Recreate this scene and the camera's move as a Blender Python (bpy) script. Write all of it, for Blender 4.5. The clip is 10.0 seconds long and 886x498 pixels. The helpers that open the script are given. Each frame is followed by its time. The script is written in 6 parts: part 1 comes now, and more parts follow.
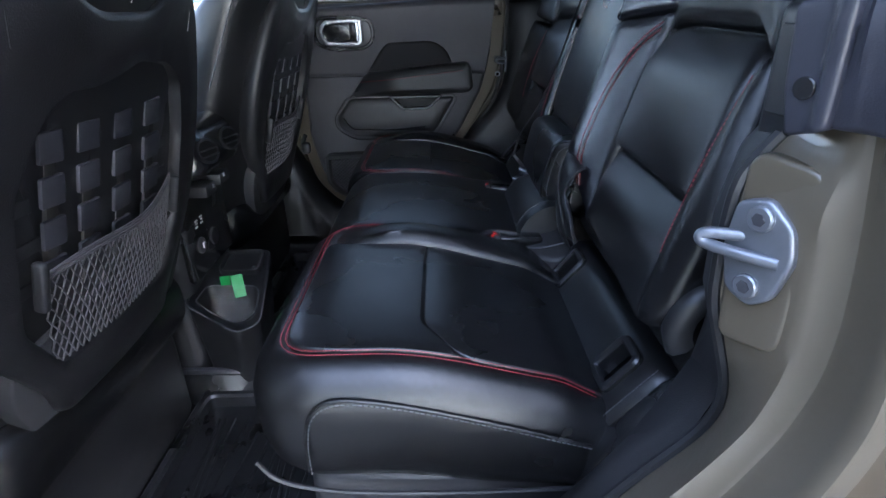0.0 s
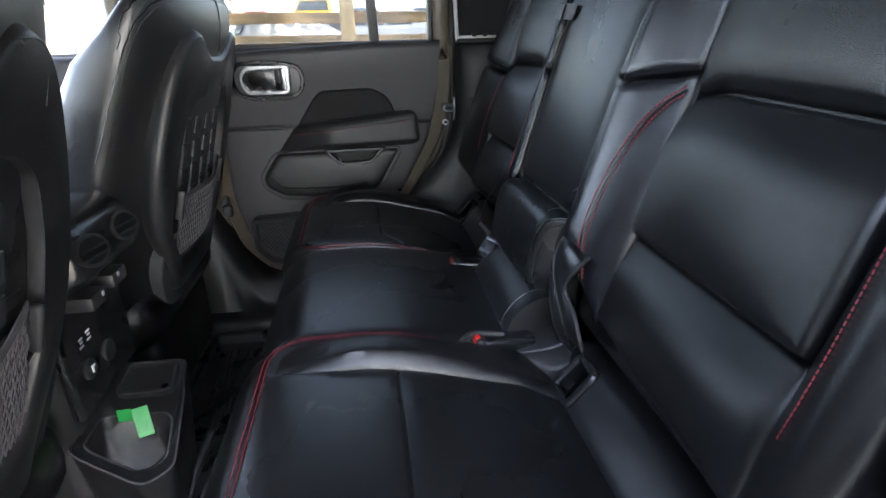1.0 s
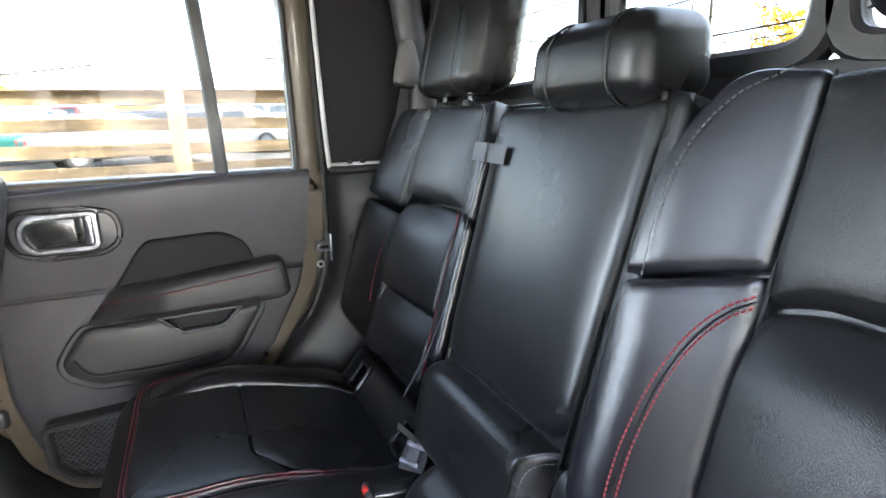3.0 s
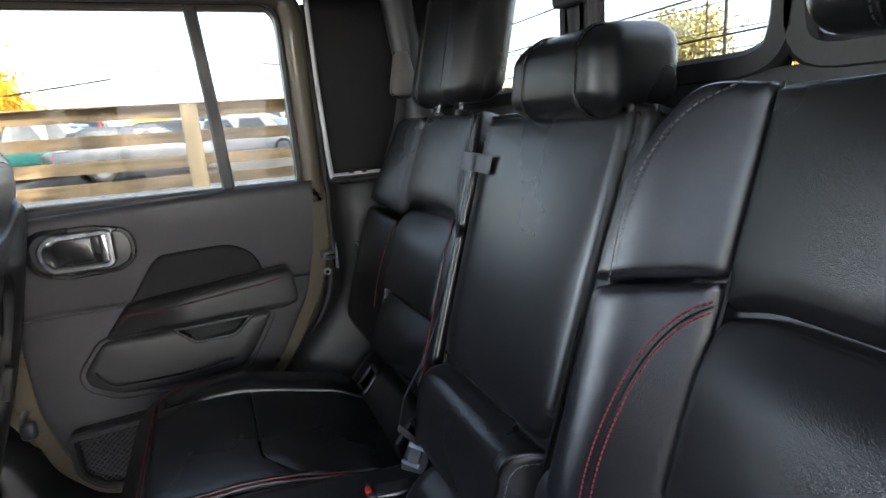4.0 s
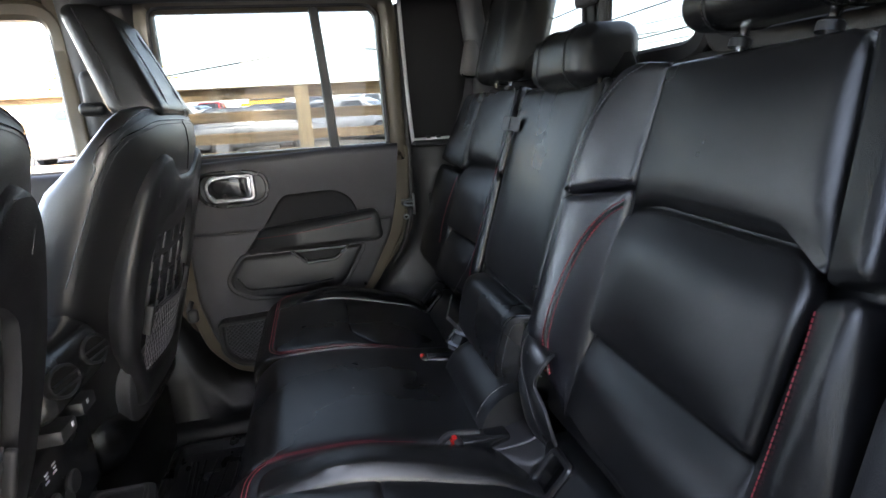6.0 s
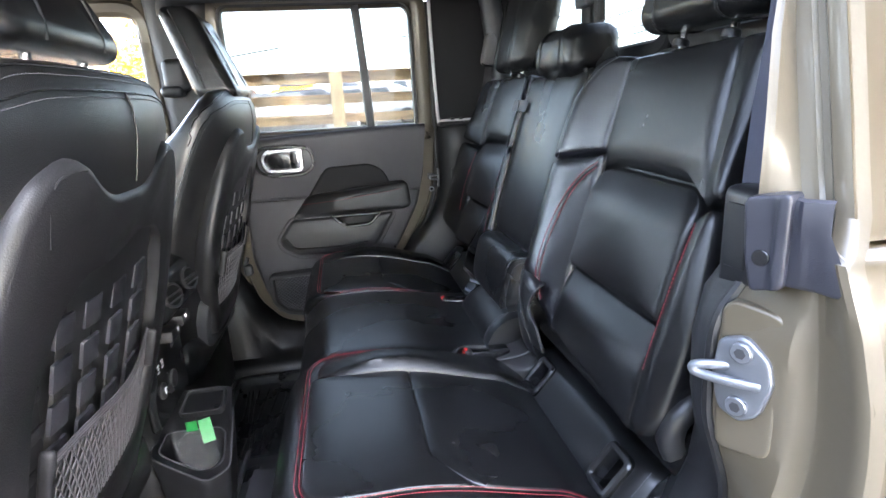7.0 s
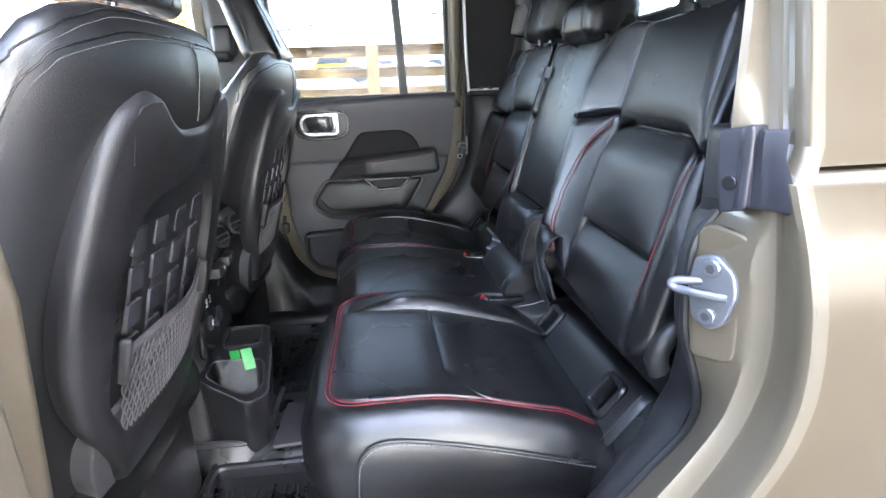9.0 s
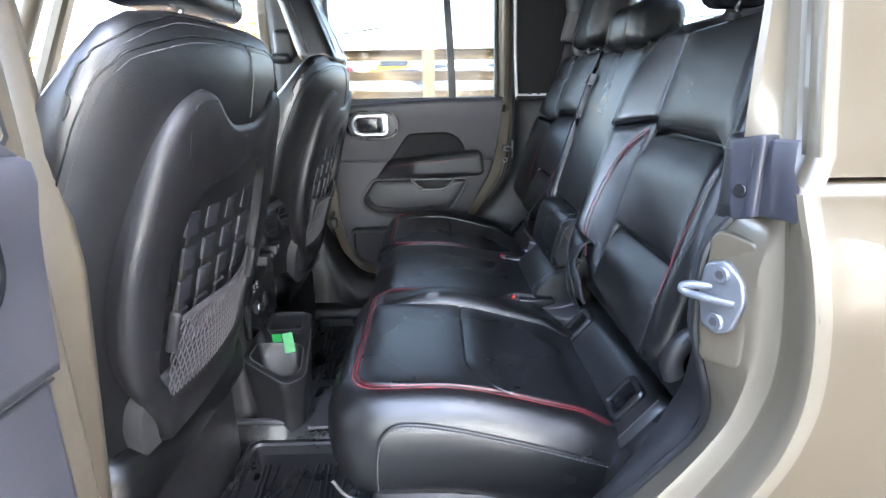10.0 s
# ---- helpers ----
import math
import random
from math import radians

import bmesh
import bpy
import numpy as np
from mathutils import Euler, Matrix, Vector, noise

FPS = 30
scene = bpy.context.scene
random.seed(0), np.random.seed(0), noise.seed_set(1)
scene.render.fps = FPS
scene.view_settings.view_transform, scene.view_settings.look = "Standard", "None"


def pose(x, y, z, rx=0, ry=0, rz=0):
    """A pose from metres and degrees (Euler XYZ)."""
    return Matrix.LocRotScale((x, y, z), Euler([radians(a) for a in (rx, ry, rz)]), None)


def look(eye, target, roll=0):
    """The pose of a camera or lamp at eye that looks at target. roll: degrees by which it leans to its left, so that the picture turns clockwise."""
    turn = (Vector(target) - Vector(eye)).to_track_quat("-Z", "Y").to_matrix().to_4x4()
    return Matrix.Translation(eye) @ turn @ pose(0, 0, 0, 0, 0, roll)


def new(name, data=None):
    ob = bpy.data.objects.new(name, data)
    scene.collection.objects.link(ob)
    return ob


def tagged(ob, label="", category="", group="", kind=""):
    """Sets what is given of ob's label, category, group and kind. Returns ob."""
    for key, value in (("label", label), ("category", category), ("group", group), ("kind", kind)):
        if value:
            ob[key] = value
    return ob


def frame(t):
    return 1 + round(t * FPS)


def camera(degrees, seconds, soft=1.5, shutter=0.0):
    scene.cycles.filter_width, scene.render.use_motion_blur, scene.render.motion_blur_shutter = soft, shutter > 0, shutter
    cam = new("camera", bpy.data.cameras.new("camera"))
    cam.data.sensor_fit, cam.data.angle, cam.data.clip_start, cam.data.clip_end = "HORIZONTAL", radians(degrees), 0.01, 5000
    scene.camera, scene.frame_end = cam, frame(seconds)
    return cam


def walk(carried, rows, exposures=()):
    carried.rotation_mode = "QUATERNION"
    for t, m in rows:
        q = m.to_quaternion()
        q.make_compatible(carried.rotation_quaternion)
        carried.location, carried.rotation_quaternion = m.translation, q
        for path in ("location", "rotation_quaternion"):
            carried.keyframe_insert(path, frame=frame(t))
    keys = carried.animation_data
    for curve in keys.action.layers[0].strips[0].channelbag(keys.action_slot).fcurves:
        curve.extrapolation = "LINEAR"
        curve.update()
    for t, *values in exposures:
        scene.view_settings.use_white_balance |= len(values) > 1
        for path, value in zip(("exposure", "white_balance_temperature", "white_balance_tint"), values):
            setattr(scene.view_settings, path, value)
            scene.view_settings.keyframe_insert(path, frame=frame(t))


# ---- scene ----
cam = camera(79.3, 10.0)
PATH = [
    (0, (0.203, -1.101, 0.795), (0.198, 0.721, -0.03), -1.4),
    (0.5, (0.155, -0.967, 0.809), (0.305, 0.863, 0.016), -0.7),
    (1, (0.154, -0.864, 0.83), (0.409, 0.975, 0.087), -1.4),
    (1.5, (0.182, -0.721, 0.835), (0.538, 1.126, 0.153), -2.5),
    (2, (0.175, -0.634, 0.823), (0.688, 1.189, 0.179), -2.5),
    (2.5, (0.143, -0.557, 0.828), (0.858, 1.212, 0.227), -1.5),
    (3, (0.143, -0.527, 0.906), (0.953, 1.244, 0.451), -1.7),
    (3.2, (0.15, -0.53, 0.929), (0.967, 1.246, 0.506), -2.3),
    (4.3, (0.173, -0.595, 0.919), (0.892, 1.212, 0.452), -4.5),
    (4.5, (0.16, -0.622, 0.913), (0.864, 1.193, 0.455), -4.3),
    (5, (0.15, -0.686, 0.912), (0.756, 1.16, 0.437), -4.4),
    (5.5, (0.156, -0.763, 0.901), (0.648, 1.115, 0.419), -4.2),
    (6.8, (0.101, -1.1, 0.884), (0.452, 0.799, 0.366), -3.1),
    (7, (0.099, -1.131, 0.881), (0.428, 0.771, 0.354), -3.2),
    (7.5, (0.104, -1.195, 0.874), (0.383, 0.711, 0.335), -3.1),
    (8, (0.102, -1.234, 0.863), (0.34, 0.674, 0.312), -2.8),
    (8.5, (0.106, -1.233, 0.859), (0.328, 0.673, 0.294), -2.6),
    (9, (0.097, -1.232, 0.844), (0.309, 0.668, 0.257), -2.2),
    (9.5, (0.093, -1.246, 0.852), (0.29, 0.657, 0.267), -1.7),
    (10, (0.13, -1.273, 0.843), (0.153, 0.645, 0.274), -1.0),
]
EXPOSURES = [(0, 4.15, 5500, 13), (0.5, 4.10, 5700, 13), (1, 4.65, 6300, 13), (1.5, 5.20, 6700, 14), (2, 5.26, 6700, 14), (2.5, 5.62, 6600, 14), (3.0, 5.83, 6600, 13), (3.3, 5.68, 6600, 13), (4.5, 4.33, 6600, 13), (5.5, 4.28, 6600, 13), (7, 5.30, 6300, 13), (8, 5.45, 6300, 13), (10, 5.40, 6000, 12)]
walk(cam, [(t, look(eye, target, roll)) for t, eye, target, roll in PATH], EXPOSURES)

# ---- world and sun ----
SUN_DIR = Vector((0.55, -0.60, 0.58)).normalized()
world = bpy.data.worlds.new("sky_world")
scene.world = world
world.use_nodes = True
wn = world.node_tree.nodes
bg = wn["Background"]
sky = wn.new("ShaderNodeTexSky")
sky.sky_type = "NISHITA"
sky.sun_disc = False
sky.sun_elevation = math.asin(SUN_DIR.z)
sky.sun_rotation = math.atan2(SUN_DIR.x, SUN_DIR.y)
sky.air_density, sky.dust_density, sky.ozone_density = 1.0, 1.2, 1.0
haze = wn.new("ShaderNodeHueSaturation")
haze.inputs["Saturation"].default_value = 0.62
world.node_tree.links.new(sky.outputs[0], haze.inputs["Color"])
world.node_tree.links.new(haze.outputs[0], bg.inputs[0])
bg.inputs[1].default_value = 0.15
sun = new("sun", bpy.data.lights.new("sun", "SUN"))
sun.data.energy, sun.data.angle, sun.data.color = 2.2, radians(0.6), (1.0, 0.92, 0.80)
sun.matrix_world = look((0, 0, 0), tuple(-SUN_DIR))


# ---- materials ----
def mat(name, color, rough=0.5, metal=0.0, bump=0.0, scale=200.0, vary=0.15, big=6.0, coat=0.0, kind="noise", spec=0.5, smudge=0.1, rand=0.0, stretch=None):
    m = bpy.data.materials.new(name)
    m.use_nodes = True
    nt = m.node_tree
    n, l = nt.nodes, nt.links
    p = n["Principled BSDF"]
    p.inputs["Metallic"].default_value = metal
    p.inputs["Specular IOR Level"].default_value = spec
    p.inputs["Coat Weight"].default_value = coat
    p.inputs["Coat Roughness"].default_value = 0.03
    tc = n.new("ShaderNodeTexCoord")
    big_n = n.new("ShaderNodeTexNoise")
    big_n.inputs["Scale"].default_value, big_n.inputs["Detail"].default_value = big, 5.0
    if stretch:
        mp = n.new("ShaderNodeMapping")
        mp.inputs["Scale"].default_value = stretch
        l.new(tc.outputs["Object"], mp.inputs["Vector"]), l.new(mp.outputs[0], big_n.inputs["Vector"])
    else:
        l.new(tc.outputs["Object"], big_n.inputs["Vector"])
    fine = n.new("ShaderNodeTexVoronoi" if kind == "voronoi" else "ShaderNodeTexNoise")
    fine.inputs["Scale"].default_value = scale
    l.new(tc.outputs["Object"], fine.inputs["Vector"])
    fine_out = fine.outputs["Distance"] if kind == "voronoi" else fine.outputs[0]
    ramp = n.new("ShaderNodeMapRange")
    ramp.inputs["From Min"].default_value, ramp.inputs["From Max"].default_value = 0.3, 0.7
    ramp.inputs["To Min"].default_value, ramp.inputs["To Max"].default_value = 1.0 - vary, 1.0 + vary
    l.new(big_n.outputs[0], ramp.inputs["Value"])
    mixc = n.new("ShaderNodeMix")
    mixc.data_type, mixc.blend_type = "RGBA", "MULTIPLY"
    mixc.inputs[0].default_value = 1.0
    mixc.inputs[6].default_value = (*color, 1)
    value = ramp.outputs[0]
    if rand:
        info = n.new("ShaderNodeObjectInfo")
        r2 = n.new("ShaderNodeMapRange")
        r2.inputs["To Min"].default_value, r2.inputs["To Max"].default_value = 1.0 - rand, 1.0 + rand
        l.new(info.outputs["Random"], r2.inputs["Value"])
        mul = n.new("ShaderNodeMath")
        mul.operation = "MULTIPLY"
        l.new(value, mul.inputs[0]), l.new(r2.outputs[0], mul.inputs[1])
        value = mul.outputs[0]
    comb = n.new("ShaderNodeCombineColor")
    for i in range(3):
        l.new(value, comb.inputs[i])
    l.new(comb.outputs[0], mixc.inputs[7])
    l.new(mixc.outputs[2], p.inputs["Base Color"])
    rr = n.new("ShaderNodeMapRange")
    rr.inputs["From Min"].default_value, rr.inputs["From Max"].default_value = 0.3, 0.7
    rr.inputs["To Min"].default_value, rr.inputs["To Max"].default_value = max(0.02, rough - smudge), min(1.0, rough + smudge)
    l.new(big_n.outputs[0], rr.inputs["Value"])
    l.new(rr.outputs[0], p.inputs["Roughness"])
    if bump:
        b = n.new("ShaderNodeBump")
        b.inputs["Strength"].default_value, b.inputs["Distance"].default_value = bump, 0.6 / scale
        l.new(fine_out, b.inputs["Height"])
        l.new(b.outputs[0], p.inputs["Normal"])
    return m


def leather_mat(name, color, rough, spec=0.38, grain=1.0, size=1.0):
    """Leatherette: pebble grain with short wrinkles, softer creases, rubbed shiny areas."""
    m = mat(name, color, rough, 0.0, 0.0, 400, 0.18, 3.0, spec=spec, smudge=0.05)
    nt = m.node_tree
    n, l = nt.nodes, nt.links
    p = n["Principled BSDF"]
    tc = n.new("ShaderNodeTexCoord")
    vor = n.new("ShaderNodeTexVoronoi")
    vor.feature = "SMOOTH_F1"
    vor.inputs["Scale"].default_value = 640.0 / size
    warp = n.new("ShaderNodeTexNoise")
    warp.inputs["Scale"].default_value, warp.inputs["Detail"].default_value, warp.inputs["Distortion"].default_value = 250.0 / size, 3.0, 0.8
    soft = n.new("ShaderNodeTexNoise")
    soft.inputs["Scale"].default_value, soft.inputs["Detail"].default_value = 11.0, 4.0
    for t in (vor, warp, soft):
        l.new(tc.outputs["Object"], t.inputs["Vector"])
    b1, b2, b3 = (n.new("ShaderNodeBump") for _ in range(3))
    for b, src, strength, dist in ((b1, soft.outputs[0], 0.16, 0.006), (b2, warp.outputs[0], 0.15 * grain, 0.0012), (b3, vor.outputs["Distance"], 0.80 * grain, 0.0010)):
        b.inputs["Strength"].default_value, b.inputs["Distance"].default_value = min(1.0, strength), dist
        l.new(src, b.inputs["Height"])
    l.new(b1.outputs[0], b2.inputs["Normal"]), l.new(b2.outputs[0], b3.inputs["Normal"])
    l.new(b3.outputs[0], p.inputs["Normal"])
    return m


def glass_mat(name, tint, rough=0.0, gloss_min=0.04):
    m = bpy.data.materials.new(name)
    m.use_nodes = True
    n, l = m.node_tree.nodes, m.node_tree.links
    out = n["Material Output"]
    n.remove(n["Principled BSDF"])
    tr, gl, mix, fr = n.new("ShaderNodeBsdfTransparent"), n.new("ShaderNodeBsdfGlossy"), n.new("ShaderNodeMixShader"), n.new("ShaderNodeLayerWeight")
    power, gloss = n.new("ShaderNodeMath"), n.new("ShaderNodeMapRange")
    tr.inputs[0].default_value = (*tint, 1)
    gl.inputs["Roughness"].default_value = rough
    # gloss rises towards grazing views
    power.operation = "POWER"
    power.inputs[1].default_value = 5.0
    gloss.inputs["To Min"].default_value, gloss.inputs["To Max"].default_value = gloss_min, 0.9
    fr.inputs[0].default_value = 0.5
    l.new(fr.outputs["Facing"], power.inputs[0]), l.new(power.outputs[0], gloss.inputs["Value"])
    l.new(gloss.outputs[0], mix.inputs[0]), l.new(tr.outputs[0], mix.inputs[1]), l.new(gl.outputs[0], mix.inputs[2])
    l.new(mix.outputs[0], out.inputs[0])
    return m


LEATHER = leather_mat("black_leather", (0.0070, 0.0069, 0.0073), 0.24, 0.55, 0.40, 0.55)
BOLSTER = mat("matte_bolster", (0.016, 0.0155, 0.0165), 0.8, 0, 0.3, 1200, 0.15, 12, spec=0.25)
TRIM_ARM = leather_mat("armrest_leather", (0.020, 0.0195, 0.021), 0.42, 0.4, 0.5, 0.7)
LEATHER_WING = leather_mat("black_leather_wing", (0.0085, 0.0083, 0.0108), 0.21, 0.9, 0.36, 0.55)
LEATHER_SHELL = leather_mat("black_leather_shell", (0.0085, 0.0085, 0.0092), 0.36, 1.0, 0.35, 0.8)
LEATHER_SMOOTH = leather_mat("black_leather_smooth", (0.0075, 0.0076, 0.0083), 0.29, 0.58, 0.22, 0.6)
PLASTIC = mat("black_grained_plastic", (0.0165, 0.0162, 0.0178), 0.48, 0, 0.3, 700, 0.25, 12, spec=0.45)
BOARD = mat("charcoal_board_plastic", (0.0135, 0.0132, 0.0146), 0.42, 0, 0.3, 500, 0.25, 10, spec=0.45)
PLASTIC_GREY = mat("charcoal_plastic", (0.038, 0.038, 0.043), 0.45, 0, 0.25, 700, 0.2, 12)
TRIM_SOFT = mat("soft_door_trim", (0.035, 0.0333, 0.0378), 0.48, 0, 0.3, 800, 0.2, 10, spec=0.45)
RIM_GREY = mat("lighter_rim_grey", (0.028, 0.028, 0.032), 0.4, 0, 0.15, 350, 0.3, 14)
SKIRT = mat("skirt_fabric", (0.022, 0.022, 0.025), 0.8, 0, 0.5, 900, 0.2, 20)
GUIDE_GREY = mat("grey_guide_plastic", (0.095, 0.088, 0.085), 0.5, 0, 0.15, 900, 0.1, 12)
BRACKET = mat("slate_bracket_plastic", (0.028, 0.028, 0.036), 0.42, 0, 0.25, 800, 0.15, 20)
BIN_BLACK = mat("black_bin_plastic", (0.0085, 0.0085, 0.0095), 0.42, 0, 0.2, 700, 0.2, 12, spec=0.35)
GLOSS_BLACK = mat("gloss_black", (0.012, 0.012, 0.013), 0.22, 0, 0, 100, 0.1, 10)
# near-black that puts the shade inside openings into the colour
RECESS_SHADE = mat("recess_shade_black", (0.004, 0.004, 0.0042), 0.9, 0, 0.2, 500, 0.2, 15, spec=0.2)
RUBBER = mat("black_rubber", (0.012, 0.012, 0.013), 0.45, 0, 0.1, 500, 0.2, 15)
MAT_RUBBER = mat("floor_mat_rubber", (0.012, 0.012, 0.013), 0.33, 0, 0.15, 350, 0.4, 14, smudge=0.15)
CARPET = mat("dark_carpet", (0.012, 0.012, 0.013), 0.95, 0, 0.8, 700, 0.3, 20)
HEADLINER = mat("grey_headliner", (0.12, 0.118, 0.122), 0.9, 0, 0.4, 900, 0.15, 8)
PAINT = mat("sand_tan_paint", (0.052, 0.037, 0.0185), 0.40, 0, 0.0, 300, 0.02, 4, coat=0.6, smudge=0.03)
JAMB = mat("sand_tan_jamb_paint", (0.086, 0.071, 0.049), 0.42, 0, 0.05, 120, 0.05, 9, coat=0.2)
CHROME = mat("satin_chrome", (0.52, 0.53, 0.55), 0.20, 1.0, 0, 100, 0.05, 20, smudge=0.06)
ZINC = mat("zinc_striker", (0.21, 0.22, 0.245), 0.38, 0.7, 0.1, 300, 0.1, 40)
RED_THREAD = mat("red_thread", (0.24, 0.016, 0.026), 0.7, 0, 0.3, 2000, 0.2, 60)
GREY_THREAD = mat("grey_thread", (0.075, 0.075, 0.08), 0.7, 0, 0.3, 2000, 0.2, 60)
BLACK_THREAD = mat("black_thread", (0.02, 0.02, 0.02), 0.6, 0, 0.3, 2000, 0.2, 60)
DOOR_NET = mat("door_net_cord", (0.085, 0.083, 0.09), 0.7, 0, 0.4, 2000, 0.3, 40)
NET = mat("grey_net_cord", (0.050, 0.048, 0.054), 0.85, 0, 0.4, 2000, 0.3, 40)
WEBBING = mat("belt_webbing", (0.085, 0.080, 0.085), 0.75, 0, 0.6, 900, 0.15, 20)
WEBBING_BLUE = mat("belt_webbing_dark", (0.028, 0.03, 0.05), 0.7, 0, 0.6, 900, 0.15, 20)
STRAP_GREY = mat("grey_strap", (0.075, 0.075, 0.082), 0.8, 0, 0.5, 900, 0.15, 30)
WEAVE_RIB = mat("weave_rib", (0.017, 0.0155, 0.0145), 0.5, 0, 0.4, 900, 0.2, 30)
BADGE_PURPLE = mat("slate_weave", (0.025, 0.025, 0.032), 0.5, 0, 0.4, 900, 0.15, 30)
RED_PLASTIC = mat("red_button", (0.65, 0.02, 0.015), 0.35, 0, 0, 100, 0.05, 20)
WHITE_TRIM = mat("pale_edge_trim", (0.62, 0.61, 0.62), 0.5, 0, 0.05, 300, 0.1, 15)
LABEL_WHITE = mat("white_label", (0.75, 0.75, 0.77), 0.5, 0, 0, 100, 0.05, 20)
GREEN_TAG = mat("green_tag", (0.013, 0.21, 0.04), 0.45, 0, 0.05, 300, 0.1, 30)
BAG = mat("clear_plastic_bag", (0.62, 0.63, 0.65), 0.2, 0, 0.3, 120, 0.1, 30)
BAG.node_tree.nodes["Principled BSDF"].inputs["Alpha"].default_value = 0.07
GLASS = glass_mat("window_glass", (0.39, 0.405, 0.40))
WOOD = mat("fence_wood", (0.40, 0.27, 0.145), 0.8, 0, 0.5, 60, 0.45, 3.0, rand=0.3, stretch=(1.2, 9.0, 14.0))
WOOD_POST = mat("fence_post_wood", (0.66, 0.47, 0.24), 0.8, 0, 0.4, 60, 0.25, 4.0, stretch=(9.0, 9.0, 1.2))
DIRT = mat("dusty_gravel_ground", (0.10, 0.094, 0.085), 0.95, 0, 0.8, 25, 0.3, 0.8)
TYRE = mat("tyre_rubber", (0.02, 0.02, 0.02), 0.8, 0, 0.2, 200, 0.2, 10)
CAR_GLASS = mat("dark_car_glass", (0.03, 0.04, 0.05), 0.08, 0, 0, 100, 0.1, 3)


# ---- mesh helpers ----
def thing(name, loc=(0, 0, 0), label="", category="", group="", kind=""):
    ob = new(name)
    ob.location = loc
    ob.empty_display_size = 0.05
    return tagged(ob, label, category, group, kind)


def finish(bm, angle=40):
    bmesh.ops.remove_doubles(bm, verts=bm.verts, dist=1e-6)
    bmesh.ops.recalc_face_normals(bm, faces=bm.faces)
    me = bpy.data.meshes.new("mesh")
    bm.to_mesh(me)
    bm.free()
    me.shade_smooth()
    me.set_sharp_from_angle(angle=radians(angle))
    return me


def part(name, bm, material, parent=None, label="", angle=40, kind=""):
    """Links a bmesh as one mesh object, under a thing or a part when one is given. Coordinates are the world's."""
    ob = new(name, finish(bm, angle))
    ob.data.materials.append(material)
    if parent is not None:
        ob.parent = parent
        p = parent
        off = Vector((0, 0, 0))
        while p is not None:
            off += p.location
            p = p.parent
        ob.data.transform(Matrix.Translation(-off))
    return tagged(ob, label, kind=kind)


def solo(name, bm, material, label, category, group="", kind="", angle=40):
    return tagged(part(name, bm, material, None, "", angle), label, category, group, kind)


def rbox(x0, x1, y0, y1, z0, z1, r=0.01, seg=3, m=None, bm=None):
    """A box with rounded edges."""
    b = bmesh.new()
    bmesh.ops.create_cube(b, size=1.0)
    for v in b.verts:
        v.co = Vector(((x0 + x1) / 2 + v.co.x * (x1 - x0), (y0 + y1) / 2 + v.co.y * (y1 - y0), (z0 + z1) / 2 + v.co.z * (z1 - z0)))
    r = min(r, 0.49 * min(x1 - x0, y1 - y0, z1 - z0))
    if r > 0:
        bmesh.ops.bevel(b, geom=list(b.edges), offset=r, segments=seg, profile=0.5, affect="EDGES")
    if m is not None:
        b.transform(m)
    if bm is None:
        return b
    merge(bm, b)
    return bm


def merge(bm, other):
    me = bpy.data.meshes.new("tmp")
    other.to_mesh(me)
    other.free()
    bm.from_mesh(me)
    bpy.data.meshes.remove(me)
    return bm


def rounded(pts, r=0.01, k=5):
    """A closed outline with its corners rounded. r: one radius, or one for each corner."""
    out = []
    n = len(pts)
    for i in range(n):
        a, b, c = Vector(pts[i - 1]), Vector(pts[i]), Vector(pts[(i + 1) % n])
        rr = r[i] if isinstance(r, (list, tuple)) else r
        d1, d2 = (a - b), (c - b)
        cut = min(rr, 0.45 * d1.length, 0.45 * d2.length)
        p, q = b + d1.normalized() * cut, b + d2.normalized() * cut
        for j in range(k + 1):
            t = j / k
            out.append(tuple(p * (1 - t) ** 2 + b * 2 * t * (1 - t) + q * t * t))
    return out


def resample(pts, n, closed=True):
    P = [Vector(p) for p in pts]
    if closed:
        P.append(P[0])
    L = [0.0]
    for a, b in zip(P, P[1:]):
        L.append(L[-1] + (b - a).length)
    out, j = [], 0
    for i in range(n):
        s = L[-1] * i / (n if closed else n - 1)
        while j < len(L) - 2 and L[j + 1] < s:
            j += 1
        t = (s - L[j]) / max(1e-9, L[j + 1] - L[j])
        out.append(P[j].lerp(P[j + 1], t))
    return out


def smooth_line(pts, n=24):
    """A Catmull-Rom curve through the points."""
    P = [Vector(p) for p in pts]
    P = [P[0] * 2 - P[1]] + P + [P[-1] * 2 - P[-2]]
    out = []
    m = len(P) - 3
    for i in range(n):
        s = min(i / (n - 1) * m, m - 1e-6)
        j = int(s)
        t = s - j
        a, b, c, d = P[j:j + 4]
        out.append(0.5 * ((2 * b) + (c - a) * t + (2 * a - 5 * b + 4 * c - d) * t * t + (3 * b - a - 3 * c + d) * t ** 3))
    return out


def area2(P):
    return sum(a[0] * b[1] - b[0] * a[1] for a, b in zip(P, P[1:] + P[:1])) / 2


def inset(P, d):
    """A 2D outline (counter-clockwise) moved inwards by d."""
    n = len(P)
    out = []
    for i in range(n):
        t = (P[(i + 1) % n] - P[i - 1])
        nn = Vector((-t[1], t[0])).normalized()
        out.append(P[i] + nn * d)
    return out


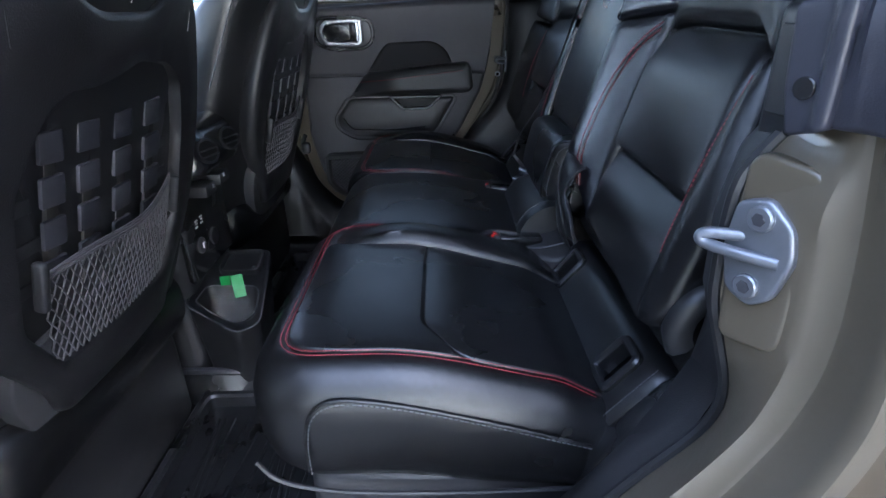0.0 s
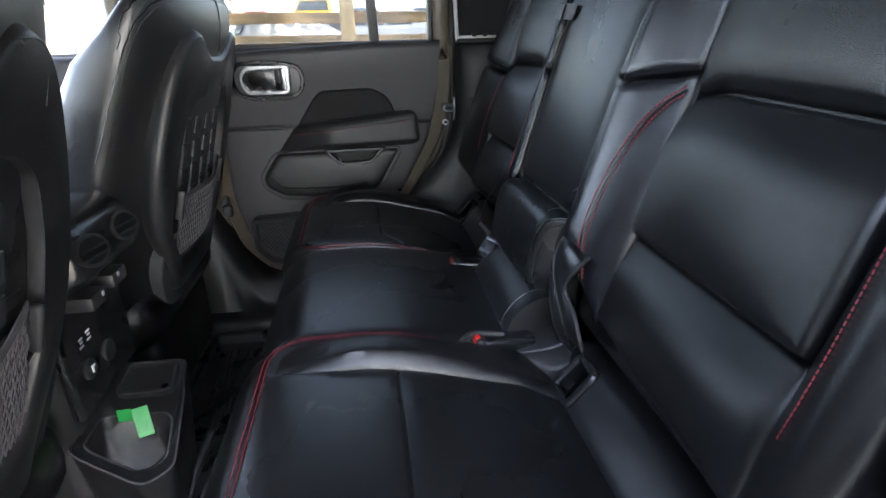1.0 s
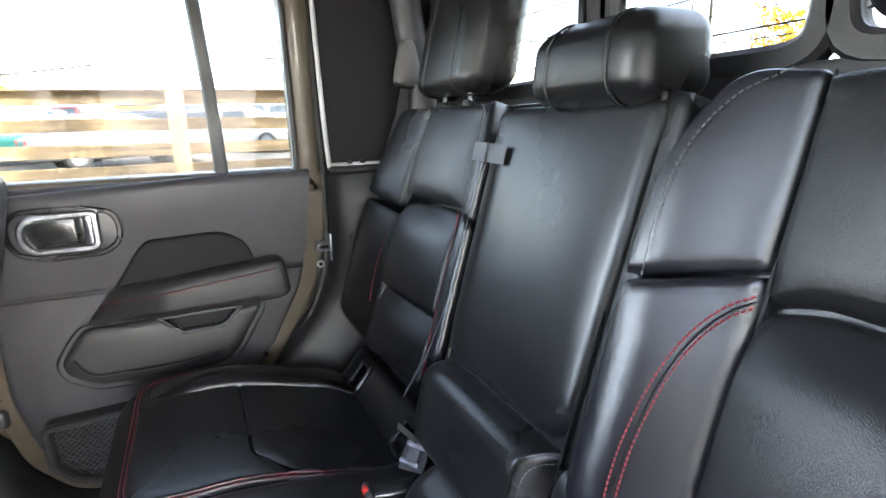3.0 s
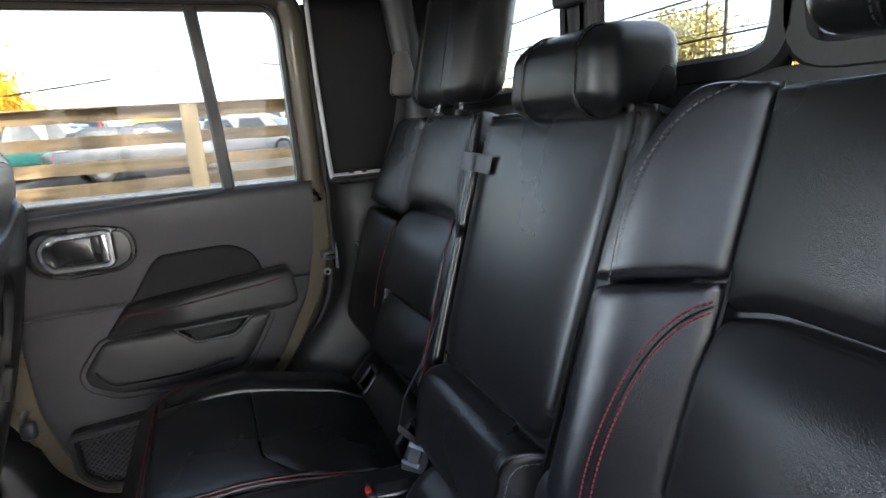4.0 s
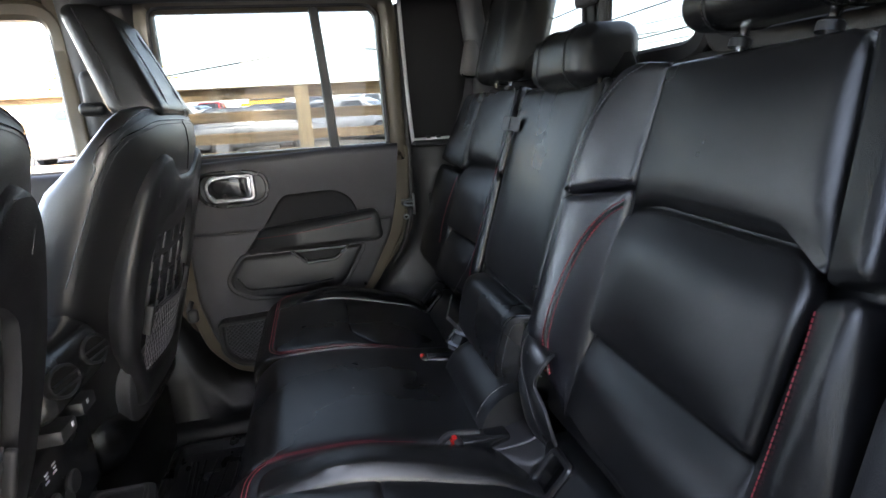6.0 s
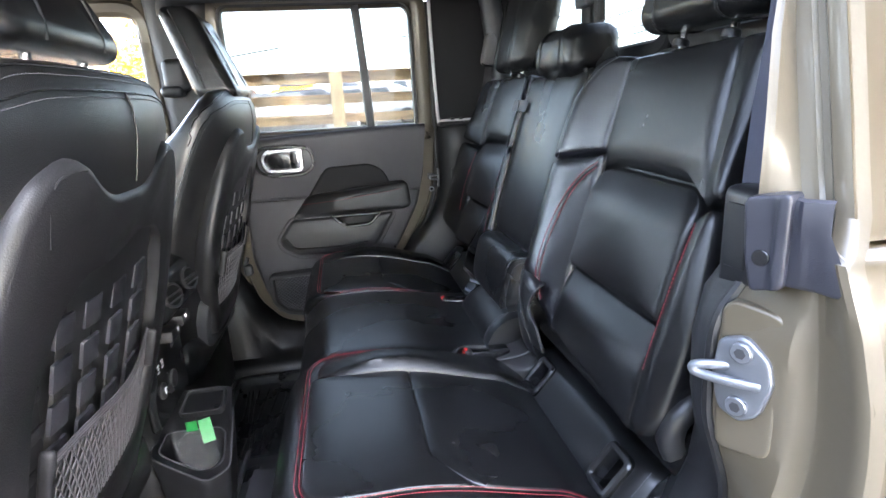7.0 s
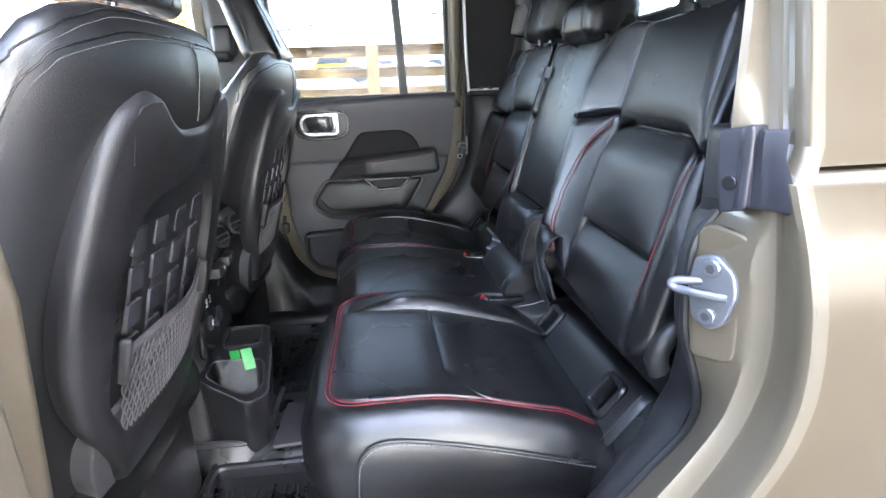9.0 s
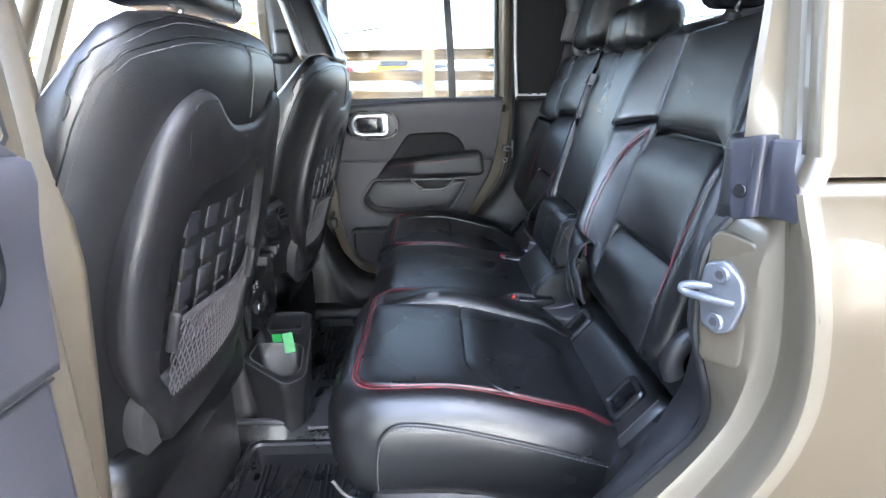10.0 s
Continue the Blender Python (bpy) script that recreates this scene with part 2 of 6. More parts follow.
def pillow(outline, place, r=0.012, bulge=0.008, depth=0.02, n=72, rings=7, extra=None, bm=None, power=2.0, lift=0.0):
    """A padded panel: outline in (u, v), laid into the world by place(u, v, w), with rolled edges and a soft crown."""
    bm = bm or bmesh.new()
    P = resample([tuple(p)[:2] for p in outline], n)
    if area2(P) < 0:
        P = P[::-1]
    ex = extra or (lambda u, v: 0.0)
    rows = [(P, -depth - r + lift)]
    for a in (0, 20, 42, 65, 90):
        rows.append((inset(P, r * (1 - math.cos(radians(a)))), -r + r * math.sin(radians(a)) + lift))
    Q = rows[-1][0]
    c = sum(Q, Vector((0, 0))) / n
    us, vs_ = [q[0] for q in Q], [q[1] for q in Q]
    cu, cv, hu, hv = (max(us) + min(us)) / 2, (max(vs_) + min(vs_)) / 2, (max(us) - min(us)) / 2, (max(vs_) - min(vs_)) / 2

    def crown(u, v):
        a, b = min(1.0, abs(u - cu) / hu), min(1.0, abs(v - cv) / hv)
        return bulge * (1 - a ** 2.5) * (1 - b ** 2.5)
    for i in range(1, rings):
        s = 1 - i / rings
        rows.append(([c + (q - c) * s for q in Q], lift))
    rings_v = []
    for i, (ring, w) in enumerate(rows):
        rings_v.append([bm.verts.new(place(p[0], p[1], w + ex(p[0], p[1]) + (crown(p[0], p[1]) if i > 4 else 0.0))) for p in ring])
    for A, B in zip(rings_v, rings_v[1:]):
        for i in range(n):
            j = (i + 1) % n
            bm.faces.new((A[i], A[j], B[j], B[i]))
    top = bm.verts.new(place(c[0], c[1], crown(c[0], c[1]) + ex(c[0], c[1]) + lift))
    last = rings_v[-1]
    for i in range(n):
        bm.faces.new((last[i], last[(i + 1) % n], top))
    bm.faces.new(rings_v[0][::-1])
    return bm


def slab(outline, place, w0, w1, bevel=0.004, bm=None, n=0):
    """A flat plate with softened rims between the heights w0 and w1."""
    bm = bm or bmesh.new()
    P = [Vector(p[:2]) for p in outline]
    if n:
        P = resample(P, n)
    if area2(P) < 0:
        P = P[::-1]
    rows = [(P, w0), (P, w1 - bevel), (inset(P, bevel * 0.3), w1 - bevel * 0.3), (inset(P, bevel), w1)] if bevel else [(P, w0), (P, w1)]
    vs = [[bm.verts.new(place(p[0], p[1], w)) for p in ring] for ring, w in rows]
    for A, B in zip(vs, vs[1:]):
        for i in range(len(P)):
            j = (i + 1) % len(P)
            bm.faces.new((A[i], A[j], B[j], B[i]))
    bm.faces.new(vs[0][::-1])
    bm.faces.new(vs[-1])
    return bm


def frame_ring(outline, place, width, w0, w1, bm=None, n=64):
    """A rim that follows an outline, width wide inwards, from w0 to w1 high."""
    bm = bm or bmesh.new()
    P = resample([p[:2] for p in outline], n)
    if area2(P) < 0:
        P = P[::-1]
    e = min(width, abs(w1 - w0)) * 0.25
    rows = [(P, w0), (P, w1 - e), (inset(P, e), w1), (inset(P, width - e), w1), (inset(P, width), w1 - e), (inset(P, width), w0)]
    vs = [[bm.verts.new(place(p[0], p[1], w)) for p in ring] for ring, w in rows]
    for A, B in zip(vs, vs[1:] + vs[:1]):
        for i in range(n):
            j = (i + 1) % n
            bm.faces.new((A[i], A[j], B[j], B[i]))
    return bm


def tube(pts, r, closed=False, seg=6, bm=None, flat=1.0, caps=True):
    """A round cord along points."""
    bm = bm or bmesh.new()
    P = [Vector(p) for p in pts]
    n = len(P)
    rings = []
    up = None
    for i in range(n):
        if closed:
            t = P[(i + 1) % n] - P[i - 1]
        else:
            t = P[min(i + 1, n - 1)] - P[max(i - 1, 0)]
        t.normalize()
        if up is None:
            up = Vector((0, 0, 1)) if abs(t.z) < 0.9 else Vector((1, 0, 0))
        side = t.cross(up).normalized()
        up = side.cross(t).normalized()
        rings.append([bm.verts.new(P[i] + (side * math.cos(a) + up * math.sin(a) * flat) * r) for a in (2 * math.pi * k / seg for k in range(seg))])
    for A, B in zip(rings, rings[1:] + (rings[:1] if closed else [])):
        for k in range(seg):
            bm.faces.new((A[k], A[(k + 1) % seg], B[(k + 1) % seg], B[k]))
    if not closed and caps:
        bm.faces.new(rings[0][::-1])
        bm.faces.new(rings[-1])
    return bm


def stitches(pts, length=0.0034, gap=0.0010, r=0.00065, bm=None, sides=4):
    """Thread: short raised dashes along a curve."""
    bm = bm or bmesh.new()
    P = [Vector(p) for p in pts]
    total = sum((b - a).length for a, b in zip(P, P[1:]))
    n = max(2, int(total / (length + gap)))
    fine = resample(P, n * 3 + 1, closed=False)
    for i in range(n):
        a, b, c = fine[3 * i], fine[3 * i + 1], fine[3 * i + 2]
        tube([a, (a + b) / 2, (b + c) / 2, c], r, seg=sides, bm=bm)
    return bm


def loft(rings, closed_ring=True, bm=None, cap=True):
    bm = bm or bmesh.new()
    vs = [[bm.verts.new(p) for p in ring] for ring in rings]
    n = len(vs[0])
    for A, B in zip(vs, vs[1:]):
        for i in range(n if closed_ring else n - 1):
            j = (i + 1) % n
            bm.faces.new((A[i], A[j], B[j], B[i]))
    if cap and closed_ring:
        bm.faces.new(vs[0][::-1])
        bm.faces.new(vs[-1])
    return bm


def disc(center, axis, radius, depth, seg=20, bm=None, bevel=0.25):
    """A short round button or cylinder that points along axis."""
    bm = bm or bmesh.new()
    q = Vector(axis).to_track_quat("Z", "Y")
    rings = []
    e = min(radius, depth) * bevel
    for rr, h in ((radius, 0.0), (radius, depth - e), (radius - e, depth)):
        rings.append([Vector(center) + q @ Vector((rr * math.cos(2 * math.pi * k / seg), rr * math.sin(2 * math.pi * k / seg), h)) for k in range(seg)])
    return loft(rings, bm=bm)


def sstep(a, b, x):
    t = max(0.0, min(1.0, (x - a) / (b - a)))
    return t * t * (3 - 2 * t)


def xy_at(z):
    return lambda u, v, w: Vector((u, v, z + w))


def yz_at(x, sign=1):
    return lambda u, v, w: Vector((x + sign * w, u, v))


# ---- the car's shell: floor, sides, roof ----
GROUND_Z = -0.65

bm = rbox(-1.55, 0.75, -0.74, 0.74, -0.06, 0.0, 0.01, 2)
solo("floor", bm, CARPET, "dark carpeted cabin floor of the car", "floor", kind="structure")

# door opening of the near side: how far back its rear edge and its seal run at each height
def open_x(z):
    return float(np.mean([np.interp(z + d, [0, 0.2, 0.3, 0.40, 0.468, 0.52, 0.57, 0.645, 0.72, 0.762, 0.80, 0.86, 1.3], [0.10, 0.245, 0.325, 0.396, 0.440, 0.462, 0.470, 0.464, 0.452, 0.446, 0.446, 0.447, 0.450]) for d in (-0.03, -0.015, 0.0, 0.015, 0.03)]))


def seal_x(z):
    return float(np.mean([np.interp(z + d, [0, 0.2, 0.3, 0.384, 0.433, 0.455, 0.475, 0.50, 0.54, 0.577, 0.631, 0.67, 0.69, 0.700, 0.71, 0.75, 0.80, 0.87, 0.94, 1.3], [0.10, 0.23, 0.312, 0.382, 0.428, 0.441, 0.445, 0.442, 0.429, 0.417, 0.415, 0.417, 0.423, 0.436, 0.445, 0.450, 0.455, 0.470, 0.484, 0.54]) for d in (-0.012, -0.006, 0.0, 0.006, 0.012)]))


def skin(z):
    """The outer skin's distance from the car's middle, which leans inwards above the belt."""
    return float(np.interp(z, [0, 0.5, 0.64, 0.70, 0.755, 0.77, 1.3], [-0.846, -0.846, -0.842, -0.833, -0.817, -0.802, -0.69]))


zs = [1.27, 1.2, 1.1, 1.0, 0.92, 0.86, 0.82, 0.78, 0.76, 0.75, 0.74, 0.73] + [0.72 - 0.012 * k for k in range(36)] + [0.28 - 0.02 * k for k in range(15)]
rings = []
for z in zs:
    hi = sstep(0.725, 0.795, z)
    a, b, o = seal_x(z), open_x(z) + 0.024 * sstep(0.757, 0.764, z), skin(z)
    i = 0.2 * max(0.0, z - 0.78)
    g = max(-0.788 + 0.55 * i, o + 0.032)
    # slanting striker face, a strip that faces outwards, a step back to the skin
    e = b - 0.020 - 0.14 * max(0.0, 0.5 - z) + 0.016 * sstep(0.66, 0.72, z)
    # above the bracket the inner edge stands further out and covers the belt
    a += hi * (float(np.interp(z, [0.72, 0.82, 0.86, 0.90, 0.94, 1.0, 1.27], [0.428, 0.429, 0.431, 0.437, 0.443, 0.460, 0.470])) - a)
    y_in = -0.722 + i + hi * (max(-0.750, o + 0.036) - (-0.722 + i))
    k = 1.0 - 0.7 * hi
    rings.append([Vector(p) for p in (
        (a + 0.002, y_in, z), (a, y_in - 0.005 * k, z), (a + 0.003, y_in - 0.009 * k, z), (a + (e - a) * 0.12 + 0.002, y_in - 0.016 * k, z),
        (a + (e - a) * 0.9, g + 0.006, z), (e, g, z), (e + min(0.006, 0.4 * (b - e)), g - 0.0035, z), (b - 0.002, g - 0.005, z), (b + 0.002, g - 0.007, z), (b + 0.004, g - 0.012, z),
        (b - 0.001, o + 0.014, z), (b - 0.001, o + 0.005, z), (b + 0.002, o + 0.0005, z), (b + 0.008, o - 0.001, z), (b + 0.016, o - 0.0012, z))])
bm = loft(rings, closed_ring=False)
bmesh.ops.solidify(bm, geom=list(bm.faces), thickness=-0.004)
jamb_near = solo("wall_near_jamb", bm, JAMB, "sand-tan painted door jamb of the open rear doorway", "door jamb", kind="structure", angle=35)

# black rubber lip along the jamb's inner edge
pts = [(seal_x(z) + 0.001, -0.727, z) for z in zs if z <= 0.715]
part("weatherstrip", tube(smooth_line(pts, 60), 0.0055, seg=8), RUBBER, jamb_near, "black rubber weatherstrip")
# pressed panel that carries the striker
def face(u, v, w):
    """On the pillar's slanting face: u across, v up, w out towards the doorway."""
    return Vector((0.427 + (-0.745 - u) * 0.5 - 0.894 * w, u - 0.447 * w, v))


bm = pillow(rounded([(-0.779, 0.556), (-0.735, 0.548), (-0.732, 0.60), (-0.732, 0.690), (-0.740, 0.700), (-0.781, 0.694)], 0.012), face, 0.0035, 0.0, 0.006, n=60, lift=0.0018)
part("striker_panel", bm, JAMB, jamb_near)

# outer side skin with its belt groove, and the hardtop above
rings = []
for z in [0.7605, 0.760, 0.7575, 0.753, 0.747, 0.738] + [0.72 - 0.016 * k for k in range(28)] + [0.26 - 0.03 * k for k in range(9)] + [-0.05, -0.1]:
    y = skin(z) + (0.034 if z > 0.7602 else 0.014 if z > 0.758 else 0.007 if z > 0.755 else 0.002 if z > 0.75 else 0.0)
    x0 = open_x(z) + 0.004
    rings.append([Vector((x0 + (0.82 - x0) * k / 24, y - 0.004 * math.sin(math.pi * min(1, k / 16)), z)) for k in range(25)])
bm = loft(rings, closed_ring=False)
bmesh.ops.solidify(bm, geom=list(bm.faces), thickness=-0.004)
side_near = solo("wall_near_quarter", bm, PAINT, "glossy sand-tan rear quarter panel of the car", "body panel", kind="structure", angle=30)
rings = []
for z in [0.7615, 0.763, 0.768, 0.775, 0.80, 0.85, 0.9, 0.95, 1.0, 1.1, 1.2, 1.29]:
    y = skin(z) + (0.030 if z < 0.762 else 0.004 if z < 0.765 else 0.0)
    rings.append([Vector((open_x(z) + 0.026 + (0.82 - 0.479) * k / 24, y - 0.003 * math.sin(math.pi * min(1, k / 16)), z)) for k in range(25)])
bm = loft(rings, closed_ring=False)
bmesh.ops.solidify(bm, geom=list(bm.faces), thickness=-0.004)
part("hardtop_side", bm, PAINT, side_near, "sand-tan hardtop side panel")
# inner black trim behind the near seat and its lower shroud
rings = []
for z in (1.26, 1.1, 0.95, 0.87, 0.80, 0.75, 0.72, 0.71, 0.70, 0.69, 0.64, 0.58, 0.53, 0.48, 0.43, 0.38, 0.33, 0.28, 0.2, 0.1, 0.02):
    a = seal_x(z)
    a += 0.05 * sstep(0.74, 0.80, z)
    c = a + 0.02 * sstep(0.74, 0.80, z) - 0.030 * math.exp(-((z - 0.45) / 0.06) ** 2)
    i = 0.2 * max(0.0, z - 0.78)
    y_in = float(np.interp(z, [0.42, 0.50], [-0.617, -0.640]))
    x_in = 0.50 - 0.25 * max(0, 0.55 - z) - 0.2 * max(0, 0.45 - z)
    rings.append([Vector(p) for p in ((a + 0.002, -0.722 + i, z), (a + 0.004, -0.700 + i, z), (c + 0.02, -0.672 + i, z), ((c + x_in) / 2 + 0.012, -0.654 + i, z), (max(x_in, c + 0.045), y_in + i, z), (0.64, y_in + 0.005 + i, z))])
bm = loft(rings, closed_ring=False)
bmesh.ops.solidify(bm, geom=list(bm.faces), thickness=0.004)
solo("trim_near", bm, PLASTIC, "black grained plastic trim beside the rear seat", "interior trim", kind="structure", angle=60)

# plain inner walls that close the cabin behind the seats
bm = rbox(0.56, 0.70, -0.70, -0.665, 0.80, 1.27, 0.01, 2)
solo("wall_near_upper", bm, PLASTIC, "dark lined upper quarter wall", "wall", kind="structure")

# near B-pillar: curved tan jamb
rings = []
for z in (1.27, 1.1, 1.0, 0.9, 0.83, 0.78, 0.72, 0.66, 0.6, 0.52, 0.45, 0.37, 0.28, 0.2, 0.1, 0.0):
    xr = -0.256 - 0.07 * max(0, z - 0.68) - 0.10 * max(0, 0.66 - z)
    lean = 0.06 * max(0, z - 0.8)
    rings.append([Vector((xr + dx, y + lean, z)) for dx, y in ((-0.015, -0.695), (-0.002, -0.705), (0.0, -0.72), (-0.018, -0.738), (-0.024, -0.752), (-0.05, -0.768), (-0.10, -0.772), (-0.12, -0.74), (-0.12, -0.69))])
bm = loft(rings, closed_ring=True)
pillar_near = solo("wall_near_pillar", bm, JAMB, "sand-tan painted middle door pillar", "door pillar", kind="structure", angle=60)
bm = rbox(-0.36, 0.46, -0.80, -0.66, -0.09, -0.003, 0.02, 3)
part("sill", bm, JAMB, pillar_near, "painted door sill")
bm = rbox(-0.34, 0.44, -0.75, -0.64, -0.002, 0.012, 0.006, 2)
part("sill_plate", bm, PLASTIC, pillar_near, "black ribbed sill plate")

# roof with its liner
bm = rbox(-1.15, 0.76, -0.76, 0.76, 1.245, 1.29, 0.01, 2)
solo("ceiling", bm, HEADLINER, "grey fabric headliner under the hard roof", "ceiling", kind="structure")

# far side body: walls with openings for the doors
def far_place(u, v, w):
    return Vector((u, 0.78 - w - 0.05 * max(0, v - 0.80), v))


bm = bmesh.new()
rbox(-0.42, 0.78, 0.782, 0.86, -0.1, 0.785, 0.01, 2, bm=bm)
rbox(-0.42, -0.26, 0.725, 0.80, -0.1, 1.26, 0.015, 3, bm=bm)
rbox(-0.466, -0.424, 0.69, 0.80, -0.1, 1.26, 0.012, 3, bm=bm)
rbox(-0.36, 0.46, 0.70, 0.80, -0.1, 0.10, 0.02, 3, bm=bm)
rbox(-1.5, 0.78, 0.68, 0.76, 1.215, 1.28, 0.02, 3, bm=bm)
wall_far = solo("wall_far", bm, JAMB, "sand-tan painted inner body side with door frames", "body side", kind="structure")
bm = bmesh.new()
rbox(0.415, 0.72, 0.70, 0.765, 0.815, 1.27, 0.01, 2, bm=bm)
part("quarter_liner", bm, BOLSTER, wall_far, "black upper quarter liner")
pts = [(0.41, 0.690, 1.24), (0.415, 0.690, 1.0), (0.422, 0.690, 0.835), (0.428, 0.690, 0.822), (0.445, 0.690, 0.822), (0.60, 0.690, 0.822)]
part("edge_trim", tube(smooth_line(pts, 40), 0.0055, seg=8), WHITE_TRIM, wall_far, "pale edge trim round the quarter liner")
for xx in (0.47, 0.50):
    part("clip", rbox(xx - 0.006, xx + 0.006, 0.683, 0.70, 0.824, 0.832, 0.002, 2), PLASTIC, wall_far)
part("front_window_frame", frame_ring(rounded([(-1.34, 0.76), (-0.42, 0.76), (-0.42, 1.22), (-1.10, 1.22)], [0.03, 0.03, 0.09, 0.05], 7), far_place, 0.046, 0.03, 0.075, n=120), JAMB, wall_far, "sand-tan front window frame")
# black padded cover of the far middle pillar with its belt guide
rings = []
for z, xf, xr, yi in ((0.60, -0.43, -0.275, 0.700), (0.78, -0.43, -0.275, 0.690), (0.90, -0.428, -0.272, 0.680), (1.05, -0.430, -0.266, 0.672), (1.17, -0.434, -0.258, 0.664), (1.25, -0.436, -0.250, 0.655)):
    rings.append([Vector((x, y, z)) for x, y in rounded([(xf, 0.73), (xf, yi + 0.02), (xf + 0.03, yi), (xr - 0.03, yi), (xr, yi + 0.02), (xr, 0.73)], 0.012, 4)])
pillar_far = solo("trim_pillar_far", loft(rings), PLASTIC, "black padded cover on the far middle pillar", "pillar trim", kind="structure", angle=60)
part("belt_guide", rbox(-0.404, -0.330, 0.635, 0.690, 0.955, 1.050, 0.022, 5), PLASTIC, pillar_far, "black belt guide")
part("guide_foot", rbox(-0.414, -0.350, 0.628, 0.690, 0.940, 0.972, 0.014, 4), RUBBER, pillar_far)
# black trim between the far door and the rear seat
rings = []
for z in (0.815, 0.80, 0.72, 0.62, 0.55, 0.48, 0.42, 0.36, 0.30, 0.22, 0.12, 0.02):
    f = 0.418 - 0.10 * max(0, 0.62 - z) - 1.1 * max(0, 0.56 - z) ** 1.25
    d = 0.0 if z < 0.81 else 0.012
    rings.append([Vector(p) for p in ((f, 0.735, z), (f + 0.004, 0.700 + d, z), (f + 0.018, 0.678 + d, z), (f + 0.05, 0.668 + d, z), (0.53 - 0.2 * max(0, 0.6 - z), 0.662 + d, z), (0.545 - 0.2 * max(0, 0.6 - z), 0.64 + d, z), (0.66, 0.635 + d, z))])
bm = loft(rings, closed_ring=False)
bmesh.ops.solidify(bm, geom=list(bm.faces), thickness=0.004)
rbox(0.42, 0.66, 0.64, 0.735, 0.805, 0.82, 0.008, 2, bm=bm)
trim_far = solo("trim_far", bm, PLASTIC, "black plastic pillar trim beside the rear seat", "interior trim", kind="structure", angle=60)
part("cover_cap", rbox(0.452, 0.488, 0.655, 0.668, 0.62, 0.665, 0.004, 2), PLASTIC, trim_far, "small square cover cap")
# rubber seal round the far door's rear edge
pts = [(0.408, 0.725, 1.2), (0.412, 0.72, 0.95), (0.412, 0.715, 0.75), (0.405, 0.71, 0.62), (0.37, 0.71, 0.50), (0.29, 0.71, 0.38), (0.2, 0.71, 0.27), (0.1, 0.71, 0.19)]
part("weatherstrip", tube(smooth_line(pts, 60), 0.008, seg=8), RUBBER, wall_far, "black door seal")
# lower footwell side on the far side, swept up to the sill
rings = []
for x in (-0.75, -0.5, -0.36, -0.30, -0.24, -0.18, -0.10, 0.0, 0.15, 0.3):
    top = 0.16 + 0.32 * max(0, min(1, (-0.16 - x) / 0.18)) ** 1.4
    rings.append([Vector((x, 0.745, top)), Vector((x, 0.705, top - 0.004)), Vector((x, 0.675, top - 0.03)), Vector((x, 0.655, max(0.09, top - 0.10))), Vector((x, 0.63, 0.075)), Vector((x, 0.60, 0.068)), Vector((x, 0.585, 0.05)), Vector((x, 0.58, 0.0))])
bm = loft(rings, closed_ring=False)
bmesh.ops.solidify(bm, geom=list(bm.faces), thickness=0.004)
solo("sill_far", bm, BIN_BLACK, "black plastic sill and pillar foot trim", "sill trim", kind="structure", angle=60)

# rear wall and sliding rear window
bm = bmesh.new()
rbox(0.690, 0.74, -0.76, 0.76, 0.0, 0.955, 0.006, 2, bm=bm)
rbox(0.690, 0.74, -0.76, 0.76, 1.215, 1.27, 0.006, 2, bm=bm)
rbox(0.690, 0.74, -0.76, -0.64, 0.955, 1.215, 0.006, 2, bm=bm)
rbox(0.690, 0.74, 0.60, 0.76, 0.955, 1.215, 0.006, 2, bm=bm)
solo("wall_rear", bm, PLASTIC, "black plastic rear cabin wall below the window", "wall", kind="structure")
window_1 = thing("window_1", (0.70, 0, 0.955), "three-part sliding rear window in a black frame", "window", kind="structure")
def corner_frame(y0, y1, z0, z1, margin, x=0.700, r=0.03):
    outer = rounded([(y0 - margin, z0 - margin), (y1 + margin, z0 - margin), (y1 + margin, z1 + margin), (y0 - margin, z1 + margin)], r + margin)
    return frame_ring(outer, yz_at(x, -1), margin, -0.012, 0.012, n=80)
for y0, y1 in ((0.165, 0.57), (-0.178, 0.085), (-0.61, -0.222)):
    part("window_frame", corner_frame(y0, y1, 0.975, 1.195, 0.032), PLASTIC, window_1)
    p = part("pane", rbox(0.699, 0.703, y0 - 0.02, y1 + 0.02, 0.955, 1.215, 0.0, 1), GLASS, window_1, "rear glass with fine heating wires")
    p.visible_shadow = False
    for k in range(5):
        z = 0.995 + 0.045 * k
        part("heating_wire", tube([(0.698, y0 + 0.005, z), (0.698, y1 - 0.005, z)], 0.0011, seg=4), BLACK_THREAD, p)
part("mullion", rbox(0.688, 0.712, 0.094, 0.152, 0.955, 1.22, 0.006, 2), PLASTIC, window_1)
part("latch", rbox(0.665, 0.692, 0.09, 0.15, 1.075, 1.13, 0.008, 3), PLASTIC_GREY, window_1, "grey slider latch")
# front of the cabin: dashboard, firewall and windscreen frame
bm = bmesh.new()
rbox(-1.55, -1.45, -0.76, 0.76, 0.0, 0.82, 0.02, 2, bm=bm)
solo("wall_front", bm, PLASTIC, "dark front bulkhead below the windscreen", "wall", kind="structure")
bm = rbox(-1.46, -1.10, -0.73, 0.73, 0.42, 0.80, 0.06, 4)
solo("dashboard", bm, PLASTIC, "black padded dashboard across the cabin", "dashboard", angle=50)
bm = bmesh.new()
for s in (-1, 1):
    tube([(-1.45, s * 0.74, 0.80), (-1.30, s * 0.73, 1.02), (-1.16, s * 0.71, 1.26)], 0.035, seg=10, bm=bm)
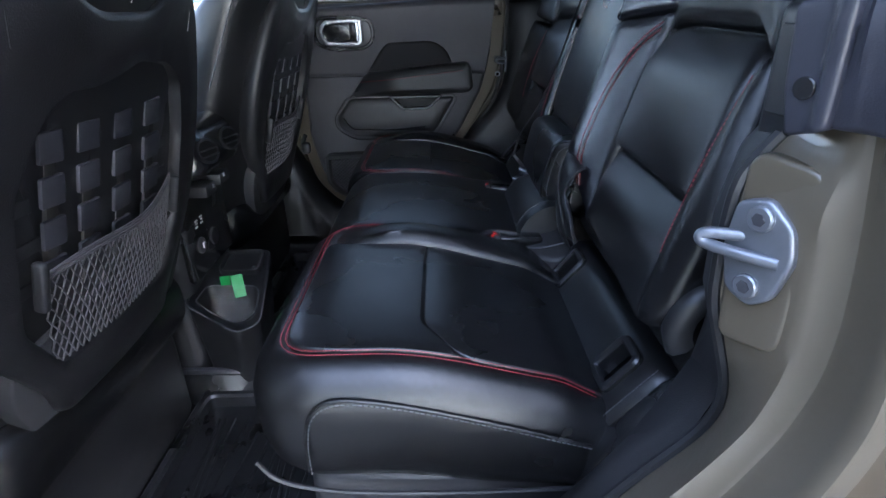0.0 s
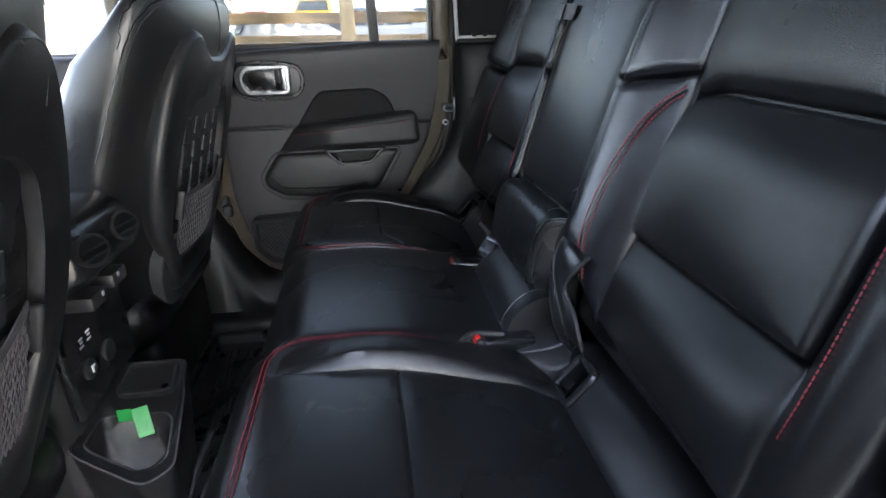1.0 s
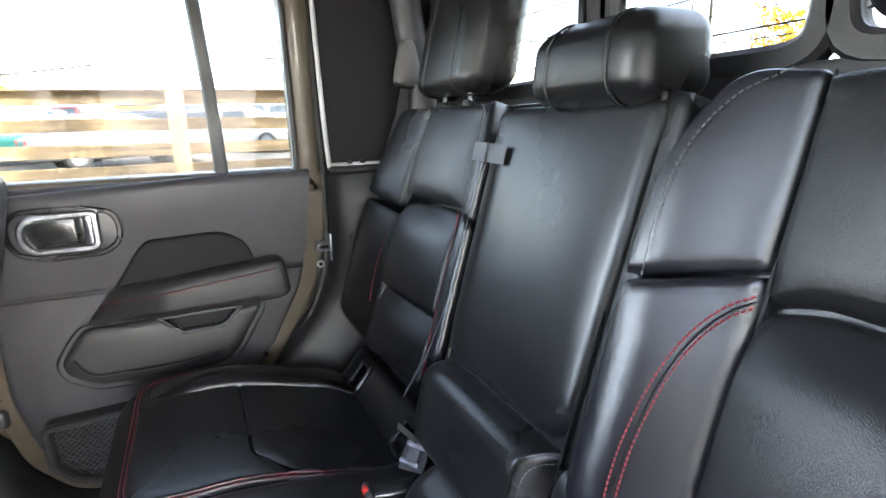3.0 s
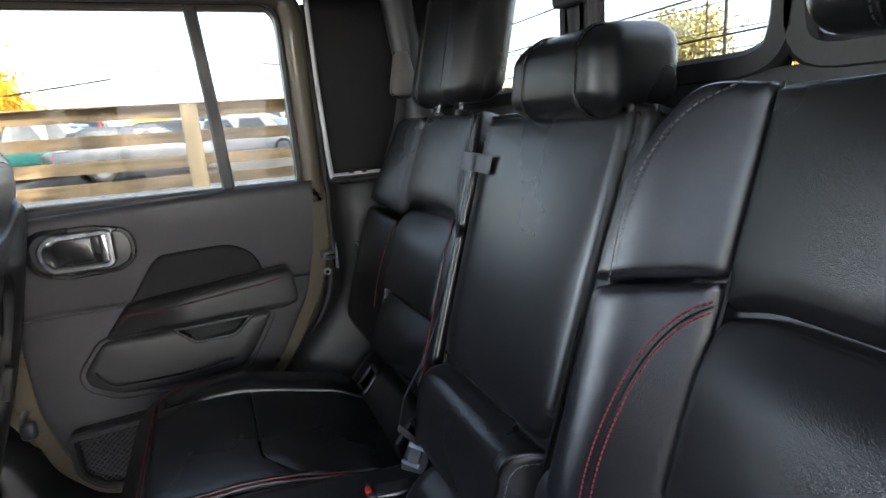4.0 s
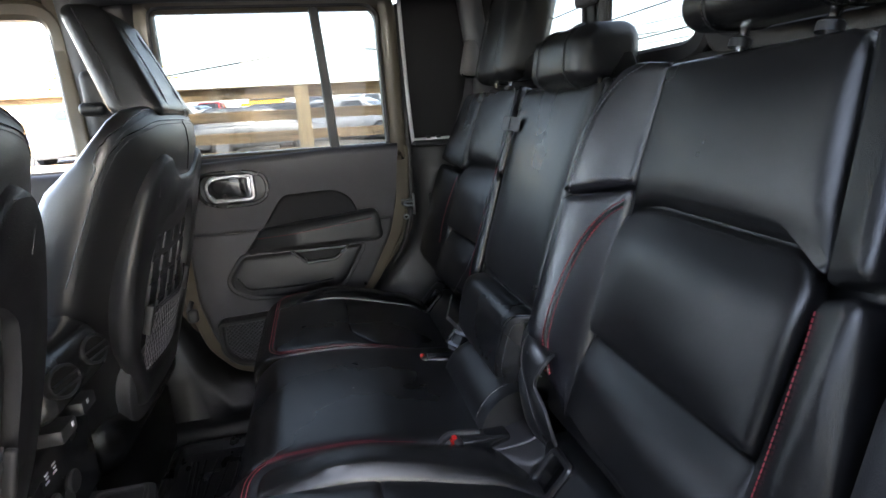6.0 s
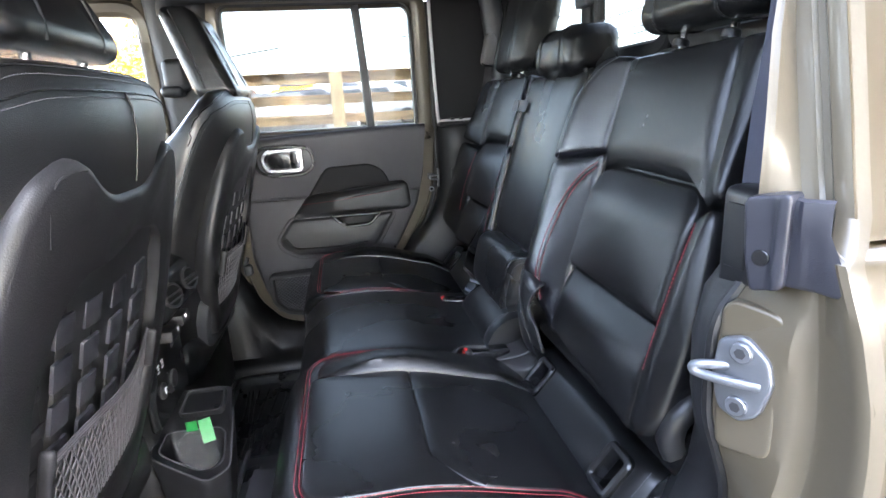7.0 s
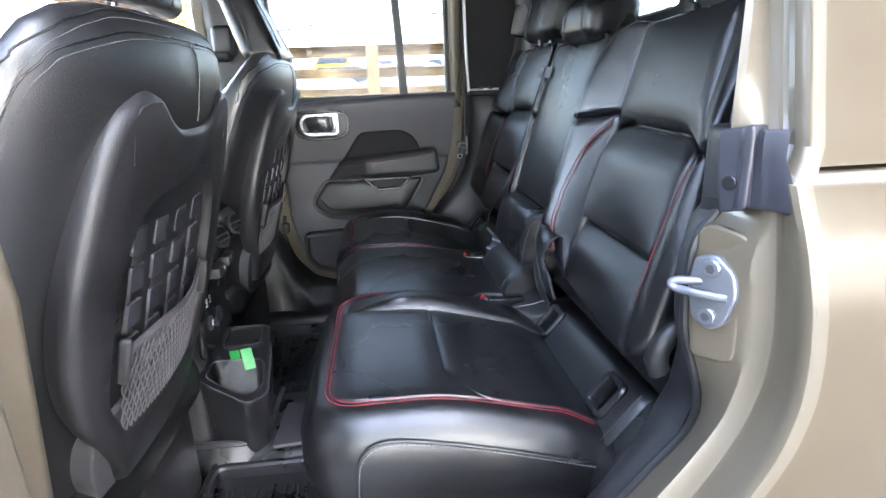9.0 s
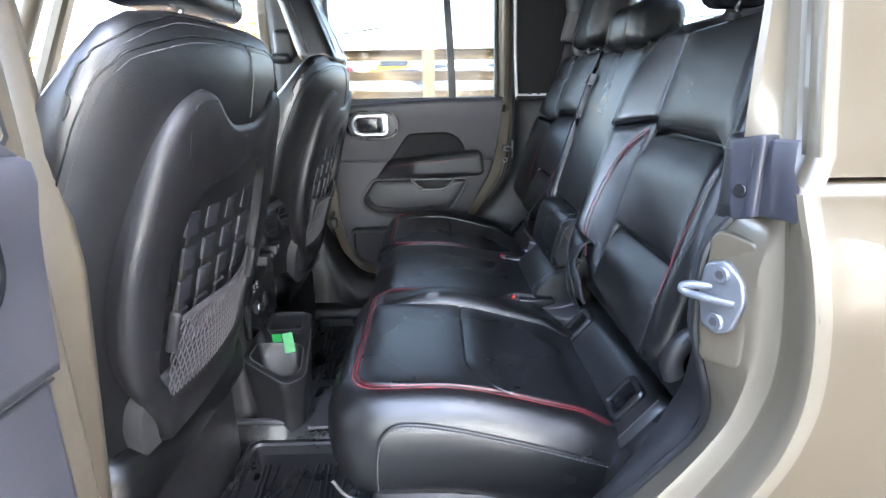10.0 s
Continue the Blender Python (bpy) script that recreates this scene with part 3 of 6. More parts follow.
rbox(-1.50, 0.0 - 0.95, -0.80, -0.755, -0.1, 0.80, 0.02, 2, bm=bm)
rbox(-0.96, -0.37, -0.80, -0.755, -0.1, 0.80, 0.02, 2, bm=bm)
rbox(-1.50, -0.40, 0.755, 0.80, -0.1, 0.80, 0.02, 2, bm=bm)
solo("wall_front_sides", bm, JAMB, "sand-tan front pillars and closed front doors", "body side", kind="structure")
bm = bmesh.new()
rbox(-1.40, -0.40, 0.69, 0.754, 0.0, 0.80, 0.02, 3, bm=bm)
rbox(-1.40, -0.40, -0.754, -0.69, 0.0, 0.80, 0.02, 3, bm=bm)
solo("trim_front_doors", bm, TRIM_SOFT, "black inner panels of the front doors", "door trim", kind="structure")
# padded roof bars along the far side
bm = tube(smooth_line([(-0.36, 0.640, 1.16), (-0.35, 0.635, 1.20), (-0.28, 0.62, 1.218), (0.1, 0.62, 1.22), (0.60, 0.62, 1.22)], 40), 0.028, seg=12)
solo("roof_bar", bm, PLASTIC, "black padded sport bar along the roof edge", "roll bar")
bm = tube(smooth_line([(0.585, 0.62, 1.235), (0.60, 0.615, 1.12), (0.612, 0.61, 1.02), (0.625, 0.61, 0.90), (0.63, 0.61, 0.6)], 30), 0.034, seg=14)
solo("rear_bar", bm, PLASTIC_GREY, "grey padded upright roll bar by the rear seat", "roll bar")
bm = tube(smooth_line([(0.585, -0.64, 1.235), (0.60, -0.64, 1.12), (0.62, -0.64, 0.9), (0.64, -0.64, 0.6)], 30), 0.034, seg=14)
solo("rear_bar", bm, PLASTIC_GREY, "grey padded upright roll bar by the rear seat", "roll bar")


# ---- rear seats ----
BO = Vector((0.43, 0, 0.43))
BD = Vector((0.287, 0, 0.958))
BN = Vector((-0.958, 0, 0.287))


def back(u, v, w):
    """On the rear backrest: u across the car, v up the backrest, w out of it towards the front."""
    p = BO + BD * v + BN * w
    return Vector((p.x, u, p.z))


def line_on(pts, place, w, n=40, extra=None):
    return [place(p[0], p[1], w + (extra(p[0], p[1]) if extra else 0.0)) for p in smooth_line([(a, b, 0) for a, b in pts], n)]


def cushion(parent, s, y_in, y_out, name="cushion"):
    """One padded seat cushion with side rolls, sewn panels and red double stitching."""
    lo, hi = (y_out, y_in) if s < 0 else (y_in, y_out)
    seam = rounded([(0.0, lo), (0.0, hi), (0.42, hi), (0.42, lo)], [0.055, 0.055, 0.02, 0.02], 8)

    def top_z(x):
        return 0.428 - 0.055 * sstep(0.12, 0.42, x) - 0.026 * sstep(0.33, 0.415, x) - 0.006 * sstep(0.06, -0.03, x)

    P = resample(seam, 120)
    if area2(P) < 0:
        P = P[::-1]
    rows = []
    for off, dz in ((-0.030, -0.007), (-0.014, -0.004), (0.0, -0.004), (0.010, -0.005), (0.026, -0.014), (0.040, -0.032), (0.047, -0.055), (0.049, -0.085), (0.046, -0.12), (0.038, -0.15), (0.020, -0.175)):
        ring = inset(P, -off)
        out = []
        for q, p in zip(ring, P):
            inner = (q.y > hi if s < 0 else q.y < lo)
            if inner:
                q = Vector((q.x, p.y + (q.y - p.y) * 0.12))
            out.append(Vector((min(q.x, 0.44), q.y, top_z(p.x) + dz * (1.0 - 0.15 * sstep(0.2, 0.4, p.x)))))
        rows.append(out)
    body = part(name, loft(rows), LEATHER, parent, "black leather cushion with red double stitching", angle=60)
    w_at = hi - 0.085

    def place(u, v, w):
        return Vector((u, v, top_z(u) + w))
    # sewn top panels: front insert, rear insert and the inner wing
    e = 0.003
    yo = lo + e
    split = 0.172
    front = rounded([(e, w_at), (split + 0.001, w_at), (split + 0.001, yo + 0.06), (split + 0.05, yo), (e, yo)], [0.012, 0.012, 0.01, 0.004, 0.052], 6)
    part("front_insert", pillow(front, place, 0.004, 0.004, 0.012, extra=lambda u, v: 0.004 * sstep(0.1, 0.0, u)), LEATHER_SMOOTH, body)
    rear = rounded([(split, w_at), (0.41, w_at), (0.41, yo), (split + 0.05, yo), (split, yo + 0.06)], [0.015, 0.01, 0.01, 0.02, 0.02], 6)
    part("rear_insert", pillow(rear, place, 0.006, 0.004, 0.012), LEATHER_SMOOTH, body)
    wingp = rounded([(0.010, w_at + 0.001), (0.40, w_at - 0.02), (0.40, hi - 0.01), (0.010, hi - 0.012)], [0.02, 0.01, 0.01, 0.045], 6)
    part("wing", pillow(wingp, place, 0.014, 0.010, 0.012, extra=lambda u, v: 0.012 * sstep(0.02, 0.12, u)), LEATHER, body)
    # double rows of red thread along the seam, grey thread on the side
    bm_s = bmesh.new()
    for off, dz in ((-0.0005, -0.0005), (0.0058, -0.0018)):
        ring = inset(P, -off)
        pts = [Vector((q.x, q.y, top_z(p.x) + dz + 0.0006)) for q, p in zip(ring, P)]
        k0 = min(range(len(pts)), key=lambda i: (abs(pts[i].y - y_out) + abs(pts[i].x - 0.40)))
        order = pts[k0:] + pts[:k0]
        if (order[5].x > order[0].x) or order[20].x > 0.39:
            order = order[::-1]
        order = [q for q in order if q.x < 0.385 and not (q.x > 0.31 and abs(q.y - y_in) < 0.03)]
        stitches(order, bm=bm_s)
    part("red_stitching", bm_s, RED_THREAD, body, "red double stitching", kind="stuff")
    if s < 0:
        yy = y_out - 0.049
        side = lambda u, v, w: Vector((u, yy + w * -1, v))
        line = smooth_line([(0.035, 0, 0.292), (0.036, 0, 0.34), (0.045, 0, 0.375), (0.075, 0, 0.392), (0.14, 0, 0.385), (0.25, 0, 0.358), (0.37, 0, 0.322)], 60)
        pts = [Vector((p.x, yy - 0.0015 + 0.004 * sstep(0.33, 0.395, p.z), p.z)) for p in line]
        part("side_seam", tube(pts, 0.0022, seg=6), LEATHER, body)
        part("grey_stitching", stitches([p + Vector((0.003, -0.0012, -0.005)) for p in pts], 0.004, 0.0025, 0.0008), GREY_THREAD, body, "grey stitching", kind="stuff")
        low = [Vector((p[0], yy + 0.006, p[1])) for p in ((-0.03, 0.30), (-0.01, 0.272), (0.03, 0.255), (0.10, 0.245), (0.22, 0.242), (0.36, 0.245))]
        part("lower_piping", tube(smooth_line(low, 40), 0.003, seg=6), PLASTIC, body)
    return body


def backrest(parent, s, a_in, a_seam, a_out, a_edge, rise=0.045, base=0.0):
    """One outboard backrest with sewn panels, side wings and curved red stitching. Heights are measured up the backrest."""
    U = lambda pts: [(s * a, v) for a, v in pts]
    outline = rounded(U([(a_in, 0.0), (a_edge, 0.0), (a_edge + 0.004, 0.36), (a_edge - 0.045, 0.535), (a_in + 0.05, 0.537), (a_in, 0.47)]), [0.01, 0.02, 0.1, 0.04, 0.05, 0.06], 6)
    body = part("backrest", pillow(outline, back, 0.012, -0.002, 0.075, n=110, lift=base - 0.022), LEATHER, parent, "black leather backrest with sewn panels", angle=60)
    wing_in = lambda u, v: rise * (0.5 * sstep(a_seam, a_in + 0.02, abs(u)) + 0.5 * max(0.0, min(1.0, (a_seam - abs(u)) / (a_seam - a_in - 0.01)))) * sstep(0.0, 0.14, v) * (1 - 0.25 * sstep(0.36, 0.54, v))
    cup = lambda u: 0.018 * max(0.0, min(1.0, (abs(u) - a_seam) / (a_out - a_seam)))
    wing_out = lambda u, v: cup(u) + 0.024 * sstep(a_out - 0.01, a_edge - 0.02, abs(u)) * (1 - 0.8 * sstep(0.34, 0.50, v))

    def panel(name, pts, rr, r=0.012, bulge=0.008, extra=None, material=LEATHER, depth=0.012):
        return part(name, pillow(rounded(U(pts), rr, 6), back, r, bulge, depth, rings=14, extra=extra, lift=base), material, body, angle=80)
    panel("lower_insert", [(a_seam, 0.045), (a_out + 0.01, 0.03), (a_out, 0.170), (a_seam, 0.168)], 0.008, 0.010, 0.010, lambda u, v: cup(u) + 0.006 - 0.014 * sstep(0.095, 0.172, v) ** 1.5)
    panel("middle_insert", [(a_seam, 0.170), (a_out, 0.172), (a_out - 0.004, 0.318), (a_out - 0.028, 0.346), (a_seam + 0.04, 0.352), (a_seam, 0.340)], [0.008, 0.008, 0.02, 0.02, 0.02, 0.012], 0.010, 0.008, lambda u, v: cup(u) + 0.008 - 0.017 * sstep(0.265, 0.358, v) ** 1.5)
    panel("upper_insert", [(a_seam, 0.345), (a_seam + 0.04, 0.356), (a_out - 0.028, 0.350), (a_out - 0.002, 0.325), (a_out - 0.035, 0.530), (a_seam, 0.530)], [0.008, 0.01, 0.01, 0.008, 0.02, 0.006], 0.012, 0.008, lambda u, v: cup(u) - 0.007 * sstep(0.400, 0.345, v) ** 1.5)
    panel("inner_wing", [(a_in, 0.10), (a_seam, 0.03), (a_seam, 0.370), (a_in + 0.001, 0.336)], [0.03, 0.008, 0.006, 0.01], 0.010, 0.006, wing_in, LEATHER_WING, 0.05)
    panel("inner_wing_top", [(a_in + 0.001, 0.340), (a_seam, 0.374), (a_seam, 0.533), (a_in + 0.045, 0.533), (a_in + 0.004, 0.46)], [0.008, 0.006, 0.006, 0.03, 0.05], 0.010, 0.002, wing_in, LEATHER_WING, 0.05)
    panel("outer_wing", [(a_out, 0.03), (a_edge + 0.006, 0.06), (a_edge + 0.010, 0.18), (a_edge - 0.018, 0.33), (a_out + 0.004, 0.315), (a_out - 0.003, 0.165)], [0.01, 0.03, 0.03, 0.02, 0.01, 0.02], 0.012, 0.008, wing_out, LEATHER, 0.04)
    panel("outer_wing_top", [(a_out + 0.002, 0.325), (a_edge - 0.018, 0.338), (a_edge - 0.055, 0.528), (a_out - 0.033, 0.528)], [0.01, 0.01, 0.03, 0.01], 0.012, 0.006, wing_out, LEATHER, 0.04)
    # red thread: double arcs on the inner and the outer wing
    bm_s = bmesh.new()
    k = (a_seam - a_in) / 0.129
    arc = [(a_in + k * d, v) for d, v in ((0.131, 0.352), (0.110, 0.338), (0.091, 0.314), (0.076, 0.282), (0.065, 0.241), (0.058, 0.195), (0.057, 0.150), (0.062, 0.112), (0.070, 0.080))]
    bend = ((0.001, -0.009), (0.003, -0.0085), (0.005, -0.007), (0.007, -0.005), (0.0085, -0.002), (0.009, 0.0), (0.009, 0.0), (0.009, 0.0), (0.009, 0.0))
    for f in (0.0, 1.0):
        stitches(line_on([(s * (a + f * d * k ** 0.5), v + f * e) for (a, v), (d, e) in zip(arc, bend)], back, base + 0.0058, 70, wing_in), 0.0044, 0.0012, 0.0010, bm=bm_s)
    cu, hu = (a_out + a_edge) / 2, (a_edge - a_out) / 2 - 0.0095
    crest = lambda u, v: wing_out(u, v) + 0.008 * (1 - min(1.0, abs(abs(u) - cu) / hu) ** 2.5) * (1 - min(1.0, abs(v - 0.18) / 0.138) ** 2.5)
    for f in (0.0,):
        stitches(line_on([(s * (a_out + 0.012 + f * 0.3), 0.306), (s * (a_out + 0.022 + f * 0.6), 0.26), (s * (a_out + 0.028 + f), 0.21), (s * (a_out + 0.028 + f), 0.16), (s * (a_out + 0.024 + f), 0.12)], back, base + 0.0012, 60, crest), 0.0040, 0.0012, 0.0007, bm=bm_s)
    part("red_stitching", bm_s, RED_THREAD, body, "red curved stitching", kind="stuff")
    groove = line_on([(s * (a + 0.5 * d), v + 0.5 * e) for (a, v), (d, e) in zip(arc, bend)], back, base + 0.0050, 70, wing_in)
    part("sewn_seam", tube(groove, 0.0018, seg=6, flat=0.6), LEATHER, body)
    pts = line_on([(s * (a_in + 0.026), 0.345), (s * (a_in + 0.023), 0.41), (s * (a_in + 0.030), 0.462), (s * (a_in + 0.052), 0.506), (s * (a_in + 0.085), 0.532)], back, base + 0.0045, 40, wing_in)
    part("grey_stitching", stitches(pts, 0.004, 0.002, 0.0008), GREY_THREAD, body, "grey stitching", kind="stuff")
    # piping between the wing and the insert
    part("piping", tube(line_on([(s * a_seam, 0.05), (s * a_seam, 0.2), (s * a_seam, 0.37), (s * a_seam, 0.533)], back, base - 0.0105, 30), 0.0018, seg=6), BLACK_THREAD, body)
    return body


FO = Vector((0.385, 0, 0.345))
FD = Vector((0.06, 0, 0.13)).normalized()
FN = Vector((-FD.z, 0, FD.x))


def flap_place(u, v, w):
    p = FO + FD * v + FN * w
    return Vector((p.x, u, p.z))


AO = Vector((0.398, 0, 0.350))
AD = Vector((0.045, 0, 0.052)).normalized()
AN = Vector((-AD.z, 0, AD.x))


def anchor_place(u, v, w):
    """On the strip between cushion and backrest: u across the car, v up the strip, w out of it."""
    p = AO + AD * v + AN * w
    return Vector((p.x, u, p.z))


def flap(parent, y0, y1, holes):
    """The leather strip between cushion and backrest, with framed openings for the child-seat anchors."""
    lo, hi = min(y0, y1), max(y0, y1)
    us = sorted({lo, lo + 0.008, hi - 0.008, hi, *[h[0] for h in holes], *[h[1] for h in holes]})
    n = []
    for a, b in zip(us, us[1:]):
        k = max(1, int((b - a) / 0.02))
        n += [a + (b - a) * i / k for i in range(k)]
    us = n + [hi]
    vs = [-0.050, -0.035, -0.02, -0.006, 0.008, 0.034, 0.060, 0.074, 0.086, 0.096, 0.106]
    bm = bmesh.new()
    grid = {}
    for i, u in enumerate(us):
        for j, v in enumerate(vs):
            roll = -0.025 * sstep(-0.02, -0.05, v) - 0.03 * sstep(0.070, 0.106, v) + 0.004 * math.sin(math.pi * min(1, max(0, (v + 0.02) / 0.1)))
            edge = -0.016 * (1 - min(1.0, min(u - lo, hi - u) / 0.014)) ** 2
            grid[i, j] = bm.verts.new(anchor_place(u, v, roll + edge))
    for i in range(len(us) - 1):
        for j in range(len(vs) - 1):
            um = (us[i] + us[i + 1]) / 2
            if any(h[0] < um < h[1] for h in holes) and 0.008 - 1e-6 <= vs[j] and vs[j + 1] <= 0.060 + 1e-6:
                continue
            bm.faces.new((grid[i, j], grid[i + 1, j], grid[i + 1, j + 1], grid[i, j + 1]))
    bmesh.ops.solidify(bm, geom=list(bm.faces), thickness=-0.004)
    body = part("anchor_flap", bm, LEATHER_SMOOTH, parent, "black leather strip with anchor openings", angle=60)
    for y in (lo + 0.012, hi - 0.012):
        part("edge_stitching", stitches([anchor_place(y, v, 0.0025) for v in (-0.02, 0.0, 0.03, 0.06, 0.078)], 0.004, 0.002, 0.0008), GREY_THREAD, body, kind="stuff")
    for h0, h1 in holes:
        o = rounded([(h0 - 0.009, -0.001), (h1 + 0.009, -0.001), (h1 + 0.009, 0.069), (h0 - 0.009, 0.069)], 0.016, 6)
        part("anchor_frame", frame_ring(o, anchor_place, 0.0125, -0.014, 0.0105, n=48), GLOSS_BLACK, body, "black plastic anchor frame")
        # recess box, coloured near-black for the shade in the opening
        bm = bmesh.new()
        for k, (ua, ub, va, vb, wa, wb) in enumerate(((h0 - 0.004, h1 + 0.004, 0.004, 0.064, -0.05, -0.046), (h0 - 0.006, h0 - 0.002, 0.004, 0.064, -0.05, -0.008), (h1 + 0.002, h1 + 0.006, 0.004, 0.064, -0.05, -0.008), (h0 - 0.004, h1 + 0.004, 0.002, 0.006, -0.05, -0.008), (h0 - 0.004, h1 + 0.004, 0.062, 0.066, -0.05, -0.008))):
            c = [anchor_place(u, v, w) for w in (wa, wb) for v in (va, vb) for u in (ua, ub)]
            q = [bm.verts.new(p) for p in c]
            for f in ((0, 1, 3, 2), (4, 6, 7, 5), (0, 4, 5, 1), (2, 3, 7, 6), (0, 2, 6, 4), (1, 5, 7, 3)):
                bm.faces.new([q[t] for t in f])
        part("recess", bm, RECESS_SHADE, body)
        um = (h0 + h1) / 2
        part("anchor_bar", tube([anchor_place(um, 0.004, -0.034), anchor_place(um, 0.062, -0.034)], 0.003, seg=8), PLASTIC_GREY, body, "steel anchor bar")
        part("white_mark", slab(rounded([(um - 0.008, 0.010), (um + 0.008, 0.010), (um + 0.008, 0.022), (um - 0.008, 0.022)], 0.003), anchor_place, -0.026, -0.022, 0.0005), LABEL_WHITE, body, "small white mark")
    return body


def headrest(y0, y1, z0, z1, x0, x1, label, lean=0.25, r=0.045, parent=None, fold=0.0):
    """A padded headrest on two steel posts, with sewn side panels."""
    t = parent if parent is not None else thing("headrest", ((x0 + x1) / 2, (y0 + y1) / 2, z0), label, "headrest", "rear headrests")
    cx = (x0 + x1) / 2
    bm = rbox(x0, x1, y0, y1, z0, z1, r, 7)
    for v in bm.verts:
        k = (v.co.z - z0) / (z1 - z0)
        v.co.y = (y0 + y1) / 2 + (v.co.y - (y0 + y1) / 2) * (1.0 - 0.10 * k * k)
        v.co.x += lean * (v.co.z - z0) - 0.012 * math.sin(math.pi * k) * (1 if v.co.x < cx else -0.3)
    pad = part("pad", bm, LEATHER, t, "black leather headrest pad", angle=70)
    wd = y1 - y0
    for yy, mm in ((y0 + wd * 0.22, GREY_THREAD), (y0 + wd * 0.235, BLACK_THREAD), (y1 - wd * 0.22, GREY_THREAD), (y1 - wd * 0.235, BLACK_THREAD)):
        pts = []
        for px, pz in rounded([(x0, z0), (x1, z0), (x1, z1), (x0, z1)], r, 6):
            k = (pz - z0) / (z1 - z0)
            nx = px + lean * (pz - z0) - 0.012 * math.sin(math.pi * k) * (1 if px < cx else -0.3)
            out = Vector((px - cx, 0, pz - (z0 + z1) / 2)).normalized() * 0.0006
            pts.append(Vector((nx, (y0 + y1) / 2 + (yy - (y0 + y1) / 2) * (1 - 0.10 * k * k), pz)) + out)
        if mm is GREY_THREAD:
            part("stitching", stitches(pts + pts[:1], 0.0045, 0.002, 0.0008), BLACK_THREAD, pad, kind="stuff")
        else:
            part("sewn_seam", tube(pts, 0.0016, closed=True, seg=5), LEATHER, pad)
    for yy in ((y0 + y1) / 2 - 0.055 * min(1, wd / 0.24), (y0 + y1) / 2 + 0.055 * min(1, wd / 0.24)):
        part("post", tube([(cx - 0.02, yy, z0 - 0.06), (cx, yy, z0 + 0.02)], 0.0055, seg=10), CHROME, t, "steel post")
        part("collar", disc((cx - 0.012, yy, z0 - 0.022), (0.25, 0, 1), 0.012, 0.012), PLASTIC, t)
    return t


# driver's-side and middle places form the wide part of the split bench
bench_wide = thing("rear_bench", (0.25, -0.25, 0.05), "wide black leather part of the split rear bench with red stitching", "car seat", "rear bench parts")
cushion(bench_wide, -1, -0.175, -0.575)
backrest(bench_wide, -1, 0.166, 0.268, 0.574, 0.645)
flap(bench_wide, -0.612, -0.208, [(-0.566, -0.524), (-0.294, -0.252)])
# leather side piece that closes the gap between the strip and the sill trim
rings = []
for u, k in ((-0.604, 0.5), (-0.612, 1.0), (-0.630, 1.0), (-0.640, 0.7), (-0.646, 0.0)):
    top = [anchor_place(u, v, -0.012 + 0.006 * k - 0.02 * sstep(0.075, 0.108, v)) for v in (-0.05, -0.03, -0.01, 0.01, 0.03, 0.05, 0.07, 0.09, 0.108)]
    rings.append(top + [Vector((0.50, u, 0.40)), Vector((0.50, u, 0.24)), Vector((0.36, u, 0.24))])
part("strip_side", loft(rings), LEATHER, bench_wide, "creased leather end of the strip", angle=60)
# middle place: flat cushion, tall folding armrest, rolled strip
mid = rounded([(-0.03, -0.185), (-0.03, 0.190), (0.43, 0.190), (0.43, -0.185)], [0.03, 0.03, 0.01, 0.01], 6)
mid_z = lambda u: 0.428 - 0.035 * sstep(0.1, 0.42, u) - 0.030 * sstep(0.05, -0.03, u) ** 2
part("middle_cushion", pillow(mid, lambda u, v, w: Vector((u - 0.10 * min(0.0, w + 0.02), v, mid_z(u) + w)), 0.022, 0.004, 0.15, n=110, rings=12), LEATHER_SMOOTH, bench_wide, "flat black leather middle cushion", angle=60)
arm_body = part("middle_backrest", pillow(rounded([(-0.158, 0.0), (0.176, 0.0), (0.176, 0.522), (-0.158, 0.522)], 0.015), back, 0.010, -0.002, 0.085, n=100, lift=0.008), LEATHER, bench_wide, "tall black leather middle backrest", angle=60)
part("armrest_face", pillow(rounded([(-0.128, 0.138), (0.164, 0.142), (0.172, 0.515), (-0.138, 0.515)], [0.05, 0.05, 0.012, 0.012], 7), back, 0.016, 0.008, 0.012, lift=0.018), LEATHER_SMOOTH, arm_body, "folded-up centre armrest")
prof = smooth_line([(-0.004, -0.012, 0), (-0.002, 0.020, 0), (0.010, 0.038, 0), (0.040, 0.045, 0), (0.080, 0.048, 0), (0.110, 0.047, 0), (0.126, 0.036, 0), (0.134, 0.014, 0), (0.134, -0.015, 0)], 30)
rings = []
for u, e in ((-0.1195, 0.90), (-0.1185, 0.95), (-0.115, 0.985), (-0.108, 1.0), (-0.03, 1.015), (0.03, 1.02), (0.09, 1.015), (0.140, 1.0), (0.152, 0.97), (0.158, 0.90)):
    slant = 0.55 * sstep(-0.03, -0.108, u)
    rings.append([back(u - 0.10 * (p.x - 0.06) * (1 if u < 0 else 0) + slant * max(0.0, p.y * e), 0.060 + (p.x - 0.060) * e, p.y * e) for p in prof])
block = part("lower_block", loft(rings), LEATHER_SMOOTH, arm_body, "padded leather block at the foot of the armrest", angle=50)
part("end_piping", tube([back(-0.1175 - 0.10 * (p.x - 0.06) + 0.53 * max(0.0, p.y), 0.060 + (p.x - 0.060) * 0.975, p.y * 0.975) for p in prof], 0.0022, seg=6), LEATHER, block)
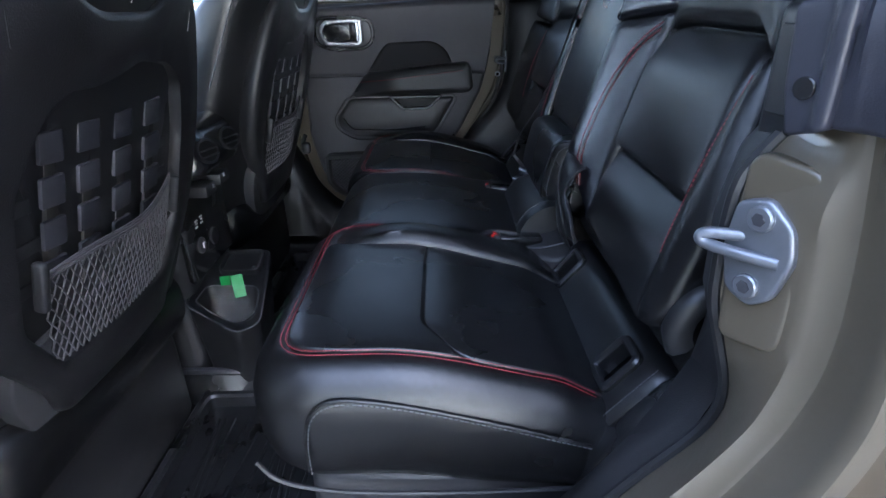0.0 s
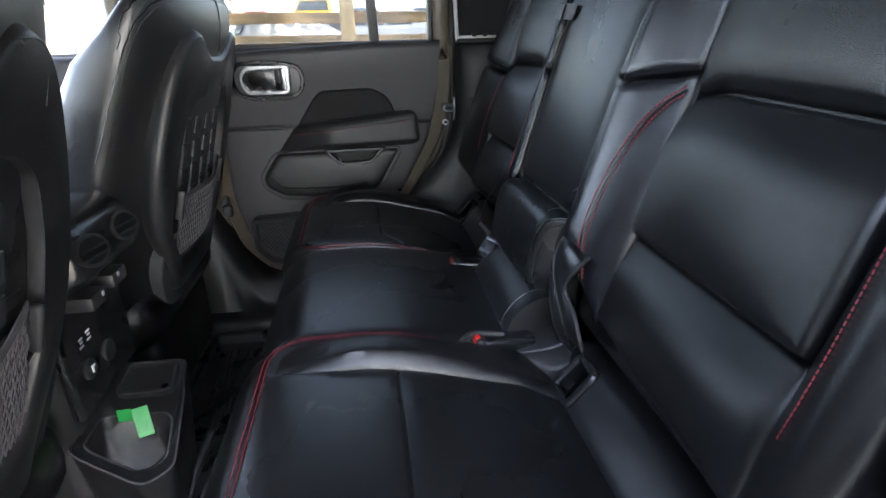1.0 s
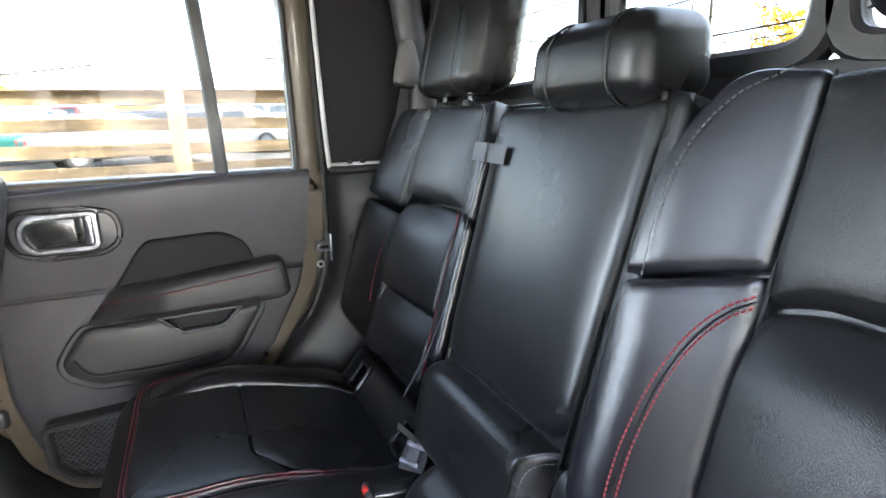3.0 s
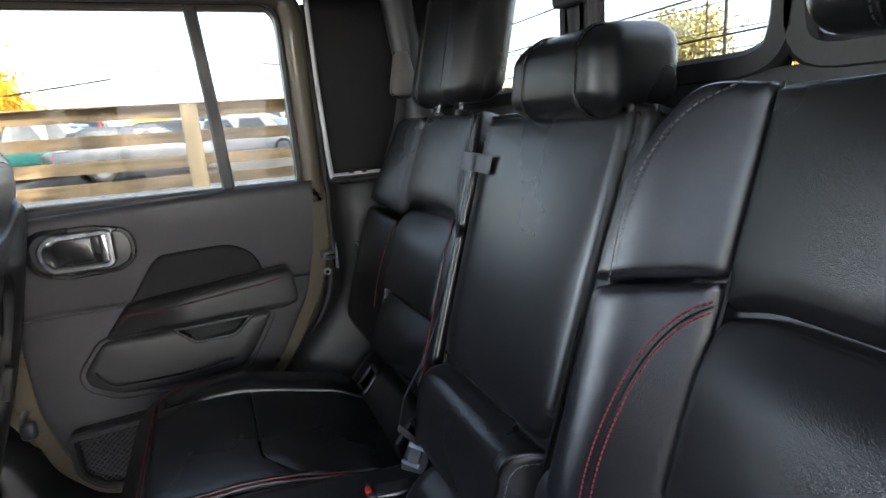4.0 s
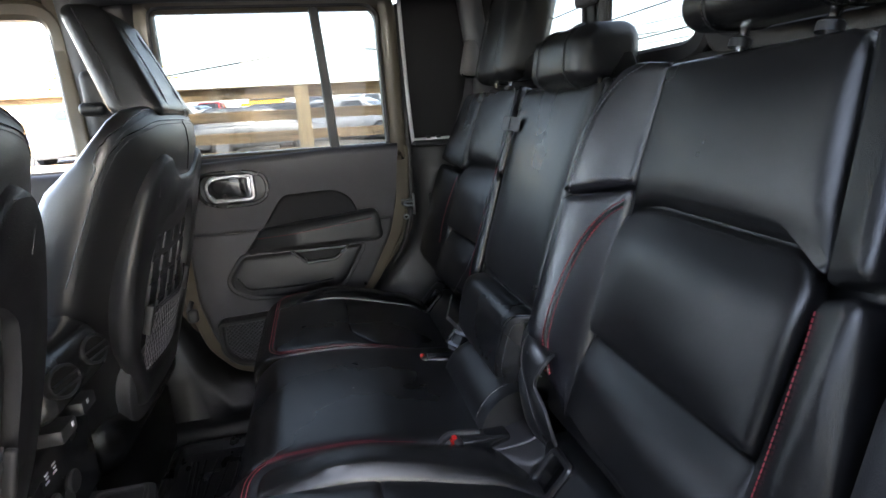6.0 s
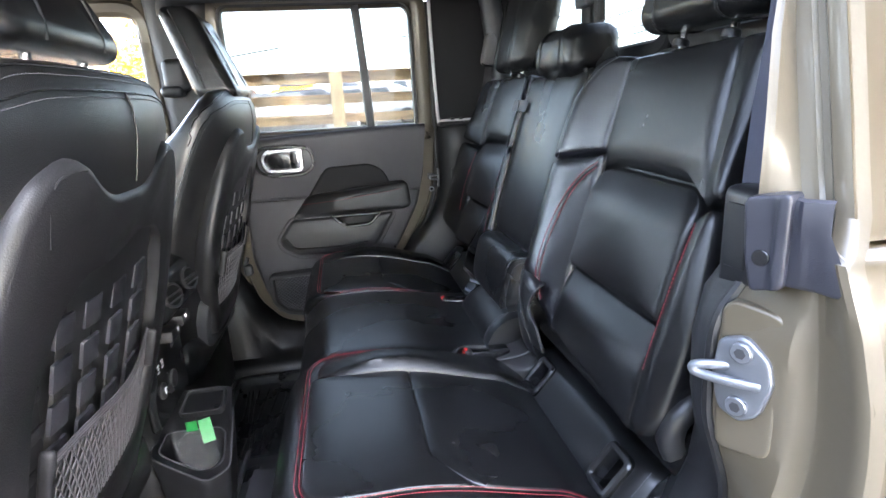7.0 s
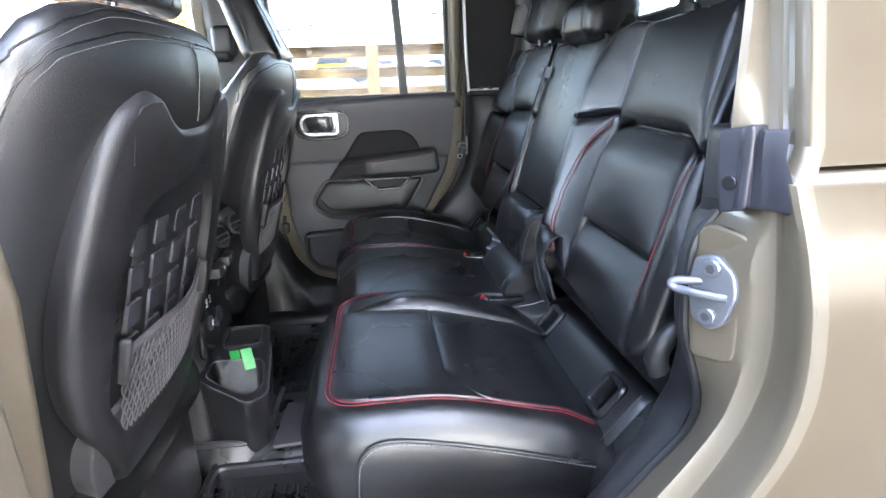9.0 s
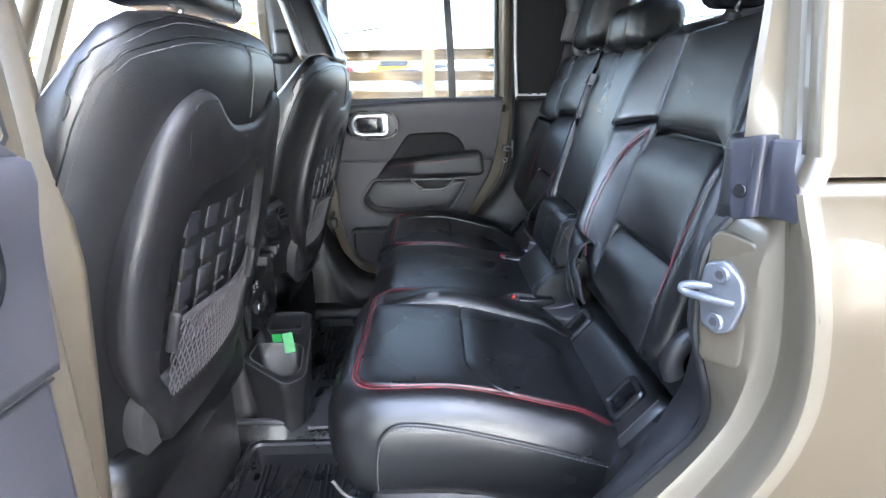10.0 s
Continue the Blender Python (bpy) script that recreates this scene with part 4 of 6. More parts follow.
part("end_stitching", stitches([back(-0.1220 - 0.10 * (p.x - 0.06) + 0.45 * max(0.0, p.y), 0.060 + (p.x - 0.060) * 0.86, p.y * 0.82 - 0.001) for p in prof[3:-3]], 0.0045, 0.002, 0.0010), GREY_THREAD, block, "grey stitching", kind="stuff")
for u in (-0.124, 0.157):
    part("piping", tube(line_on([(u, 0.12), (u * 1.02, 0.3), (u * 1.03, 0.518)], back, 0.010, 20), 0.0032, seg=6), LEATHER, arm_body)
# rolled strip of the middle place, gathered at its end
prof = smooth_line([(-0.012, 0.030, 0), (0.0, 0.046, 0), (0.022, 0.058, 0), (0.050, 0.060, 0), (0.078, 0.050, 0), (0.100, 0.030, 0), (0.112, 0.004, 0), (0.105, -0.02, 0)], 26)
rings = []
for k in range(19):
    f = k / 18
    u = 0.082 - 0.242 * f
    e = 1.0 - 0.05 * sstep(0.95, 1.0, f) - 0.10 * sstep(0.04, 0.0, f)
    rings.append([flap_place(u - 0.22 * (0.06 - p.x) * sstep(0.3, 1.0, f), 0.045 + (p.x - 0.045) * e, p.y * e) for p in prof])
roll = part("rolled_strip", loft(rings), LEATHER_SMOOTH, bench_wide, "rolled black leather strip below the armrest", angle=50)
part("gather_stitching", stitches([p + Vector((-0.001, -0.002, 0.001)) for p in rings[16][4:-6]], 0.0045, 0.002, 0.0009), GREY_THREAD, roll, "grey stitching", kind="stuff")
# soft dark gusset between the roll and the near cushion
gus = rounded([(0.300, -0.168), (0.345, -0.128), (0.425, -0.118), (0.455, -0.235), (0.400, -0.238)], 0.012, 5)
gz = lambda u, v: 0.392 + 0.22 * (u - 0.36) - 0.30 * max(0.0, -0.150 - v)
part("gusset", pillow(gus, lambda u, v, w: Vector((u, v, gz(u, v) + 0.002 * math.sin(40 * v + 25 * u) + w)), 0.005, 0.003, 0.05, n=60, rings=8), TRIM_ARM, bench_wide, "grey-black leather gusset beside the roll", angle=60)
part("gusset_edge", tube(smooth_line([(0.322, -0.186, 0.378), (0.360, -0.196, 0.382), (0.400, -0.204, 0.390), (0.430, -0.200, 0.396)], 20), 0.0022, seg=6), STRAP_GREY, bench_wide, "pale sewn edge")
part("buckle_slot", tube(smooth_line([(0.262, -0.190, 0.392), (0.272, -0.184, 0.402), (0.292, -0.172, 0.408), (0.318, -0.170, 0.405), (0.340, -0.172, 0.402)], 24), 0.0055, seg=8), TRIM_ARM, bench_wide, "padded edge round the buckle slot")
# two overlapping leather tongues over the hinge between the middle and outer backrests
for k, path in enumerate((
        [(0.055, 0.000, -0.128, -0.180), (0.057, 0.014, -0.132, -0.188), (0.040, 0.022, -0.142, -0.202), (0.015, 0.018, -0.156, -0.220), (-0.012, 0.008, -0.170, -0.235), (-0.030, -0.006, -0.176, -0.240)],
        [(0.120, -0.010, -0.150, -0.205), (0.135, 0.006, -0.151, -0.217), (0.139, 0.020, -0.152, -0.228), (0.131, 0.032, -0.151, -0.236), (0.113, 0.037, -0.150, -0.232), (0.094, 0.037, -0.154, -0.226), (0.074, 0.035, -0.165, -0.227), (0.054, 0.030, -0.178, -0.238), (0.034, 0.024, -0.191, -0.256), (0.014, 0.016, -0.202, -0.268), (-0.006, 0.004, -0.208, -0.272)])):
    sm = list(zip(smooth_line([(v, w, 0) for v, w, a, b in path], 30), smooth_line([(a, b, 0) for v, w, a, b in path], 30)))
    rings = [[back(e.x + (e.y - e.x) * f, p.x - 0.026 * k * f * f * sstep(0.03, 0.10, p.x), p.y + 0.009 * math.sin(math.pi * min(1.0, f * 1.1))) for f in (0.0, 0.08, 0.2, 0.35, 0.5, 0.65, 0.8, 0.92, 1.0)] for p, e in sm]
    bm = loft(rings, closed_ring=False)
    bmesh.ops.solidify(bm, geom=list(bm.faces), thickness=0.004)
    tg = part("hinge_cover", bm, LEATHER_SMOOTH, bench_wide, "curved black leather hinge tongue", angle=60)
    if k:
        part("edge_piping", tube([r[-1] for r in rings], 0.0034, seg=8), TRIM_ARM, tg, "thick rolled edge")
        part("seam", tube([r[3] + BN * 0.0006 for r in rings], 0.0014, seg=5), BLACK_THREAD, tg)
# round plastic pivot cover at the outer foot of the near backrest
rings = []
for k in range(12):
    f = k / 11
    an = radians(-30 + 190 * f)
    c = Vector((0.470 - 0.055 * math.cos(an) * 0.9, 0, 0.500 + 0.050 * math.sin(an)))
    rings.append([c + Vector((dx * math.cos(an), y, -dx * math.sin(an))) for dx, y in ((0.0, -0.640), (-0.004, -0.655), (0.0, -0.664), (0.012, -0.668), (0.022, -0.664), (0.024, -0.640))])
part("pivot_cover", loft(rings), RUBBER, bench_wide, "curved black plastic pivot cover", angle=60)
# plastic bases
part("seat_base", rbox(0.02, 0.42, -0.60, 0.18, 0.0, 0.262, 0.03, 3), PLASTIC, bench_wide, "black plastic seat base")

bench_narrow = thing("rear_bench", (0.25, 0.40, 0.05), "narrow black leather part of the split rear bench with red stitching", "car seat", "rear bench parts")
cushion(bench_narrow, 1, 0.198, 0.600)
backrest(bench_narrow, 1, 0.176, 0.243, 0.472, 0.640, 0.022)
flap(bench_narrow, 0.20, 0.62, [(0.50, 0.542), (0.235, 0.277)])
part("seat_base", rbox(0.02, 0.42, 0.19, 0.60, 0.0, 0.262, 0.03, 3), PLASTIC, bench_narrow, "black plastic seat base")

headrest(0.275, 0.505, 0.955, 1.175, 0.555, 0.66, "tall black leather headrest above the narrow rear seat", 0.25, 0.034)
headrest(-0.133, 0.062, 0.918, 1.014, 0.535, 0.635, "low black leather headrest above the middle rear seat", 0.1, 0.028)
headrest(-0.535, -0.275, 0.965, 1.18, 0.575, 0.68, "tall black leather headrest above the wide rear seat", 0.25, 0.034)

# grey strap loop that peeks out beside the middle backrest
bm = bmesh.new()
c = [back(u, v, w) for u, v, w in ((0.108, 0.430, 0.0275), (0.108, 0.457, 0.0275), (0.190, 0.459, 0.0345), (0.186, 0.431, 0.0345))]
q = [bm.verts.new(p) for p in c]
bm.faces.new(q)
bmesh.ops.solidify(bm, geom=list(bm.faces), thickness=0.002)
solo("pull_strap", bm, STRAP_GREY, "short grey fabric pull strap on the backrest edge", "strap")


# ---- belts and buckles ----
def ribbon(pts, width_dirs, half, thick=0.0012):
    bm = bmesh.new()
    rows = [[Vector(p) - Vector(d).normalized() * half, Vector(p) + Vector(d).normalized() * half] for p, d in zip(pts, width_dirs)]
    bm = loft(rows, closed_ring=False, bm=bm)
    bmesh.ops.solidify(bm, geom=list(bm.faces), thickness=thick)
    return bm


belt = thing("seat_belt", (0.6, 0.55, 0.43), "grey seat belt with a moulded shoulder guide on the roll bar", "seat belt", "seat belts")
part("webbing", ribbon([(0.585, 0.590, 0.990), (0.578, 0.612, 0.93), (0.560, 0.640, 0.86), (0.545, 0.655, 0.80), (0.54, 0.66, 0.70)], [(1, 0.45, 0)] * 5, 0.024), WEBBING, belt)
rings = []
for k, (z, a, b) in enumerate(((1.070, 0.014, 0.012), (1.055, 0.024, 0.017), (1.025, 0.032, 0.022), (0.995, 0.040, 0.024), (0.984, 0.042, 0.021), (0.978, 0.037, 0.014))):
    ring = []
    for t in range(20):
        an = 2 * math.pi * t / 20
        lx, ly = a * math.cos(an), b * math.sin(an)
        ring.append(Vector((0.585 + lx * 0.91 - ly * 0.41, 0.590 + lx * 0.41 + ly * 0.91, z + 0.010)))
    rings.append(ring)
part("shoulder_guide", loft(rings), GUIDE_GREY, belt, "grey moulded shoulder guide", angle=60)
part("guide_rim", tube([(0.550, 0.574, 0.995), (0.565, 0.575, 0.986), (0.600, 0.592, 0.986), (0.618, 0.605, 0.995)], 0.005, seg=8), GLOSS_BLACK, belt)

belt = thing("seat_belt", (0.44, -0.69, 0.75), "dark blue-black seat belt webbing running down to the pillar bracket", "seat belt", "seat belts")
part("webbing", ribbon([(0.562, -0.640, 1.22), (0.530, -0.660, 1.0), (0.520, -0.665, 0.92), (0.512, -0.667, 0.86), (0.508, -0.668, 0.80), (0.500, -0.676, 0.765)], [(0.35, -0.94, 0)] * 6, 0.023), WEBBING_BLUE, belt)
belt = thing("seat_belt", (0.47, 0.2, 0.43), "thin grey belt strap hanging beside the middle backrest", "seat belt", "seat belts")
part("webbing", ribbon([back(0.158, 0.46, 0.030), back(0.156, 0.33, 0.034), back(0.154, 0.22, 0.036), back(0.153, 0.14, 0.048), back(0.160, 0.07, 0.066), back(0.162, 0.02, 0.064), (0.405, 0.155, 0.432)], [(0.5, 1, 0)] * 7, 0.009), WEBBING, belt)
tongue = part("tongue", rbox(-0.014, 0.014, -0.010, 0.010, -0.003, 0.003, 0.003, 2, m=Matrix.Translation((0.393, 0.150, 0.418)) @ Euler((0.3, -0.9, 0.5)).to_matrix().to_4x4()), PLASTIC_GREY, belt, "steel belt tongue")
for dx in (-0.012, 0.012):
    part("tongue_bar", rbox(-0.004, 0.004, -0.016, 0.016, -0.006, 0.006, 0.003, 2, m=Matrix.Translation((0.393 + dx * 0.6, 0.150, 0.419 + dx)) @ Euler((0.3, -0.9, 0.5)).to_matrix().to_4x4()), ZINC, tongue)
part("tongue_grip", rbox(-0.026, 0.026, -0.022, 0.022, -0.007, 0.007, 0.006, 3, m=Matrix.Translation((0.40, 0.158, 0.408)) @ Euler((0.3, -0.9, 0.5)).to_matrix().to_4x4()), PLASTIC, belt)


def buckle(x, y, z, yaw, tilt, label):
    t = thing("belt_buckle", (x, y, z - 0.02), label, "belt buckle", "belt buckles")
    m = Matrix.Translation((x, y, z)) @ Euler((0, radians(tilt), radians(yaw))).to_matrix().to_4x4()
    part("housing", rbox(-0.012, 0.075, -0.016, 0.016, -0.011, 0.011, 0.006, 3, m=m), GLOSS_BLACK, t)
    part("end_rim", rbox(-0.018, -0.004, -0.018, 0.018, -0.013, 0.013, 0.005, 3, m=m), PLASTIC, t)
    part("release_button", rbox(-0.0205, -0.016, -0.009, 0.009, 0.002, 0.009, 0.002, 2, m=m), RED_PLASTIC, t, "red release button")
    part("release_edge", rbox(-0.019, -0.011, -0.007, 0.007, 0.010, 0.0140, 0.002, 2, m=m), RED_PLASTIC, t, "red button edge")
    return t


buckle(0.322, 0.118, 0.396, -6, 4, "black belt buckle with red button beside the middle cushion")
buckle(0.312, -0.178, 0.394, 4, 4, "black belt buckle with red button beside the near cushion")


# ---- rear doors ----
def rear_door(parent, place, mirror_label):
    """A rear door in its own plane: u along the car, v up, w out of the trim towards the cabin. Metal shell, trim, armrest, handle, pocket, window."""
    shell = rounded([(-0.275, 0.82), (-0.275, 0.40), (-0.235, 0.255), (-0.165, 0.175), (-0.05, 0.145), (0.06, 0.15), (0.19, 0.27), (0.30, 0.42), (0.375, 0.55), (0.402, 0.66), (0.412, 0.82)], 0.03, 5)
    body = part("shell", slab(shell, place, -0.09, -0.012, 0.008, n=140), JAMB, parent, "sand-tan painted door shell", angle=50)
    trim = rounded([(-0.238, 0.812), (-0.236, 0.40), (-0.205, 0.275), (-0.15, 0.200), (-0.05, 0.170), (0.05, 0.175), (0.17, 0.29), (0.265, 0.42), (0.335, 0.55), (0.362, 0.66), (0.372, 0.812)], 0.025, 5)
    tp = part("trim_panel", pillow(trim, place, 0.014, 0.001, 0.02, n=150, rings=4), TRIM_SOFT, parent, "black soft-touch door trim")
    # upper roll under the window, falling towards the front
    rear = lambda u, v: u if u < 0.28 else 0.28 + (u - 0.28) * (float(np.interp(v, [0.60, 0.66, 0.81], [0.343, 0.357, 0.372])) - 0.28) / 0.092
    sill = lambda u: 0.8185 - 0.055 * max(0.0, 0.20 - u) ** 1.15
    rows = []
    for u in [-0.24 + 0.612 * k / 14 for k in range(15)]:
        rows.append([place(rear(u, v), v, w) for v, w in ((sill(u) - 0.008, -0.025), (sill(u) - 0.001, 0.0), (sill(u), 0.012), (sill(u) - 0.005, 0.021), (sill(u) - 0.022, 0.023), (0.74, 0.016), (0.68, 0.010), (0.612, 0.005), (0.602, 0.003), (0.598, -0.006))])
    rows = [[place(-0.243, v, -0.02) for v in (0.812, 0.82, 0.82, 0.815, 0.80, 0.74, 0.68, 0.612, 0.602, 0.598)]] + rows + [[place(rear(0.376, v), v, -0.02) for v in (0.812, 0.82, 0.82, 0.815, 0.80, 0.74, 0.68, 0.612, 0.602, 0.598)]]
    part("upper_pad", loft(rows, closed_ring=False), TRIM_SOFT, tp, angle=70)
    part("trim_line", tube([place(-0.232, 0.597, 0.0012), place(-0.12, 0.597, 0.0016), place(0.0, 0.597, 0.0018)], 0.0018, seg=5), RUBBER, tp)
    part("trim_line", tube([place(0.30, 0.598, 0.0020), place(0.345, 0.598, 0.0018)], 0.0016, seg=5), RUBBER, tp)
    # lower pad
    low = rounded([(-0.142, 0.465), (-0.095, 0.530), (0.25, 0.530), (0.19, 0.43), (0.165, 0.405), (0.06, 0.398), (-0.085, 0.405), (-0.135, 0.435)], 0.015, 4)
    part("lower_pad", pillow(low, place, 0.014, 0.004, 0.012, lift=0.010, n=90), PLASTIC, tp)
    part("lower_pad_line", tube([place(u, v, 0.007) for u, v in inset(resample([p[:2] for p in low], 100)[::-1] if area2([Vector(p[:2]) for p in low]) < 0 else resample([p[:2] for p in low], 100), -0.008)], 0.0022, closed=True, seg=6), RUBBER, tp)
    ridge = smooth_line([(-0.118, 0.470, 0), (-0.092, 0.436, 0), (-0.05, 0.430, 0), (0.06, 0.428, 0), (0.15, 0.436, 0)], 30)
    part("pad_ridge", tube([place(p.x, p.y, 0.0145) for p in ridge], 0.006, seg=8, flat=0.5), PLASTIC, tp)
    # dark bolster above the armrest
    bol = rounded([(-0.050, 0.575), (0.022, 0.680), (0.040, 0.697), (0.180, 0.701), (0.222, 0.676), (0.240, 0.640), (0.244, 0.575)], [0.01, 0.02, 0.02, 0.03, 0.03, 0.02, 0.01], 5)
    part("bolster", pillow(bol, place, 0.007, 0.002, 0.03, lift=0.026, n=90), BOLSTER, tp, "matte black padded bolster above the armrest")
    # armrest: a padded bar with a sewn edge, pull cup under it
    arm_o = rounded([(-0.088, 0.536), (-0.036, 0.604), (-0.02, 0.612), (0.296, 0.640), (0.306, 0.560), (0.285, 0.548), (0.07, 0.545)], [0.012, 0.02, 0.02, 0.022, 0.03, 0.03, 0.05], 6)
    tip = lambda u, v: 0.040 * sstep(-0.08, 0.08, u)
    arm = part("armrest", pillow(arm_o, place, 0.016, 0.004, 0.03, lift=0.030, n=120, extra=tip), TRIM_ARM, parent, "black leather door armrest with red stitching", angle=60)
    line = [place(u, v, 0.0336 + tip(u, v)) for u, v in [(-0.050 + 0.325 * k / 40, 0.584 + 0.033 * k / 40) for k in range(41)]]
    part("red_stitching", stitches(line, 0.005, 0.002, 0.0007), RED_THREAD, arm, "red stitching", kind="stuff")
    part("sewn_seam", tube([p + Vector((0, 0, 0.003)) for p in line], 0.0014, seg=5), BLACK_THREAD, arm)
    cup = rounded([(0.030, 0.540), (0.078, 0.492), (0.165, 0.494), (0.212, 0.540)], 0.014, 5)
    part("pull_cup", frame_ring([(u, v) for u, v in cup], place, 0.010, 0.0, 0.030, n=50), GLOSS_BLACK, parent, "black pull cup rim")
    part("pull_cup_floor", slab(rounded([(0.045, 0.540), (0.082, 0.502), (0.160, 0.504), (0.198, 0.540)], 0.008), place, 0.0, 0.016, 0.002), RUBBER, parent)
    # handle: recessed oval bezel, chrome loop, dark plate
    bez = rounded([(-0.183, 0.715), (-0.170, 0.690), (-0.125, 0.676), (-0.030, 0.678), (0.001, 0.698), (0.006, 0.735), (-0.006, 0.766), (-0.06, 0.778), (-0.160, 0.778), (-0.183, 0.755)], 0.018, 5)
    hb = part("handle_bezel", frame_ring(bez, place, 0.010, 0.012, 0.031, n=80), GLOSS_BLACK, parent, "black oval handle bezel")
    part("handle_plate", slab(bez, place, 0.012, 0.0235, 0.002, n=80), PLASTIC_GREY, hb, "dark grey handle recess plate")
    loop = rounded([(-0.160, 0.718), (-0.142, 0.692), (-0.042, 0.692), (-0.030, 0.702), (-0.030, 0.764), (-0.040, 0.770), (-0.140, 0.768), (-0.160, 0.746)], 0.012, 5)
    part("handle", frame_ring(loop, place, 0.013, 0.024, 0.046, n=80), CHROME, hb, "satin chrome door handle loop")
    part("handle_core", slab(rounded([(-0.148, 0.706), (-0.070, 0.706), (-0.070, 0.756), (-0.148, 0.756)], 0.01), place, 0.0236, 0.0285, 0.002), GLOSS_BLACK, hb)
    part("lock_slider", slab(rounded([(-0.070, 0.705), (-0.054, 0.705), (-0.054, 0.757), (-0.070, 0.757)], 0.003), place, 0.0236, 0.034, 0.002), GLOSS_BLACK, hb)
    part("lock_button", slab(rounded([(-0.056, 0.700), (-0.042, 0.700), (-0.042, 0.760), (-0.056, 0.760)], 0.003), place, 0.026, 0.042, 0.002), CHROME, hb)
    # lower map pocket with a net
    pocket = rounded([(-0.190, 0.352), (-0.190, 0.255), (-0.15, 0.212), (-0.05, 0.190), (0.06, 0.195), (0.13, 0.27), (0.15, 0.365)], 0.02, 5)
    pr = part("pocket_rim", frame_ring(pocket, place, 0.016, 0.0, 0.035, n=90), PLASTIC, parent, "black pocket rim")
    part("pocket_back", slab(pocket, place, 0.0, 0.004, 0.001, n=90), RUBBER, pr)
    bm_n = bmesh.new()
    x0, x1, z0, z1 = -0.178, 0.11, 0.21, 0.350
    step = 0.0125
    k = -16
    while x0 + k * step < x1 + 0.16:
        for sgn in (1, -1):
            pts = []
            for j in range(16):
                v = z0 + (z1 - z0) * j / 15
                u = x0 + k * step + sgn * (v - z0) * 1.15 + (0.16 if sgn < 0 else 0)
                lowv = 0.205 + 0.10 * max(0, -0.10 - u) + 0.5 * max(0, u - 0.05)
                if x0 < u < x1 and v > lowv:
                    pts.append(place(u, v, 0.018 + 0.004 * math.sin(j * 2.0 + k)))
                elif len(pts) > 1:
                    break
            if len(pts) > 1:
                tube(pts, 0.0013, seg=4, bm=bm_n)
        k += 1
    part("net", bm_n, DOOR_NET, pr, "dark elastic net", kind="stuff")
    part("net_band", tube([place(x0, z1, 0.026), place(-0.03, z1 + 0.004, 0.028), place(x1 + 0.03, z1 + 0.008, 0.026)], 0.004, seg=6), NET, pr)
    # fixings on the shell's rear edge
    for (u, v, r0) in ((0.387, 0.595, 0.009), (0.243, 0.405, 0.007)):
        b = part("bolt", disc(place(u, v, -0.012 if r0 > 0.008 else 0.002), place(u, v, 1) - place(u, v, 0), r0, 0.004), ZINC if r0 > 0.0085 else PLASTIC, parent, "round fixing bolt")
        part("bolt_head", disc(place(u, v, -0.009 if r0 > 0.008 else 0.005), place(u, v, 1) - place(u, v, 0), r0 * 0.55, 0.003, seg=6), GLOSS_BLACK, b)
    part("latch_slot", slab(rounded([(0.375, 0.630), (0.402, 0.630), (0.402, 0.650), (0.375, 0.650)], 0.003), place, -0.02, -0.0105, 0.001), RUBBER, parent, "black latch slot")
    # window frame and glass
    frame_o = rounded([(-0.285, 0.758), (0.405, 0.758), (0.398, 1.235), (-0.275, 1.235)], [0.01, 0.01, 0.06, 0.05], 6)
    part("window_frame", frame_ring(frame_o, lambda u, v, w: place(u, v, w - 0.05 * 0), 0.052, -0.055, -0.0085, n=120), JAMB, parent, "sand-tan window frame", angle=50)
    inner = rounded([(-0.262, 0.80), (0.357, 0.80), (0.350, 1.198), (-0.235, 1.198)], [0.01, 0.035, 0.05, 0.035], 6)
    part("glass_seal", frame_ring([(u * 1.0, v) for u, v in inner], place, 0.010, -0.05, -0.008, n=120), RUBBER, parent, "black rubber glass seal")
    g = part("pane", slab(inner, place, -0.034, -0.030, 0.0, n=80), GLASS, parent, "clear window glass")
    g.visible_shadow = False
    part("divider_bar", loft([[place(u + du, v, w) for du, w in ((-0.013, -0.045), (-0.013, -0.018), (-0.009, -0.012), (0.009, -0.012), (0.013, -0.018), (0.013, -0.045))] for u, v in ((0.198, 0.80), (0.190, 1.0), (0.176, 1.21))]), PLASTIC, parent, "black window divider bar")


door_1 = thing("door_1", (0.06, 0.70, 0.15), "closed rear door with black trim and sand-tan edges", "car door", kind="structure")
rear_door(door_1, lambda u, v, w: Vector((u, 0.688 - w - 0.045 * max(0, v - 0.82), v)), "")
strap = part("check_strap", rbox(-0.270, -0.240, 0.674, 0.700, 0.352, 0.392, 0.011, 4), RIM_GREY, door_1, "grey door check strap")
part("strap_band", tube(smooth_line([(-0.265, 0.690, 0.385), (-0.258, 0.682, 0.402), (-0.252, 0.690, 0.415)], 12), 0.009, seg=8, flat=0.5), RIM_GREY, strap)
# striker that the far door is latched on
t = thing("door_striker", (0.40, 0.70, 0.60), "pale metal door striker on the far pillar", "striker")
part("plate", rbox(0.410, 0.416, 0.69, 0.712, 0.60, 0.665, 0.003, 2), ZINC, t)
part("loop", tube(smooth_line([(0.412, 0.695, 0.642), (0.388, 0.690, 0.642), (0.383, 0.690, 0.636), (0.388, 0.690, 0.630), (0.412, 0.695, 0.628)], 20), 0.004, seg=8), ZINC, t)

# the near rear door stands open, hinged on the middle pillar
HINGE = Vector((-0.222, -0.790, 0))
ang = radians(-92)
ca, sa = math.cos(ang), math.sin(ang)


